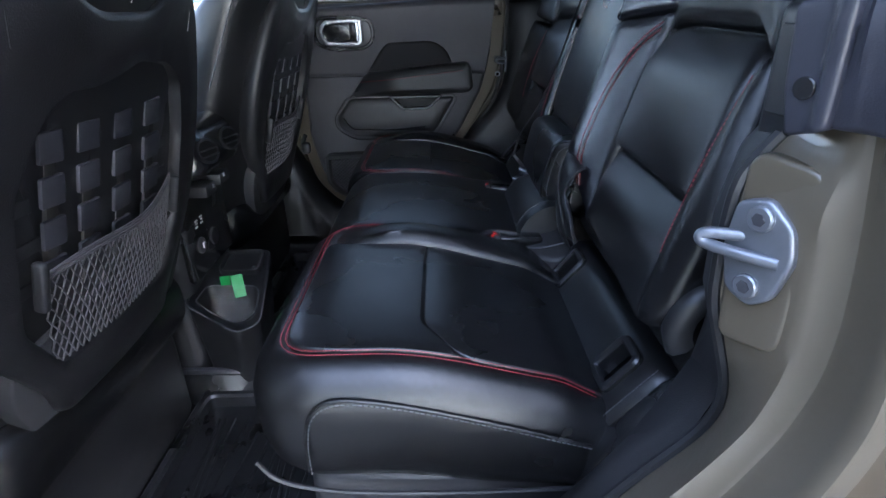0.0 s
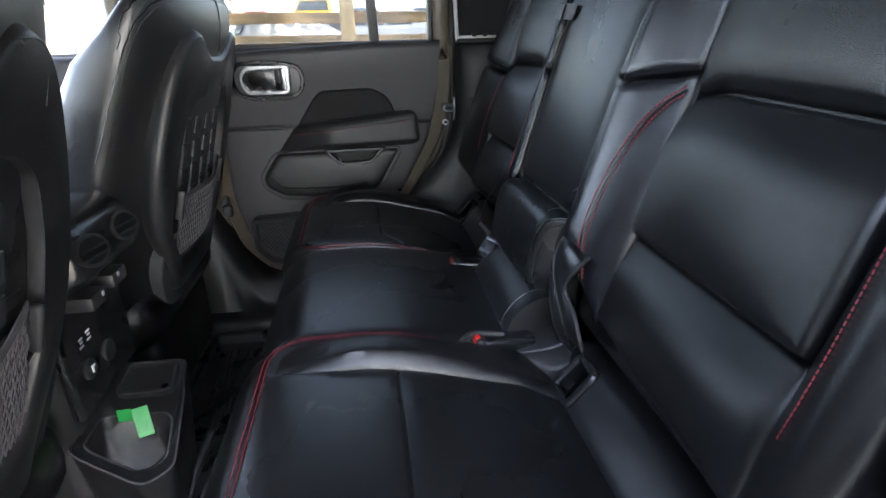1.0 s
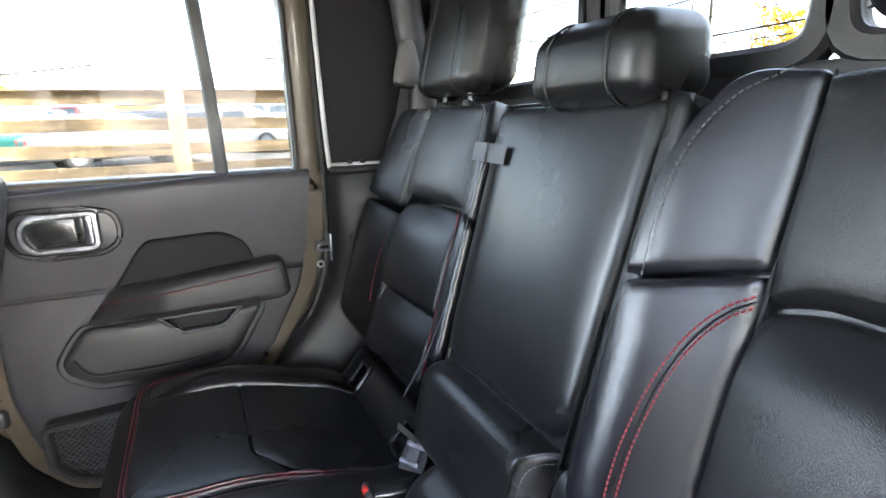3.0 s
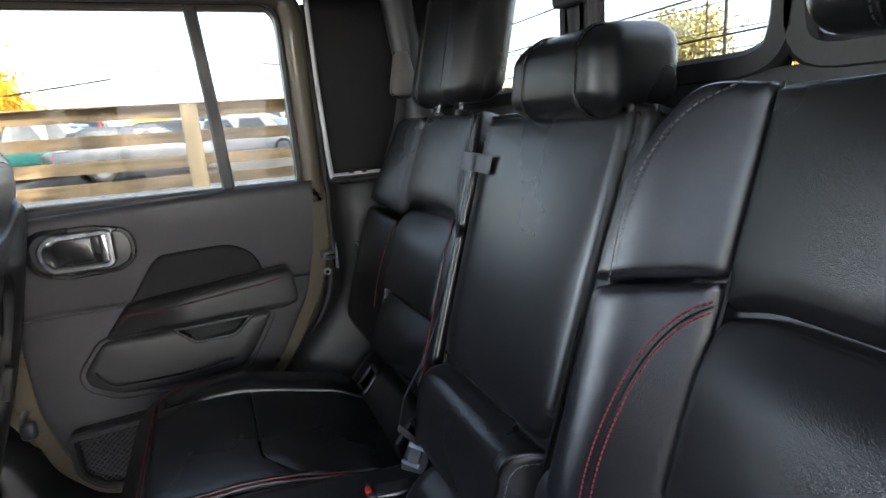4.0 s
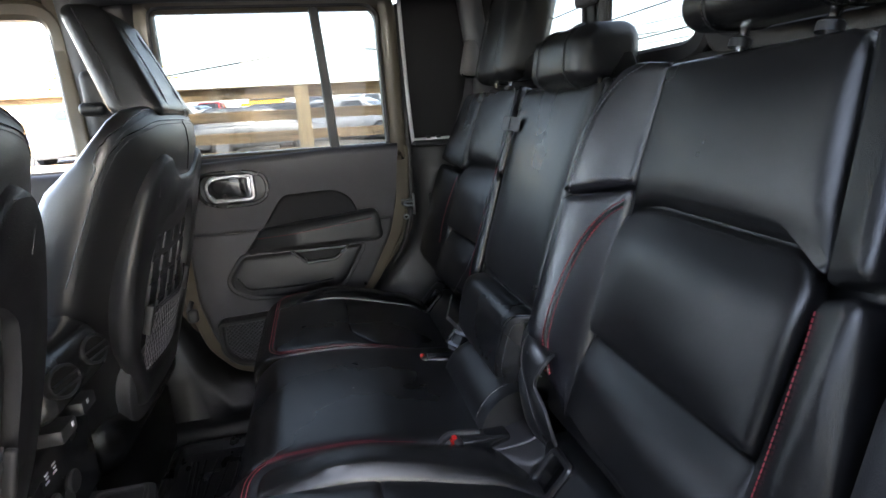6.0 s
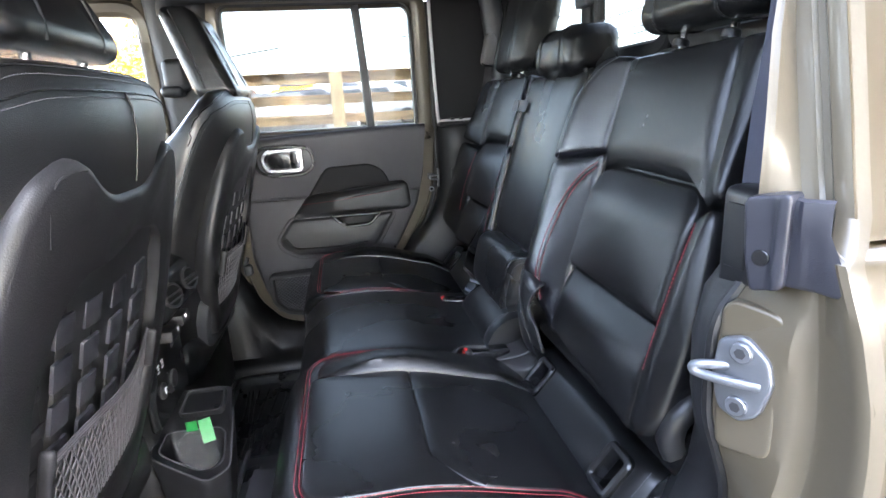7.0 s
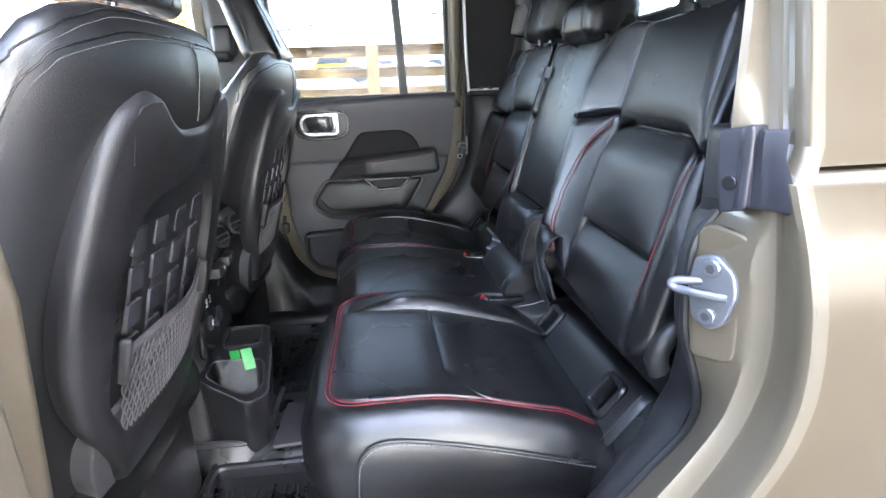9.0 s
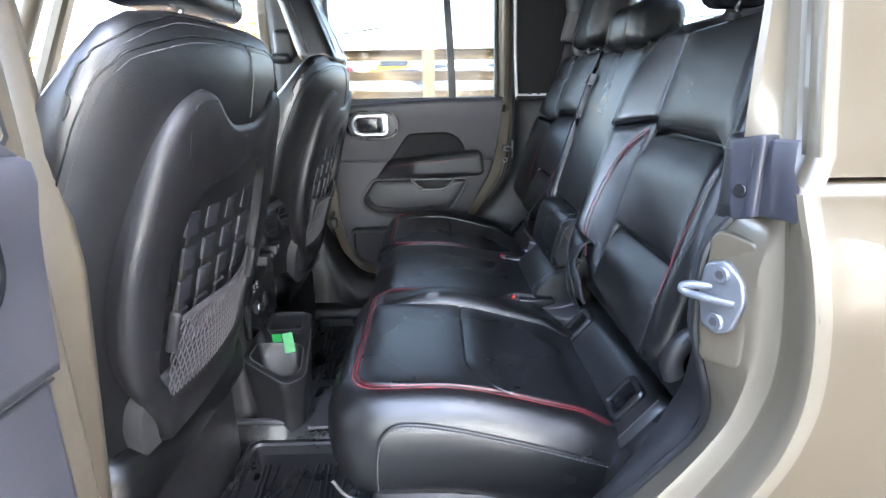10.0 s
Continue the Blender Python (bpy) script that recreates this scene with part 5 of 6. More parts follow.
def open_place(u, v, w):
    a, b = u + 0.275, 0.0 + w
    return Vector((HINGE.x + a * ca - b * sa * 1.0, HINGE.y + a * sa + b * ca, v))


door_2 = thing("door_2", (HINGE.x, HINGE.y, 0.15), "rear door standing wide open, black trim with chrome handle", "car door", kind="structure")
rear_door(door_2, open_place, "")

# near striker: plate with two screws and a looped bar
t = thing("door_striker", (0.42, -0.76, 0.58), "galvanised door striker bolted to the near pillar", "striker")
pl = face
part("plate", pillow(rounded([(-0.778, 0.632), (-0.774, 0.655), (-0.755, 0.672), (-0.735, 0.664), (-0.731, 0.628), (-0.738, 0.596), (-0.756, 0.588), (-0.770, 0.600)], 0.006, 4), pl, 0.003, 0.0, 0.004, n=60, rings=3, lift=0.010), ZINC, t, "galvanised striker plate")
for v in (0.657, 0.605):
    sc = part("screw", disc(pl(-0.754, v, 0.009), pl(0, 0, 1) - pl(0, 0, 0), 0.0095, 0.005), ZINC, t, "star-headed screw")
    part("screw_socket", disc(pl(-0.754, v, 0.0142), pl(0, 0, 1) - pl(0, 0, 0), 0.005, 0.0006, seg=6), PLASTIC_GREY, sc)
part("loop", tube(smooth_line([(0.428, -0.751, 0.640), (0.415, -0.743, 0.639), (0.401, -0.733, 0.637), (0.3965, -0.730, 0.633), (0.400, -0.734, 0.629), (0.412, -0.752, 0.629), (0.432, -0.773, 0.629)], 36), 0.0046, seg=10), ZINC, t, "bent striker bar")

# dark plastic bracket on the near pillar
t = thing("pillar_bracket", (0.44, -0.78, 0.70), "dark grey plastic bracket clipped round the door pillar", "bracket")
bp = face
part("body", pillow(rounded([(-0.778, 0.722), (-0.754, 0.714), (-0.748, 0.745), (-0.745, 0.790), (-0.748, 0.794), (-0.778, 0.800)], 0.005, 4), bp, 0.003, 0.0, 0.02, n=64, rings=10, lift=0.011, extra=lambda u, v: 0.005 * sstep(-0.7655, -0.7715, u)), BRACKET, t)
rings = []
for v, k in ((0.722, 0.0), (0.7235, 0.7), (0.727, 1.0), (0.75, 1.0), (0.77, 1.0), (0.788, 1.0), (0.794, 0.8), (0.796, 0.0)):
    b, o = open_x(v), skin(v)
    rings.append([Vector((x - 0.005 * k, y - 0.003 * k, v)) for x, y in ((0.4385, -0.772), (0.4425, -0.781), (b - 0.006, -0.787), (b - 0.004, -0.790), (b - 0.001, min(o + 0.030, -0.793)), (b + 0.001, min(o + 0.016, -0.797)), (b + 0.006, min(o + 0.006, -0.802)))])
wrap = loft(rings, closed_ring=False)
bmesh.ops.solidify(wrap, geom=list(wrap.faces), thickness=0.003)
part("wrap", wrap, BRACKET, t, "pale-edged wrap round the pillar")
part("screw", disc(bp(-0.7605, 0.745, 0.010), bp(0, 0, 1) - bp(0, 0, 0), 0.007, 0.003), GLOSS_BLACK, t)
bm = rbox(0.442, 0.475, -0.738, -0.69, 0.695, 0.795, 0.010, 3)
guide = thing("belt_guide", (0.445, -0.716, 0.695), "black plastic belt guide behind the pillar bracket", "belt guide")
part("housing", bm, RUBBER, guide)
part("slot", rbox(0.4405, 0.4425, -0.728, -0.702, 0.72, 0.78, 0.0008, 1), RUBBER, guide, "dark belt slot")


# ---- front seats ----
def front_seat(cy, s, label):
    """A front seat seen from behind: leather shell, moulded back board with woven straps and net pocket, headrest."""
    t = thing("front_seat", (-0.45, cy, 0.05), label, "car seat", "front seats")
    O = Vector((-0.300 if s < 0 else -0.284, 0, 0.38))
    D = Vector((0.265, 0, 0.964)).normalized()
    N = Vector((D.z, 0, -D.x))

    def bk(u, v, w):
        p = O + D * v + N * (w - 0.27 * min(u * u, 0.09))
        return Vector((p.x, cy + u, p.z))
    table = ((-0.12, -0.02, 0.08, 0.20, 0.32, 0.40, 0.46, 0.505, 0.538, 0.558, 0.569, 0.574), (0.285, 0.297, 0.304, 0.308, 0.308, 0.306, 0.302, 0.292, 0.270, 0.232, 0.175, 0.10), (0.150, 0.155, 0.160, 0.165, 0.155, 0.140, 0.120, 0.098, 0.072, 0.048, 0.026, 0.010), (0.0, 0.002, 0.004, 0.008, 0.014, 0.020, 0.022, 0.018, 0.008, -0.006, -0.016, -0.020))
    # leather shell as stacked sections from the seat base to the shoulder
    secs = []
    for v, hw, dep, wr in zip(*table):
        ring = []
        for a in range(56):
            an = 2 * math.pi * a / 56
            cs, sn = math.cos(an), math.sin(an)
            u = hw * (abs(cs) ** 0.80) * (1 if cs >= 0 else -1)
            w = -dep / 2 + wr + dep / 2 * (abs(sn) ** 0.85) * (1 if sn >= 0 else -1)
            if sn < 0:
                w -= 0.035 * sstep(0.12, 0.25, abs(u)) * (1 - sstep(0.36, 0.50, v))
            ring.append(bk(u, v, w))
        secs.append(ring)
    shell = part("backrest", loft(secs), LEATHER_SHELL, t, "black leather front seat backrest", angle=70)

    def on_shell(u, v, lift=0.0012):
        """A point of the shell's rear surface."""
        hw, dep, wr = (float(np.interp(v, table[0], row)) for row in table[1:])
        c = min(1.0, abs(u) / hw) ** (1 / 0.80)
        return bk(u, v, -dep / 2 + wr + dep / 2 * (1 - c * c) ** 0.425 + lift)
    for arc in ([(-0.307, 0.25), (-0.304, 0.36), (-0.300, 0.44), (-0.292, 0.48), (-0.278, 0.504), (-0.251, 0.524), (-0.166, 0.547), (-0.063, 0.553), (0.063, 0.553), (0.166, 0.547), (0.251, 0.524), (0.278, 0.504), (0.292, 0.48), (0.300, 0.44), (0.304, 0.36), (0.307, 0.25)],
                [(-0.303, 0.44), (-0.298, 0.485), (-0.284, 0.516), (-0.252, 0.541), (-0.208, 0.557), (-0.15, 0.568), (0.0, 0.572), (0.15, 0.568), (0.208, 0.557), (0.252, 0.541), (0.284, 0.516), (0.298, 0.485), (0.303, 0.44)],
                [(0.020, 0.552), (0.012, 0.50), (0.010, 0.45)]):
        pts = [on_shell(p.x, p.y) for p in smooth_line([(a, b, 0) for a, b in arc], 80)]
        part("sewn_seam", tube(pts, 0.0011, seg=6), LEATHER, shell)
        if len(arc) > 3:
            low = [on_shell(p.x * 0.985, p.y - 0.006, 0.0014) for p in smooth_line([(a, b, 0) for a, b in arc], 80)]
            part("stitching", stitches(low, 0.0042, 0.0016, 0.0006), GREY_THREAD, shell, "grey stitching", kind="stuff")
    # moulded back board: two horns, a dip between, tapering to the foot
    half = [(0.138, -0.060), (0.155, -0.01), (0.196, 0.045), (0.240, 0.10), (0.260, 0.165), (0.267, 0.225), (0.263, 0.29), (0.246, 0.37), (0.226, 0.43), (0.200, 0.470), (0.154, 0.492), (0.120, 0.486), (0.082, 0.456), (0.048, 0.442)]
    board = rounded(half + [(-u, v) for u, v in reversed(half)], [0.03, 0.03, 0.03, 0.03, 0.03, 0.03, 0.03, 0.03, 0.03, 0.02, 0.018, 0.015, 0.02, 0.02] + [0.02, 0.02, 0.015, 0.018, 0.02, 0.03, 0.03, 0.03, 0.03, 0.03, 0.03, 0.03, 0.03, 0.03], 5)
    opening = rounded([(-0.125, 0.02), (0.125, 0.02), (0.183, 0.10), (0.187, 0.258), (0.168, 0.335), (0.123, 0.366), (0.041, 0.378), (-0.006, 0.365), (-0.056, 0.356), (-0.101, 0.359), (-0.138, 0.337), (-0.158, 0.308), (-0.184, 0.258), (-0.183, 0.10)], 0.02, 5)
    bm = bmesh.new()
    n = 150
    A = resample([p[:2] for p in board], n)
    A = A if area2(A) > 0 else A[::-1]
    Bp = resample([p[:2] for p in opening], n)
    Bp = Bp if area2(Bp) > 0 else Bp[::-1]
    # start both outlines at the same bearing so that the rim faces run straight
    k0 = min(range(n), key=lambda i: abs(math.atan2(Bp[i].y - 0.19, Bp[i].x) - math.atan2(A[0].y - 0.19, A[0].x)))
    Bp = Bp[k0:] + Bp[:k0]
    rows = [(inset(A, 0.030), -0.035), (inset(A, 0.003), 0.004), (A, 0.015), (inset(A, 0.004), 0.024), (inset(A, 0.012), 0.028), ([a.lerp(b, 0.55) for a, b in zip(inset(A, 0.012), Bp)], 0.026), (inset(Bp, -0.004), 0.022), (Bp, 0.016), (Bp, 0.002)]
    vs = [[bm.verts.new(bk(p.x, p.y, w)) for p in r] for r, w in rows]
    for X, Y in zip(vs, vs[1:]):
        for i in range(n):
            j = (i + 1) % n
            bm.faces.new((X[i], X[j], Y[j], Y[i]))
    brd = part("back_board", bm, BOARD, t, "charcoal moulded plastic back board", angle=50)
    part("board_floor", slab(opening, bk, -0.002, 0.005, 0.001, n=100), RUBBER, brd)
    # shallow recess line inside each horn
    for sx in (-1, 1):
        pts = smooth_line([(sx * 0.182, 0.410, 0), (sx * 0.185, 0.432, 0), (sx * 0.186, 0.455, 0), (sx * 0.176, 0.472, 0), (sx * 0.153, 0.478, 0), (sx * 0.128, 0.478, 0)], 20)
        part("horn_line", tube([bk(p.x, p.y, 0.0262) for p in pts], 0.0015, seg=6), RUBBER, brd)
    # woven straps: uprights with loops that the cross straps run through
    for u, hw, top in ((-0.122, 0.018, 0.345), (-0.060, 0.020, 0.350), (0.012, 0.021, 0.362), (0.094, 0.025, 0.358)):
        c = u + 0.003
        rib = [[bk(c + du, v, w) for du, w in ((-hw * 0.62, 0.002), (-hw * 0.5, 0.009), (0.0, 0.0115), (hw * 0.5, 0.009), (hw * 0.62, 0.002))] for v in [0.11 + (top - 0.11) * k / 14 for k in range(15)]]
        up = part("upright_strap", loft(rib, closed_ring=False), WEAVE_RIB, brd, "dark woven upright strap")
        for v in (0.319, 0.2685, 0.218, 0.1675):
            part("weave_loop", slab(rounded([(u - hw, v - 0.034), (u + hw, v - 0.036), (u + hw, v), (u - hw, v + 0.001)], 0.003), bk, 0.010, 0.0142, 0.0014), BADGE_PURPLE, up)
    for v in (0.335, 0.302, 0.2515, 0.201, 0.1505):
        part("cross_strap", slab(rounded([(-0.168, v - 0.020), (0.168, v - 0.020), (0.168 if v < 0.33 else 0.15, v - 0.002), (-0.168 if v < 0.33 else -0.13, v - 0.002)], 0.003), bk, 0.004, 0.0062, 0.001), PLASTIC, brd, "black cross strap")
    # lower net pocket hung between two hooks
    net = bmesh.new()
    rowsn = []
    for j in range(11):
        row = []
        for i in range(25):
            f = i / 24
            wdt = 0.140 + 0.014 * j / 10
            u = -wdt + 2 * wdt * f
            vtop = 0.150 + 0.028 * f + 0.006 * math.sin(f * 7)
            v = 0.025 + (vtop - 0.025) * j / 10
            row.append(bk(u + (0.0056 if j % 2 else 0), v, 0.018 + 0.014 * math.sin(math.pi * f) * (0.4 + 0.6 * j / 10)))
        rowsn.append(row)
    for j in range(10):
        for i in range(25):
            k1 = i if j % 2 else i - 1
            k2 = i + 1 if j % 2 else i
            if 0 <= k1 < 25:
                tube([rowsn[j][i], rowsn[j + 1][k1 if j % 2 == 0 else i]], 0.0013, seg=4, bm=net, caps=False)
            if 0 <= k2 < 25:
                tube([rowsn[j][i], rowsn[j + 1][k2 if j % 2 else i]], 0.0013, seg=4, bm=net, caps=False)
    pocket = part("net_pocket", net, NET, t, "grey elastic net pocket", kind="stuff")
    for dz in (0.0, 0.004, 0.008):
        part("net_hem", tube([p + D * dz for p in rowsn[-1]], 0.0022, seg=5), NET, pocket)
    for sx in (-1, 1):
        m = Matrix.Translation(bk(sx * 0.162, 0.150, 0.026)) @ Euler((0, math.atan2(D.x, D.z), 0)).to_matrix().to_4x4()
        part("pocket_hook", rbox(-0.010, 0.006, -0.006, 0.006, -0.030, 0.034, 0.005, 3, m=m), PLASTIC, t, "black pocket hook")
    # lower skirt and side cover
    skirt = rounded([(-0.20, 0.06), (-0.20, 0.0), (-0.165, -0.075), (-0.11, -0.105), (0.12, -0.108), (0.190, -0.075), (0.248, 0.01), (0.262, 0.12)], 0.03)
    part("skirt", slab(skirt, bk, -0.02, 0.0145, 0.004, n=100), SKIRT, t, "grey fabric skirt round the board's foot")
    part("cushion", rbox(-0.86, -0.30, cy - 0.26, cy + 0.26, 0.22, 0.36, 0.06, 5), LEATHER, t, "black leather front cushion", angle=70)
    part("seat_base", rbox(-0.80, -0.33, cy - 0.22, cy + 0.22, 0.02, 0.24, 0.03, 3), PLASTIC, t)
    part("side_cover", rbox(-0.62, -0.24 if s < 0 else -0.36, cy - 0.275 if s < 0 else cy + 0.225, cy - 0.225 if s < 0 else cy + 0.275, 0.15, 0.275, 0.02, 3), PLASTIC, t, "black plastic side cover")
    for sx in (-0.19, 0.19):
        part("seat_rail", rbox(-0.85, -0.40, cy + sx - 0.015, cy + sx + 0.015, 0.002, 0.03, 0.004, 2), ZINC, t, "steel seat rail")
    # headrest with steel posts
    x0, z0, hy = (-0.290, 0.952, cy - 0.0075) if s < 0 else (-0.233, 0.918, cy + 0.004)
    lean, tip, taper, depth, ht = (0.17, 0.06, 0.28, 0.115, 0.20) if s < 0 else (0.30, 0.016, 0.34, 0.101, 0.218)

    def rest(x, y, z):
        """Narrows towards the top and leans forward."""
        k = (z - z0) / ht
        return Vector((x - lean * (z - z0) - tip * k * k * (1 if x > x0 + 0.06 else 0.4) - 0.10 * (x - x0) * k * (s > 0), hy + (y - hy) * (1.0 - taper * k), z))
    bmh = rbox(x0, x0 + depth, hy - 0.142, hy + 0.142, z0, z0 + ht, 0.032 if s < 0 else 0.028, 7)
    for v in bmh.verts:
        v.co = rest(*v.co)
    hd = part("headrest", bmh, LEATHER, t, "black leather front headrest", angle=70)
    for sx in (-1, 1):
        pts = [rest(x0 + depth + 0.0005 - 0.006 * abs(2 * k / 11 - 1) ** 6, hy + sx * 0.072, z0 + 0.012 + (ht - 0.035) * k / 11) for k in range(12)]
        part("sewn_seam", tube(pts, 0.0016, seg=5), BLACK_THREAD, hd)
        pts = [rest(x0 + 0.032 + 0.004 * math.sin(math.pi * k / 13), hy + sx * (0.1422 - 0.006 * abs(2 * k / 13 - 1) ** 8), z0 + 0.010 + (ht - 0.02) * k / 13) for k in range(14)]
        part("sewn_seam", tube(pts, 0.0013, seg=5), BLACK_THREAD, hd)
        part("post", tube([(x0 + 0.062, hy + sx * 0.064, 0.87), (x0 + 0.086, hy + sx * 0.064, z0 + 0.02)], 0.006, seg=10), CHROME, t, "steel headrest post")
        part("collar", disc((x0 + 0.070, hy + sx * 0.064, 0.906), (0.2, 0, 1), 0.013, 0.014), PLASTIC, t)
    return t


front_seat(-0.415, -1, "black leather driver's seat with charcoal back board and net pocket")
front_seat(0.405, 1, "black leather passenger seat with charcoal back board and net pocket")

# ---- console, rear bin and floor mats ----
con = thing("centre_console", (-0.6, 0.0, 0.05), "black centre console with rear vents and sockets", "console")
part("body", rbox(-1.15, -0.325, -0.135, 0.115, 0.0, 0.53, 0.025, 3), PLASTIC, con)
part("lid", rbox(-0.66, -0.33, -0.14, 0.12, 0.53, 0.572, 0.022, 4), LEATHER_SMOOTH, con, "padded console lid")
rings = []
for x, z0, z1, hw in ((-0.328, 0.485, 0.600, 0.118), (-0.290, 0.495, 0.604, 0.116), (-0.262, 0.505, 0.590, 0.108), (-0.252, 0.515, 0.575, 0.098)):
    rings.append([Vector((x - 0.10 * (z - z0), y - 0.012, z)) for y, z in rounded([(-hw, z0), (hw, z0), (hw * 0.9, z1), (-hw * 0.9, z1)], 0.02, 5)])
hood = part("vent_hood", loft(rings), GLOSS_BLACK, con, "black rear vent hood", angle=50)
for sy in (-0.072, 0.045):
    oval = [(sy + 0.044 * math.cos(2 * math.pi * k / 36), 0.550 + 0.025 * math.sin(2 * math.pi * k / 36) - 0.12 * 0.044 * math.cos(2 * math.pi * k / 36)) for k in range(36)]
    on_hood = lambda u, v, w: Vector((-0.252 + w - 0.18 * (v - 0.545), u, v))
    vent = part("air_vent", frame_ring(oval, on_hood, 0.005, -0.006, 0.0035, n=36), PLASTIC, con, "oval air vent")
    # flat plate whose black stands in for shade inside the vent
    part("vent_throat", slab([(sy + (u - sy) * 0.88, 0.550 + (v - 0.550) * 0.88) for u, v in oval], on_hood, -0.006, 0.0015, 0.001), RECESS_SHADE, vent)
    for dz in (-0.008, 0.004):
        part("vent_blade", tube([on_hood(sy - 0.036, 0.552 + dz, 0.002), on_hood(sy + 0.036, 0.546 + dz, 0.004)], 0.0035, seg=6, flat=0.4), RUBBER, vent)
panel = part("switch_panel", rbox(-0.328, -0.308, -0.120, 0.095, 0.28, 0.485, 0.012, 3), GLOSS_BLACK, con, "glossy black rear switch panel")
for y, z in ((-0.075, 0.474), (0.000, 0.478)):
    part("switch_lever", rbox(-0.312, -0.258, y - 0.026, y + 0.026, z - 0.012, z + 0.012, 0.006, 2), PLASTIC, panel, "black window switch")
for y, z, wd, ht in ((-0.067, 0.478, 0.007, 0.007), (-0.008, 0.484, 0.007, 0.007)):
    part("symbol_bar", rbox(-0.2585, -0.2572, y - wd / 2, y + wd / 2, z - ht / 2, z + ht / 2, 0, 1), LABEL_WHITE, panel, "white printed symbol")
for y, z, wd, ht in ((-0.070, 0.404, 0.012, 0.003), (-0.070, 0.398, 0.008, 0.003), (-0.072, 0.391, 0.012, 0.003), (-0.046, 0.406, 0.012, 0.003), (-0.045, 0.400, 0.008, 0.003), (-0.047, 0.393, 0.012, 0.003), (-0.070, 0.350, 0.004, 0.012), (-0.066, 0.354, 0.006, 0.003)):
    part("symbol_bar", rbox(-0.3085, -0.3072 if z > 0.37 else -0.301, y - wd / 2, y + wd / 2, z - ht / 2, z + ht / 2, 0, 1), LABEL_WHITE, panel, "white printed symbol")
part("socket", disc((-0.309, -0.005, 0.345), (1, 0, 0), 0.019, 0.006), PLASTIC, panel, "round power socket")
part("socket", disc((-0.309, -0.070, 0.350), (1, 0, 0), 0.017, 0.006), PLASTIC, panel, "round power socket")
bin_t = thing("console_bin", (-0.27, -0.05, 0.0), "black plastic storage bin on the floor behind the console", "storage bin")
edge = [(-0.330, -0.150, 0.254), (-0.300, -0.158, 0.236), (-0.225, -0.176, 0.197), (-0.186, -0.147, 0.201), (-0.190, -0.060, 0.247), (-0.204, 0.048, 0.284), (-0.330, 0.052, 0.284)]
mouth = [(-0.318, -0.130, 0.247), (-0.296, -0.138, 0.234), (-0.232, -0.154, 0.203), (-0.200, -0.134, 0.207), (-0.203, -0.074, 0.239), (-0.216, -0.060, 0.246), (-0.318, -0.062, 0.250)]
Pb, Qb = (resample(rounded(o, 0.016, 5), 72) for o in (edge, mouth))
rows = []
for f, zf in ((0.30, 0.0), (0.20, 0.35), (0.06, 0.8), (0.0, 0.97), (0.01, 0.995), (0.05, 1.0)):
    c = Vector((-0.262, -0.06, 0))
    rows.append([Vector((p.x + (c.x - p.x) * f, p.y + (c.y - p.y) * f, p.z * zf)) for p in Pb])
rows += [[p.lerp(q, 0.5) for p, q in zip(Pb, Qb)], Qb, [q.lerp(Vector((-0.26, -0.10, q.z)), 0.05) - Vector((0, 0, 0.006)) for q in Qb]]
rows.append([q.lerp(Vector((-0.26, -0.10, 0.0)), 0.22) + Vector((0, 0, 0.09 - 0.78 * q.z)) for q in Qb])
bm = loft(rows, cap=False)
bm.faces.new([v for v in list(bm.verts)[-72:]])
part("bin", bm, BIN_BLACK, bin_t, "black moulded bin", angle=50)
# paler cords stand in for the highlight on the bin's rounded edges
part("rim_highlight", tube([p + Vector((0, 0, 0.001)) for p in Pb[:34]], 0.0022, seg=6), PLASTIC_GREY, bin_t, "grey cord for the highlight on the rounded rim")
part("mouth_highlight", tube([p + Vector((0, 0, 0.0005)) for p in Qb], 0.0020, closed=True, seg=6), PLASTIC_GREY, bin_t, "grey cord for the highlight round the mouth")
deck = lambda u, v, w: Vector((u, v - 0.3 * w, 0.2515 + 0.33 * (v + 0.055) + w))
part("rear_pocket", frame_ring(rounded([(-0.305, -0.030), (-0.212, -0.030), (-0.212, 0.036), (-0.300, 0.036)], 0.014), deck, 0.006, -0.006, 0.012, n=48), PLASTIC, bin_t, "raised pocket rim")
part("pocket_floor", slab(rounded([(-0.302, -0.028), (-0.215, -0.028), (-0.215, 0.034), (-0.298, 0.034)], 0.012), deck, -0.004, 0.0035, 0.001), RUBBER, bin_t)
part("screw", disc(deck(-0.226, -0.018, 0.003), (0, -0.3, 1), 0.0075, 0.005), CHROME, bin_t, "bright screw head")
# clear bag with a green tag lying in the bin
bag = thing("plastic_bag", (-0.255, -0.06, 0.15), "crumpled clear plastic bag with a green tag in the bin", "plastic bag")
bm = bmesh.new()
bmesh.ops.create_icosphere(bm, subdivisions=4, radius=1.0)
for v in bm.verts:
    nn = noise.noise(v.co * 1.8) * 0.45 + noise.noise(v.co * 4.5) * 0.22
    p = v.co * (1 + nn)
    v.co = Vector((-0.250 + p.x * 0.036 - 0.012 * p.z, -0.104 + p.y * 0.034, 0.222 + p.z * 0.046))
part("film", bm, BAG, bag, "crumpled clear film", angle=20)
rows = []
for k in range(7):
    f = k / 6
    c = Vector((-0.226 + 0.009 * f, -0.122 - 0.016 * f, 0.303 - 0.040 * f + 0.003 * math.sin(5 * f)))
    rows.append([c - Vector((0.011, 0.002, 0.0)), c + Vector((0.011, 0.004, 0.002))])
bm = loft(rows, closed_ring=False)
bmesh.ops.solidify(bm, geom=list(bm.faces), thickness=0.002)
part("tag", bm, GREEN_TAG, bag, "bright green tag")
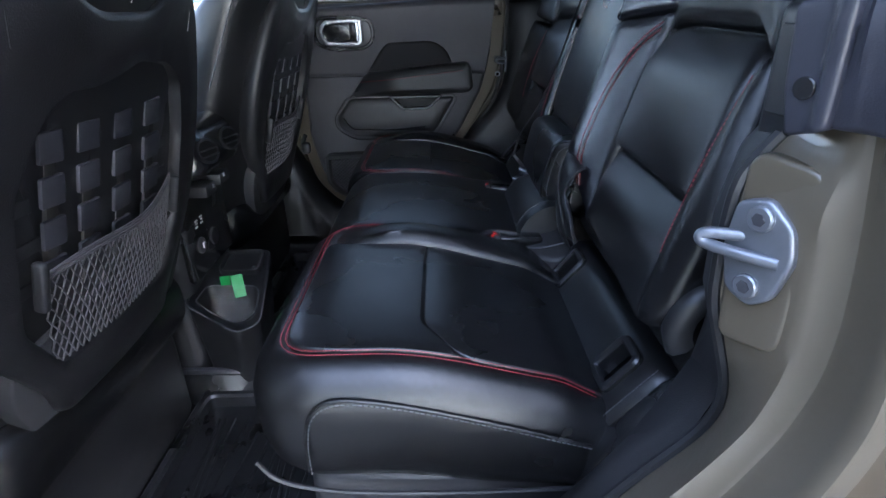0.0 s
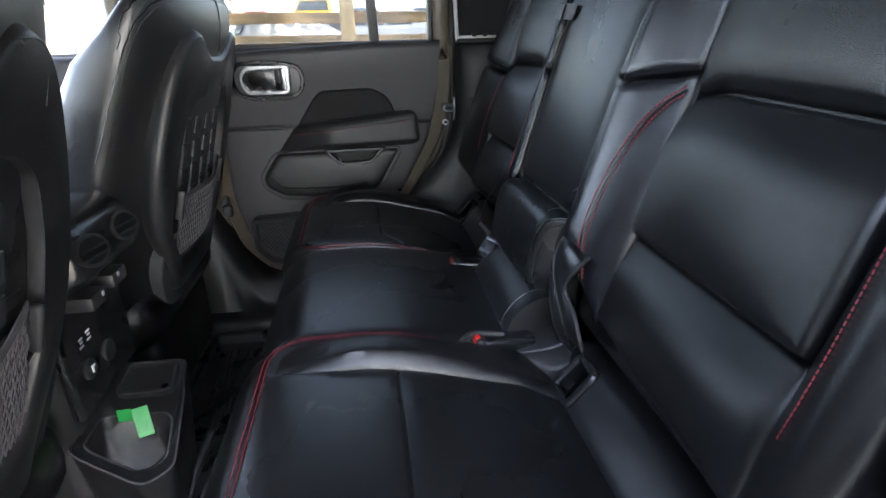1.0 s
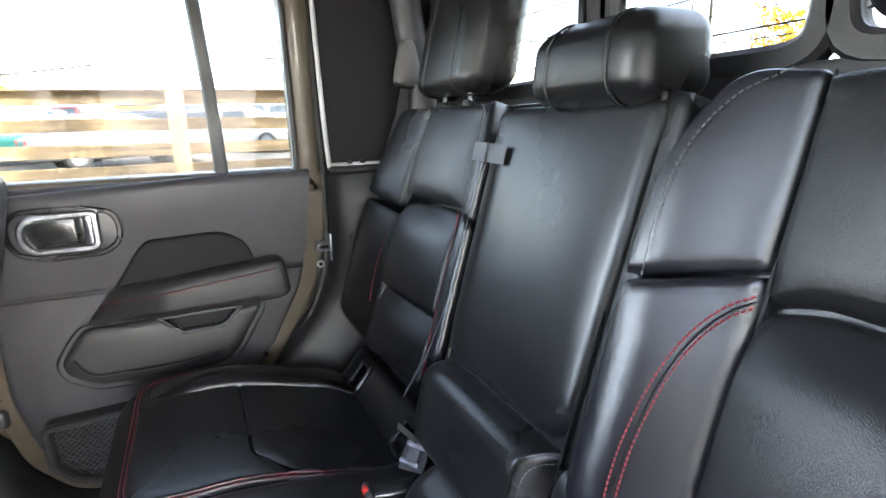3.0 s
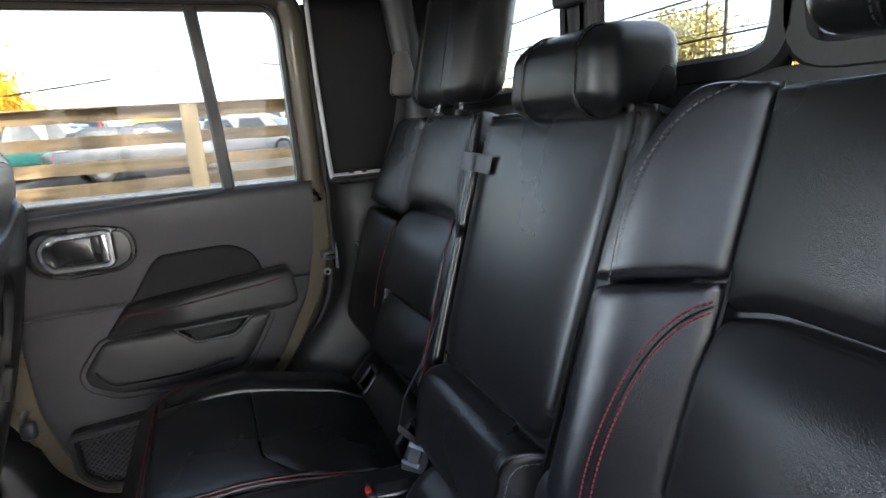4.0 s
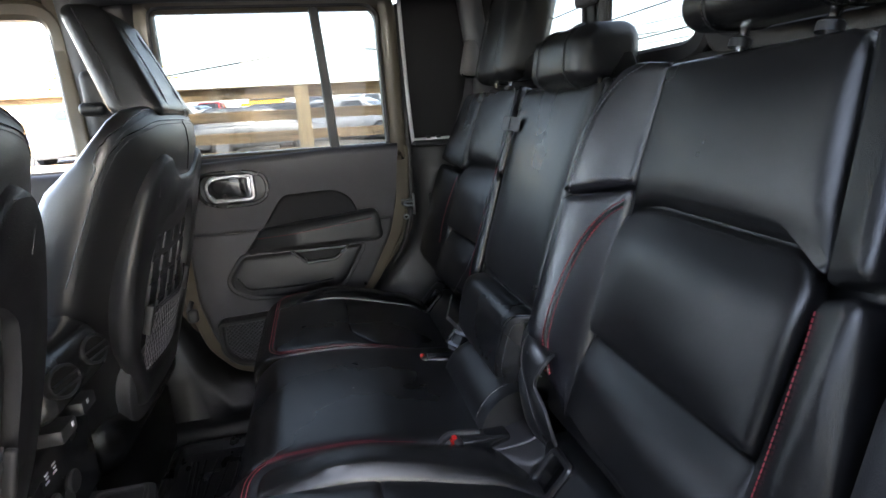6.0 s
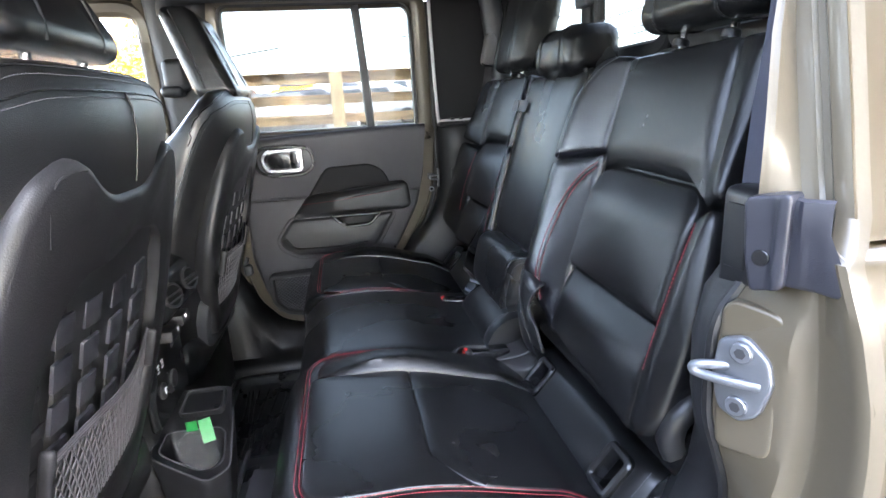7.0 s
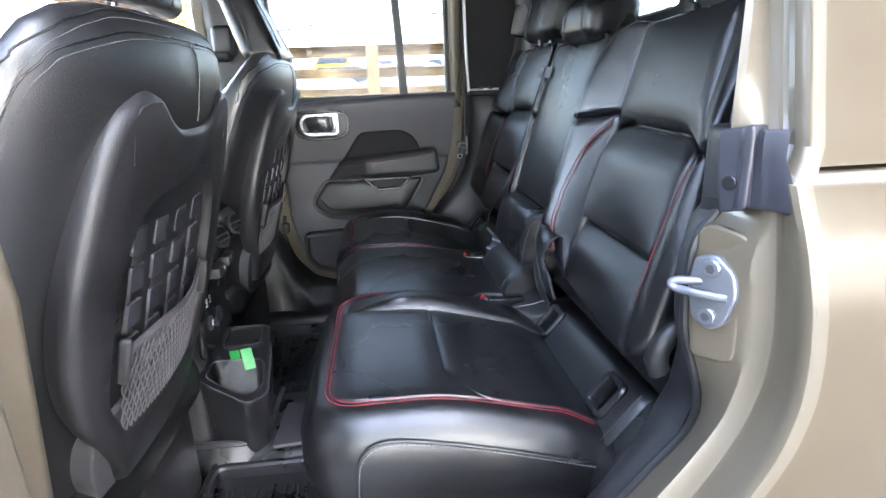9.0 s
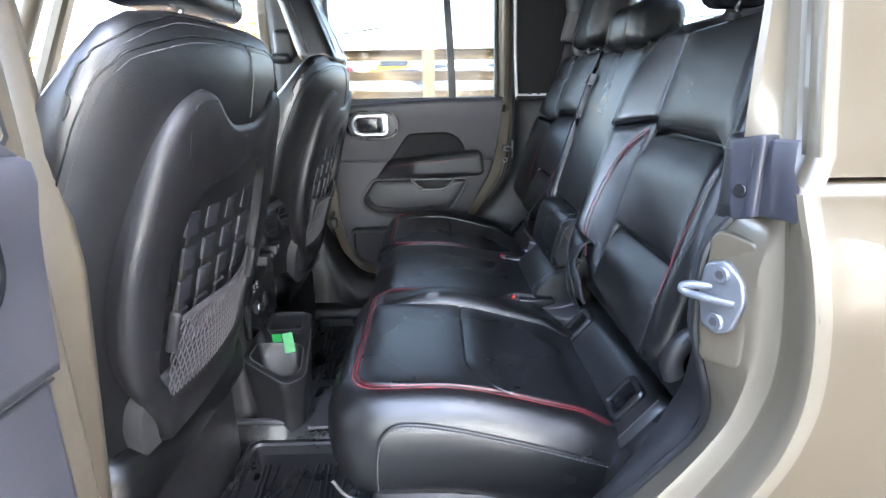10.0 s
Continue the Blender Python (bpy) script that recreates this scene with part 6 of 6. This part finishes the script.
rows = []
for k in range(5):
    f = k / 4
    c = Vector((-0.255 + 0.003 * f, -0.112 - 0.006 * f, 0.296 - 0.018 * f))
    rows.append([c - Vector((0.010, 0, 0)), c + Vector((0.013, -0.003, 0.003))])
bm = loft(rows, closed_ring=False)
bmesh.ops.solidify(bm, geom=list(bm.faces), thickness=0.002)
part("tag_fold", bm, GREEN_TAG, bag)

# rubber floor mats with raised rim and ribs
def floor_mat(y0, y1, x0, x1, label, ribs):
    t = thing("floor_mat", ((x0 + x1) / 2, (y0 + y1) / 2, 0.0), label, "floor mat", "rear floor mats")
    o = rounded([(x0, y0), (x1, y0), (x1, y1), (x0, y1)], 0.04, 6)
    part("sheet", slab(o, xy_at(0.002), 0.0, 0.012, 0.003, n=80), MAT_RUBBER, t)
    part("rim", frame_ring(o, xy_at(0.002), 0.020, 0.0, 0.042, n=90), MAT_RUBBER, t)
    for k in range(ribs):
        x = x0 + 0.05 + (x1 - x0 - 0.1) * k / (ribs - 1)
        pts = [Vector((x + 0.012 * math.sin(3 * f + k), y0 + 0.06 + (y1 - y0 - 0.12) * f, 0.0145)) for f in (0, 0.25, 0.5, 0.75, 1)]
        part("rib", tube(pts, 0.0035, seg=6), MAT_RUBBER, t)
    return t


floor_mat(-0.66, -0.16, -0.33, 0.02, "black ribbed rubber floor mat in the near footwell", 12)
floor_mat(0.10, 0.57, -0.33, 0.02, "black rubber floor mat in the far footwell", 12)
# the near mat's raised side wall in front of the bin
rings = []
for x, yt in ((-0.50, -0.285), (-0.46, -0.19), (-0.44, -0.162), (-0.40, -0.146), (-0.30, -0.144), (-0.25, -0.144), (-0.226, -0.126), (-0.214, -0.09)):
    rings.append([Vector((x, yt + dy, z)) for dy, z in ((0.006, 0.0), (0.004, 0.078), (-0.004, 0.078), (-0.022, 0.04), (-0.035, 0.004))])
side_wall = loft(rings, closed_ring=False)
bmesh.ops.solidify(side_wall, geom=list(side_wall.faces), thickness=0.004)
# raised middle tunnel mat; a patch of light on it is a grey plate
rings = []
for y, z in ((-0.175, 0.012), (-0.16, 0.045), (-0.13, 0.062), (-0.05, 0.066), (0.05, 0.066), (0.09, 0.055), (0.105, 0.012)):
    rings.append([Vector((x, y, z)) for x in (-0.30, -0.15, 0.03)])
bm = loft(rings, closed_ring=False)
bmesh.ops.solidify(bm, geom=list(bm.faces), thickness=0.01)
tm = thing("tunnel_mat", (-0.15, -0.03, 0.0), "black rubber mat over the raised floor tunnel", "floor mat")
part("sheet", bm, MAT_RUBBER, tm)
part("side_wall", side_wall, MAT_RUBBER, tm)
# rim in a lighter grey than the mat's sheet
part("rim", tube(smooth_line([(-0.52, -0.30, 0.070), (-0.475, -0.22, 0.076), (-0.440, -0.160, 0.080), (-0.400, -0.143, 0.080), (-0.300, -0.142, 0.080), (-0.245, -0.142, 0.080), (-0.222, -0.122, 0.080), (-0.210, -0.06, 0.080), (-0.206, 0.08, 0.078)], 60), 0.009, seg=8), RIM_GREY, tm)
part("light_patch", slab(rounded([(-0.193, -0.153), (-0.065, -0.145), (-0.065, 0.002), (-0.184, 0.024)], 0.006), lambda u, v, w: Vector((u, v, 0.062 + w)), 0.0, 0.008, 0.002), PLASTIC_GREY, tm, "grey plate that stands in for a patch of light")


# ---- outside: ground, fence, parked vehicles, trees, wires ----
def ground_z(y):
    """The yard rises gently beyond the fence."""
    return GROUND_Z + 0.05 * min(max(0.0, y - 5.0), 30.0)


bm = bmesh.new()
bmesh.ops.create_grid(bm, x_segments=80, y_segments=80, size=1.0)
for v in bm.verts:
    v.co = Vector((math.copysign(abs(v.co.x) ** 3 * 900, v.co.x), math.copysign(abs(v.co.y) ** 3 * 900, v.co.y), 0))
    v.co.z = ground_z(v.co.y) + 0.015 * noise.noise(v.co * 0.7)
solo("ground", bm, DIRT, "dusty pale gravel yard", "ground", kind="structure")

FY = 3.0
fence = thing("fence", (0.0, FY, GROUND_Z), "weathered horizontal-board wooden fence with square posts", "fence")
rng = random.Random(4)
for j, z in enumerate((1.088, 0.950, 0.812, 0.698, 0.575, 0.45, 0.325, 0.2, 0.075, -0.05, -0.175, -0.3, -0.425)):
    for i in range(-4, 4):
        x0, x1 = i * 3.0 + 0.10, i * 3.0 + 3.09
        h = 0.0325 + rng.uniform(-0.003, 0.003)
        sag = rng.uniform(-0.01, 0.01)
        rows = []
        for k in range(9):
            f = k / 8
            x = x0 + (x1 - x0) * f
            zz = z + sag * math.sin(math.pi * f) + 0.003 * math.sin(f * 17 + i + j) + (0.012 if j == 0 else 0)
            hh = h * (1.15 if j == 0 else 1.0)
            rows.append([Vector((x, FY - 0.011, zz - hh)), Vector((x, FY - 0.012, zz + hh - 0.003)), Vector((x, FY - 0.009, zz + hh)), Vector((x, FY + 0.010, zz + hh)), Vector((x, FY + 0.010, zz - hh))])
        part("board", loft(rows), WOOD, fence)
for i in range(-4, 5):
    x = i * 3.0 + 0.095
    part("post", rbox(x - 0.046, x + 0.046, FY - 0.104, FY - 0.013, GROUND_Z, 1.128, 0.006, 2), WOOD_POST, fence, "square sawn fence post")
for i in range(-4, 4):
    part("cap_board", rbox(i * 3.0 + 0.10, i * 3.0 + 3.095, FY - 0.05, FY + 0.05, 1.132, 1.142, 0.003, 2), WOOD, fence, "flat weathered cap board")


def vehicle(kind, loc, turn, paint, label, scale=1.0, cab_paint=None):
    """A parked vehicle: lofted body, cab with dark glass, wheels with rims, lights."""
    t = thing(kind, (0, 0, 0), label, "pickup truck" if kind == "pickup_truck" else "car", "parked vehicles")
    L, W = (5.4, 1.0) if kind == "pickup_truck" else (4.5, 0.9)
    hood, roof = (1.08, 1.80) if kind == "pickup_truck" else (0.92, 1.48)
    ground = 0.45 if kind == "pickup_truck" else 0.28
    rows = []
    for x, z1, w in ((-L / 2, hood - 0.22, 0.86), (-L / 2 + 0.1, hood - 0.06, 0.95), (-L / 2 + 0.7, hood, 1.0), (-0.6, hood + 0.04, 1.0), (0.6, hood + 0.04, 1.0), (L / 2 - 0.7, hood + 0.03, 1.0), (L / 2 - 0.08, hood - 0.02, 0.97), (L / 2, hood - 0.12, 0.92)):
        rows.append([Vector((x, y * w * W, z)) for y, z in rounded([(-0.92, ground), (0.92, ground), (1.0, ground + 0.3), (0.95, z1), (-0.95, z1), (-1.0, ground + 0.3)], 0.08, 3)])
    part("body", loft(rows), paint, t, angle=45)
    c0, c1 = (-1.05, 0.95) if kind == "pickup_truck" else (-1.1, 1.75)
    rows = []
    for z, a, b, w in ((hood, c0 - 0.25, c1 + 0.1, 0.90), (hood + 0.1, c0 - 0.1, c1 + 0.05, 0.88), (roof - 0.08, c0 + 0.55, c1 - 0.2, 0.74), (roof, c0 + 0.75, c1 - 0.35, 0.66)):
        rows.append([Vector((x, y, z)) for x, y in rounded([(a, -w * W), (b, -w * W), (b, w * W), (a, w * W)], 0.12, 3)])
    cab = part("cab", loft(rows), cab_paint or paint, t, angle=45)
    for s in (-1, 1):
        for xa, xb in ((c0 + 0.35, (c0 + c1) / 2 - 0.05), ((c0 + c1) / 2 + 0.05, c1 - 0.2)):
            bm = bmesh.new()
            q = [bm.verts.new(p) for p in ((xa, s * 0.892 * W, hood + 0.10), (xb, s * 0.892 * W, hood + 0.10), (xb - 0.05, s * 0.775 * W, roof - 0.12), (xa + 0.28, s * 0.775 * W, roof - 0.12))]
            bm.faces.new(q)
            bmesh.ops.solidify(bm, geom=list(bm.faces), thickness=0.01)
            part("side_window", bm, CAR_GLASS, cab)
    for xa, xb in ((c0 - 0.11, c0 + 0.55), (c1 + 0.06, c1 - 0.2)):
        bm = bmesh.new()
        o = -0.02 if xa < 0 else 0.02
        q = [bm.verts.new(p) for p in ((xa + o, -0.78 * W, hood + 0.12), (xa + o, 0.78 * W, hood + 0.12), (xb + o, 0.64 * W, roof - 0.10), (xb + o, -0.64 * W, roof - 0.10))]
        bm.faces.new(q)
        bmesh.ops.solidify(bm, geom=list(bm.faces), thickness=0.01)
        part("windscreen", bm, CAR_GLASS, cab)
    rad = 0.40 if kind == "pickup_truck" else 0.33
    for x in (-L / 2 + 0.95, L / 2 - 1.05):
        for s in (-1, 1):
            wheel = part("wheel", disc((x, s * (W * 0.99) - (0.24 if s > 0 else -0.24), rad), (0, s, 0), rad, 0.26, seg=28, bevel=0.2), TYRE, t)
            part("rim", disc((x, s * W * 1.01, rad), (0, s, 0), rad * 0.62, 0.025, seg=20), ZINC, wheel)
    for s in (-1, 1):
        part("tail_light", rbox(L / 2 - 0.04, L / 2 + 0.01, s * 0.80 * W - 0.09, s * 0.80 * W + 0.09, hood - 0.35, hood - 0.08, 0.02, 2), RED_PLASTIC, t)
        part("headlight", rbox(-L / 2 - 0.01, -L / 2 + 0.06, s * 0.70 * W - 0.14, s * 0.70 * W + 0.14, hood - 0.34, hood - 0.18, 0.02, 2), LABEL_WHITE, t)
    part("bumper", rbox(-L / 2 - 0.08, -L / 2 + 0.05, -0.9 * W, 0.9 * W, ground - 0.02, ground + 0.18, 0.04, 2), ZINC, t)
    t.matrix_world = Matrix.Translation((*loc, ground_z(loc[1]))) @ Euler((0, 0, radians(turn))).to_matrix().to_4x4() @ Matrix.Scale(scale, 4)
    return t


def paint(name, c):
    return mat(name, c, 0.3, 0, 0, 100, 0.05, 2, coat=0.8)


WHITE_P, TEAL_P, YELLOW_P = paint("white_paint", (0.34, 0.35, 0.37)), paint("teal_paint", (0.03, 0.14, 0.13)), paint("yellow_paint", (0.85, 0.50, 0.01))
SILVER_P, DARK_P, RED_P, BLUE_P = paint("silver_paint", (0.085, 0.09, 0.10)), paint("dark_paint", (0.04, 0.042, 0.05)), paint("red_paint", (0.35, 0.02, 0.02)), paint("light_blue_paint", (0.14, 0.20, 0.27))
vehicle("pickup_truck", (-4.6, 19.5), 205, TEAL_P, "teal pickup truck with a white cab parked behind the fence", cab_paint=WHITE_P)
vehicle("pickup_truck", (-2.9, 46.0), 84, YELLOW_P, "large yellow truck parked far behind the fence", 1.6)
vehicle("pickup_truck", (-6.6, 41.0), 262, RED_P, "dark red pickup truck parked far behind the fence")
vehicle("parked_car", (-1.7, 17.5), 200, SILVER_P, "silver car parked behind the fence")
vehicle("parked_car", (-0.7, 23.0), 160, DARK_P, "dark car parked behind the fence")
vehicle("parked_car", (-6.1, 30.0), 75, BLUE_P, "light blue car parked behind the fence")
vehicle("parked_car", (1.9, 21.0), 150, WHITE_P, "white car parked behind the fence", 1.05)
vehicle("parked_car", (3.2, 30.0), 30, WHITE_P, "white car parked far behind the fence", 1.15)
vehicle("parked_car", (5.2, 16.0), 82, SILVER_P, "silver car parked behind the fence")
vehicle("parked_car", (0.6, 34.0), 95, DARK_P, "dark car parked far behind the fence", 1.1)
vehicle("pickup_truck", (6.6, 27.0), 85, DARK_P, "dark pickup truck parked far behind the fence")
vehicle("parked_car", (-9.4, 27.0), 265, DARK_P, "dark car parked far behind the fence", 1.1)
vehicle("parked_car", (-8.2, 18.0), 250, SILVER_P, "silver car parked behind the fence")
vehicle("parked_car", (-13.5, 24.0), 95, RED_P, "red car parked far behind the fence", 1.1)


def foliage(name, c):
    return mat(name, c, 0.7, 0, 0, 50, 0.35, 1.5, smudge=0.1)


LEAF_Y, LEAF_G, LEAF_O = foliage("yellow_leaves", (0.80, 0.47, 0.03)), foliage("green_leaves", (0.07, 0.11, 0.03)), foliage("russet_leaves", (0.32, 0.20, 0.08))
LEAF_OLIVE = foliage("olive_yellow_leaves", (0.55, 0.46, 0.18))
BARK = mat("bark", (0.09, 0.07, 0.05), 0.9, 0, 0.5, 30, 0.3, 3)


def tree(loc, height, spread, leaf, label, seed, leaves=2600, bare=False):
    """A tapered trunk with limbs, and a crown of many small leaf clumps with gaps."""
    r = random.Random(seed)
    t = thing("tree", (*loc, GROUND_Z), label, "tree", "trees")
    base = Vector((*loc, GROUND_Z))
    bm = bmesh.new()
    top = base + Vector((r.uniform(-0.3, 0.3), r.uniform(-0.3, 0.3), height * 0.75))
    def limb(a, b, r0, r1):
        mid = (a + b) / 2 + Vector((r.uniform(-1, 1), r.uniform(-1, 1), r.uniform(0, 1))) * (b - a).length * 0.08
        pts = smooth_line([a, mid, b], 6)
        rings = []
        for i, p in enumerate(pts):
            rr = r0 + (r1 - r0) * i / 5
            rings.append([p + Vector((rr * math.cos(k * math.pi / 3), rr * math.sin(k * math.pi / 3), 0)) for k in range(6)])
        loft(rings, bm=bm)
    limb(base, top, height * 0.022, height * 0.008)
    tips = []
    for i in range(26 if bare else 14):
        f = r.uniform(0.25, 1.0)
        a = base.lerp(top, f)
        an = r.uniform(0, 2 * math.pi)
        ln = spread * (1.15 - 0.6 * f) * r.uniform(0.6, 1.0)
        b = a + Vector((math.cos(an) * ln, math.sin(an) * ln, ln * r.uniform(0.35, 0.9)))
        limb(a, b, height * 0.008, height * 0.002)
        tips.append(b)
        for _ in range(4 if bare else 2):
            c = a.lerp(b, r.uniform(0.4, 0.9))
            d = c + Vector((r.uniform(-1, 1), r.uniform(-1, 1), r.uniform(0.2, 1))) * ln * 0.5
            limb(c, d, height * 0.004, height * 0.0012)
            tips.append(d)
    part("trunk", bm, BARK, t, "brown trunk and limbs")
    verts, faces = [], []
    for _ in range(leaves):
        c = r.choice(tips) + Vector((r.gauss(0, 1), r.gauss(0, 1), r.gauss(0, 0.8))) * spread * 0.20
        s = height * r.uniform(0.012, 0.026)
        ax, ay = Vector((r.gauss(0, 1), r.gauss(0, 1), r.gauss(0, 1))).normalized() * s, Vector((r.gauss(0, 1), r.gauss(0, 1), r.gauss(0, 1))).normalized() * s
        k = len(verts)
        verts += [c - ax, c + ay * 0.6, c + ax, c - ay * 0.6]
        faces.append((k, k + 1, k + 2, k + 3))
    me = bpy.data.meshes.new("crown")
    me.from_pydata([tuple(v - base) for v in verts], [], faces)
    me.materials.append(leaf)
    ob = new("crown", me)
    ob.parent = t
    tagged(ob, "crown of small leaf clumps", kind="stuff")
    return t


tree((-8.9, 30.0), 7.0, 2.5, LEAF_Y, "yellow autumn tree beyond the fence", 1, 8000)
tree((34.0, 31.0), 8.6, 3.8, LEAF_OLIVE, "yellowing tree behind the car", 2, 8000)
tree((30.0, 19.0), 8.0, 2.2, LEAF_Y, "thin yellow tree behind the car", 3, 2000)
tree((29.0, 21.5), 5.0, 1.5, LEAF_G, "dark green tree behind the car", 5, 2500)
for i, (x, y, h, s, lf, n) in enumerate(((-8, -13, 9, 3.6, LEAF_G, 6000), (-3, -12, 8, 3.4, LEAF_G, 6000), (2, -11.5, 9, 3.4, LEAF_O, 6000), (7.4, -7.6, 11, 3.0, LEAF_G, 26000), (5.2, -8.6, 9.5, 2.6, LEAF_G, 16000), (9.6, -9.0, 11, 3.0, LEAF_G, 16000), (13, -11, 10, 3.5, LEAF_O, 6000), (13.0, -7.4, 11, 3.4, LEAF_O, 14000), (9.2, -5.4, 8.5, 2.8, LEAF_O, 16000), (18.0, -9.6, 12, 4.0, LEAF_G, 14000), (-14, -15, 10, 4, LEAF_O, 5000), (15.0, -8.0, 5.0, 2.2, LEAF_G, 9000), (10.5, -9.5, 4.5, 2.0, LEAF_G, 9000), (19.0, -8.5, 6.0, 2.6, LEAF_G, 9000), (24.0, -10.0, 7.0, 3.0, LEAF_G, 9000))):
    tree((x, y), h, s, lf, "leafy tree on the near side of the yard", 20 + i, n)
# utility poles and wires
pole = thing("utility_pole", (26.0, 21.0, GROUND_Z), "tall wooden utility pole behind the car", "utility pole")
part("shaft", tube([(26.0, 21.0, GROUND_Z), (26.0, 21.0, 9.0)], 0.09, seg=10), BARK, pole)
part("shaft", tube([(26.0, 22.2, GROUND_Z), (26.0, 22.2, 9.0)], 0.05, seg=10), BARK, pole)
for a, b, sag in (((-20, 22, 1.2), (0.9, 22, 3.72), 0.15), ((0.9, 22, 3.72), (16, 22, 3.9), 0.35), ((24, 40, 6.4), (27, -30, 6.6), 0.8), ((25, 40, 5.2), (28, -30, 5.3), 0.8), ((26, 40, 4.3), (29, -30, 4.4), 0.8)):
    pts = [Vector(a).lerp(Vector(b), k / 30) - Vector((0, 0, sag * 4 * (k / 30) * (1 - k / 30))) for k in range(31)]
    solo("overhead_wire", tube(pts, 0.03, seg=5), BLACK_THREAD, "black overhead wire against the sky", "wire", "overhead wires")
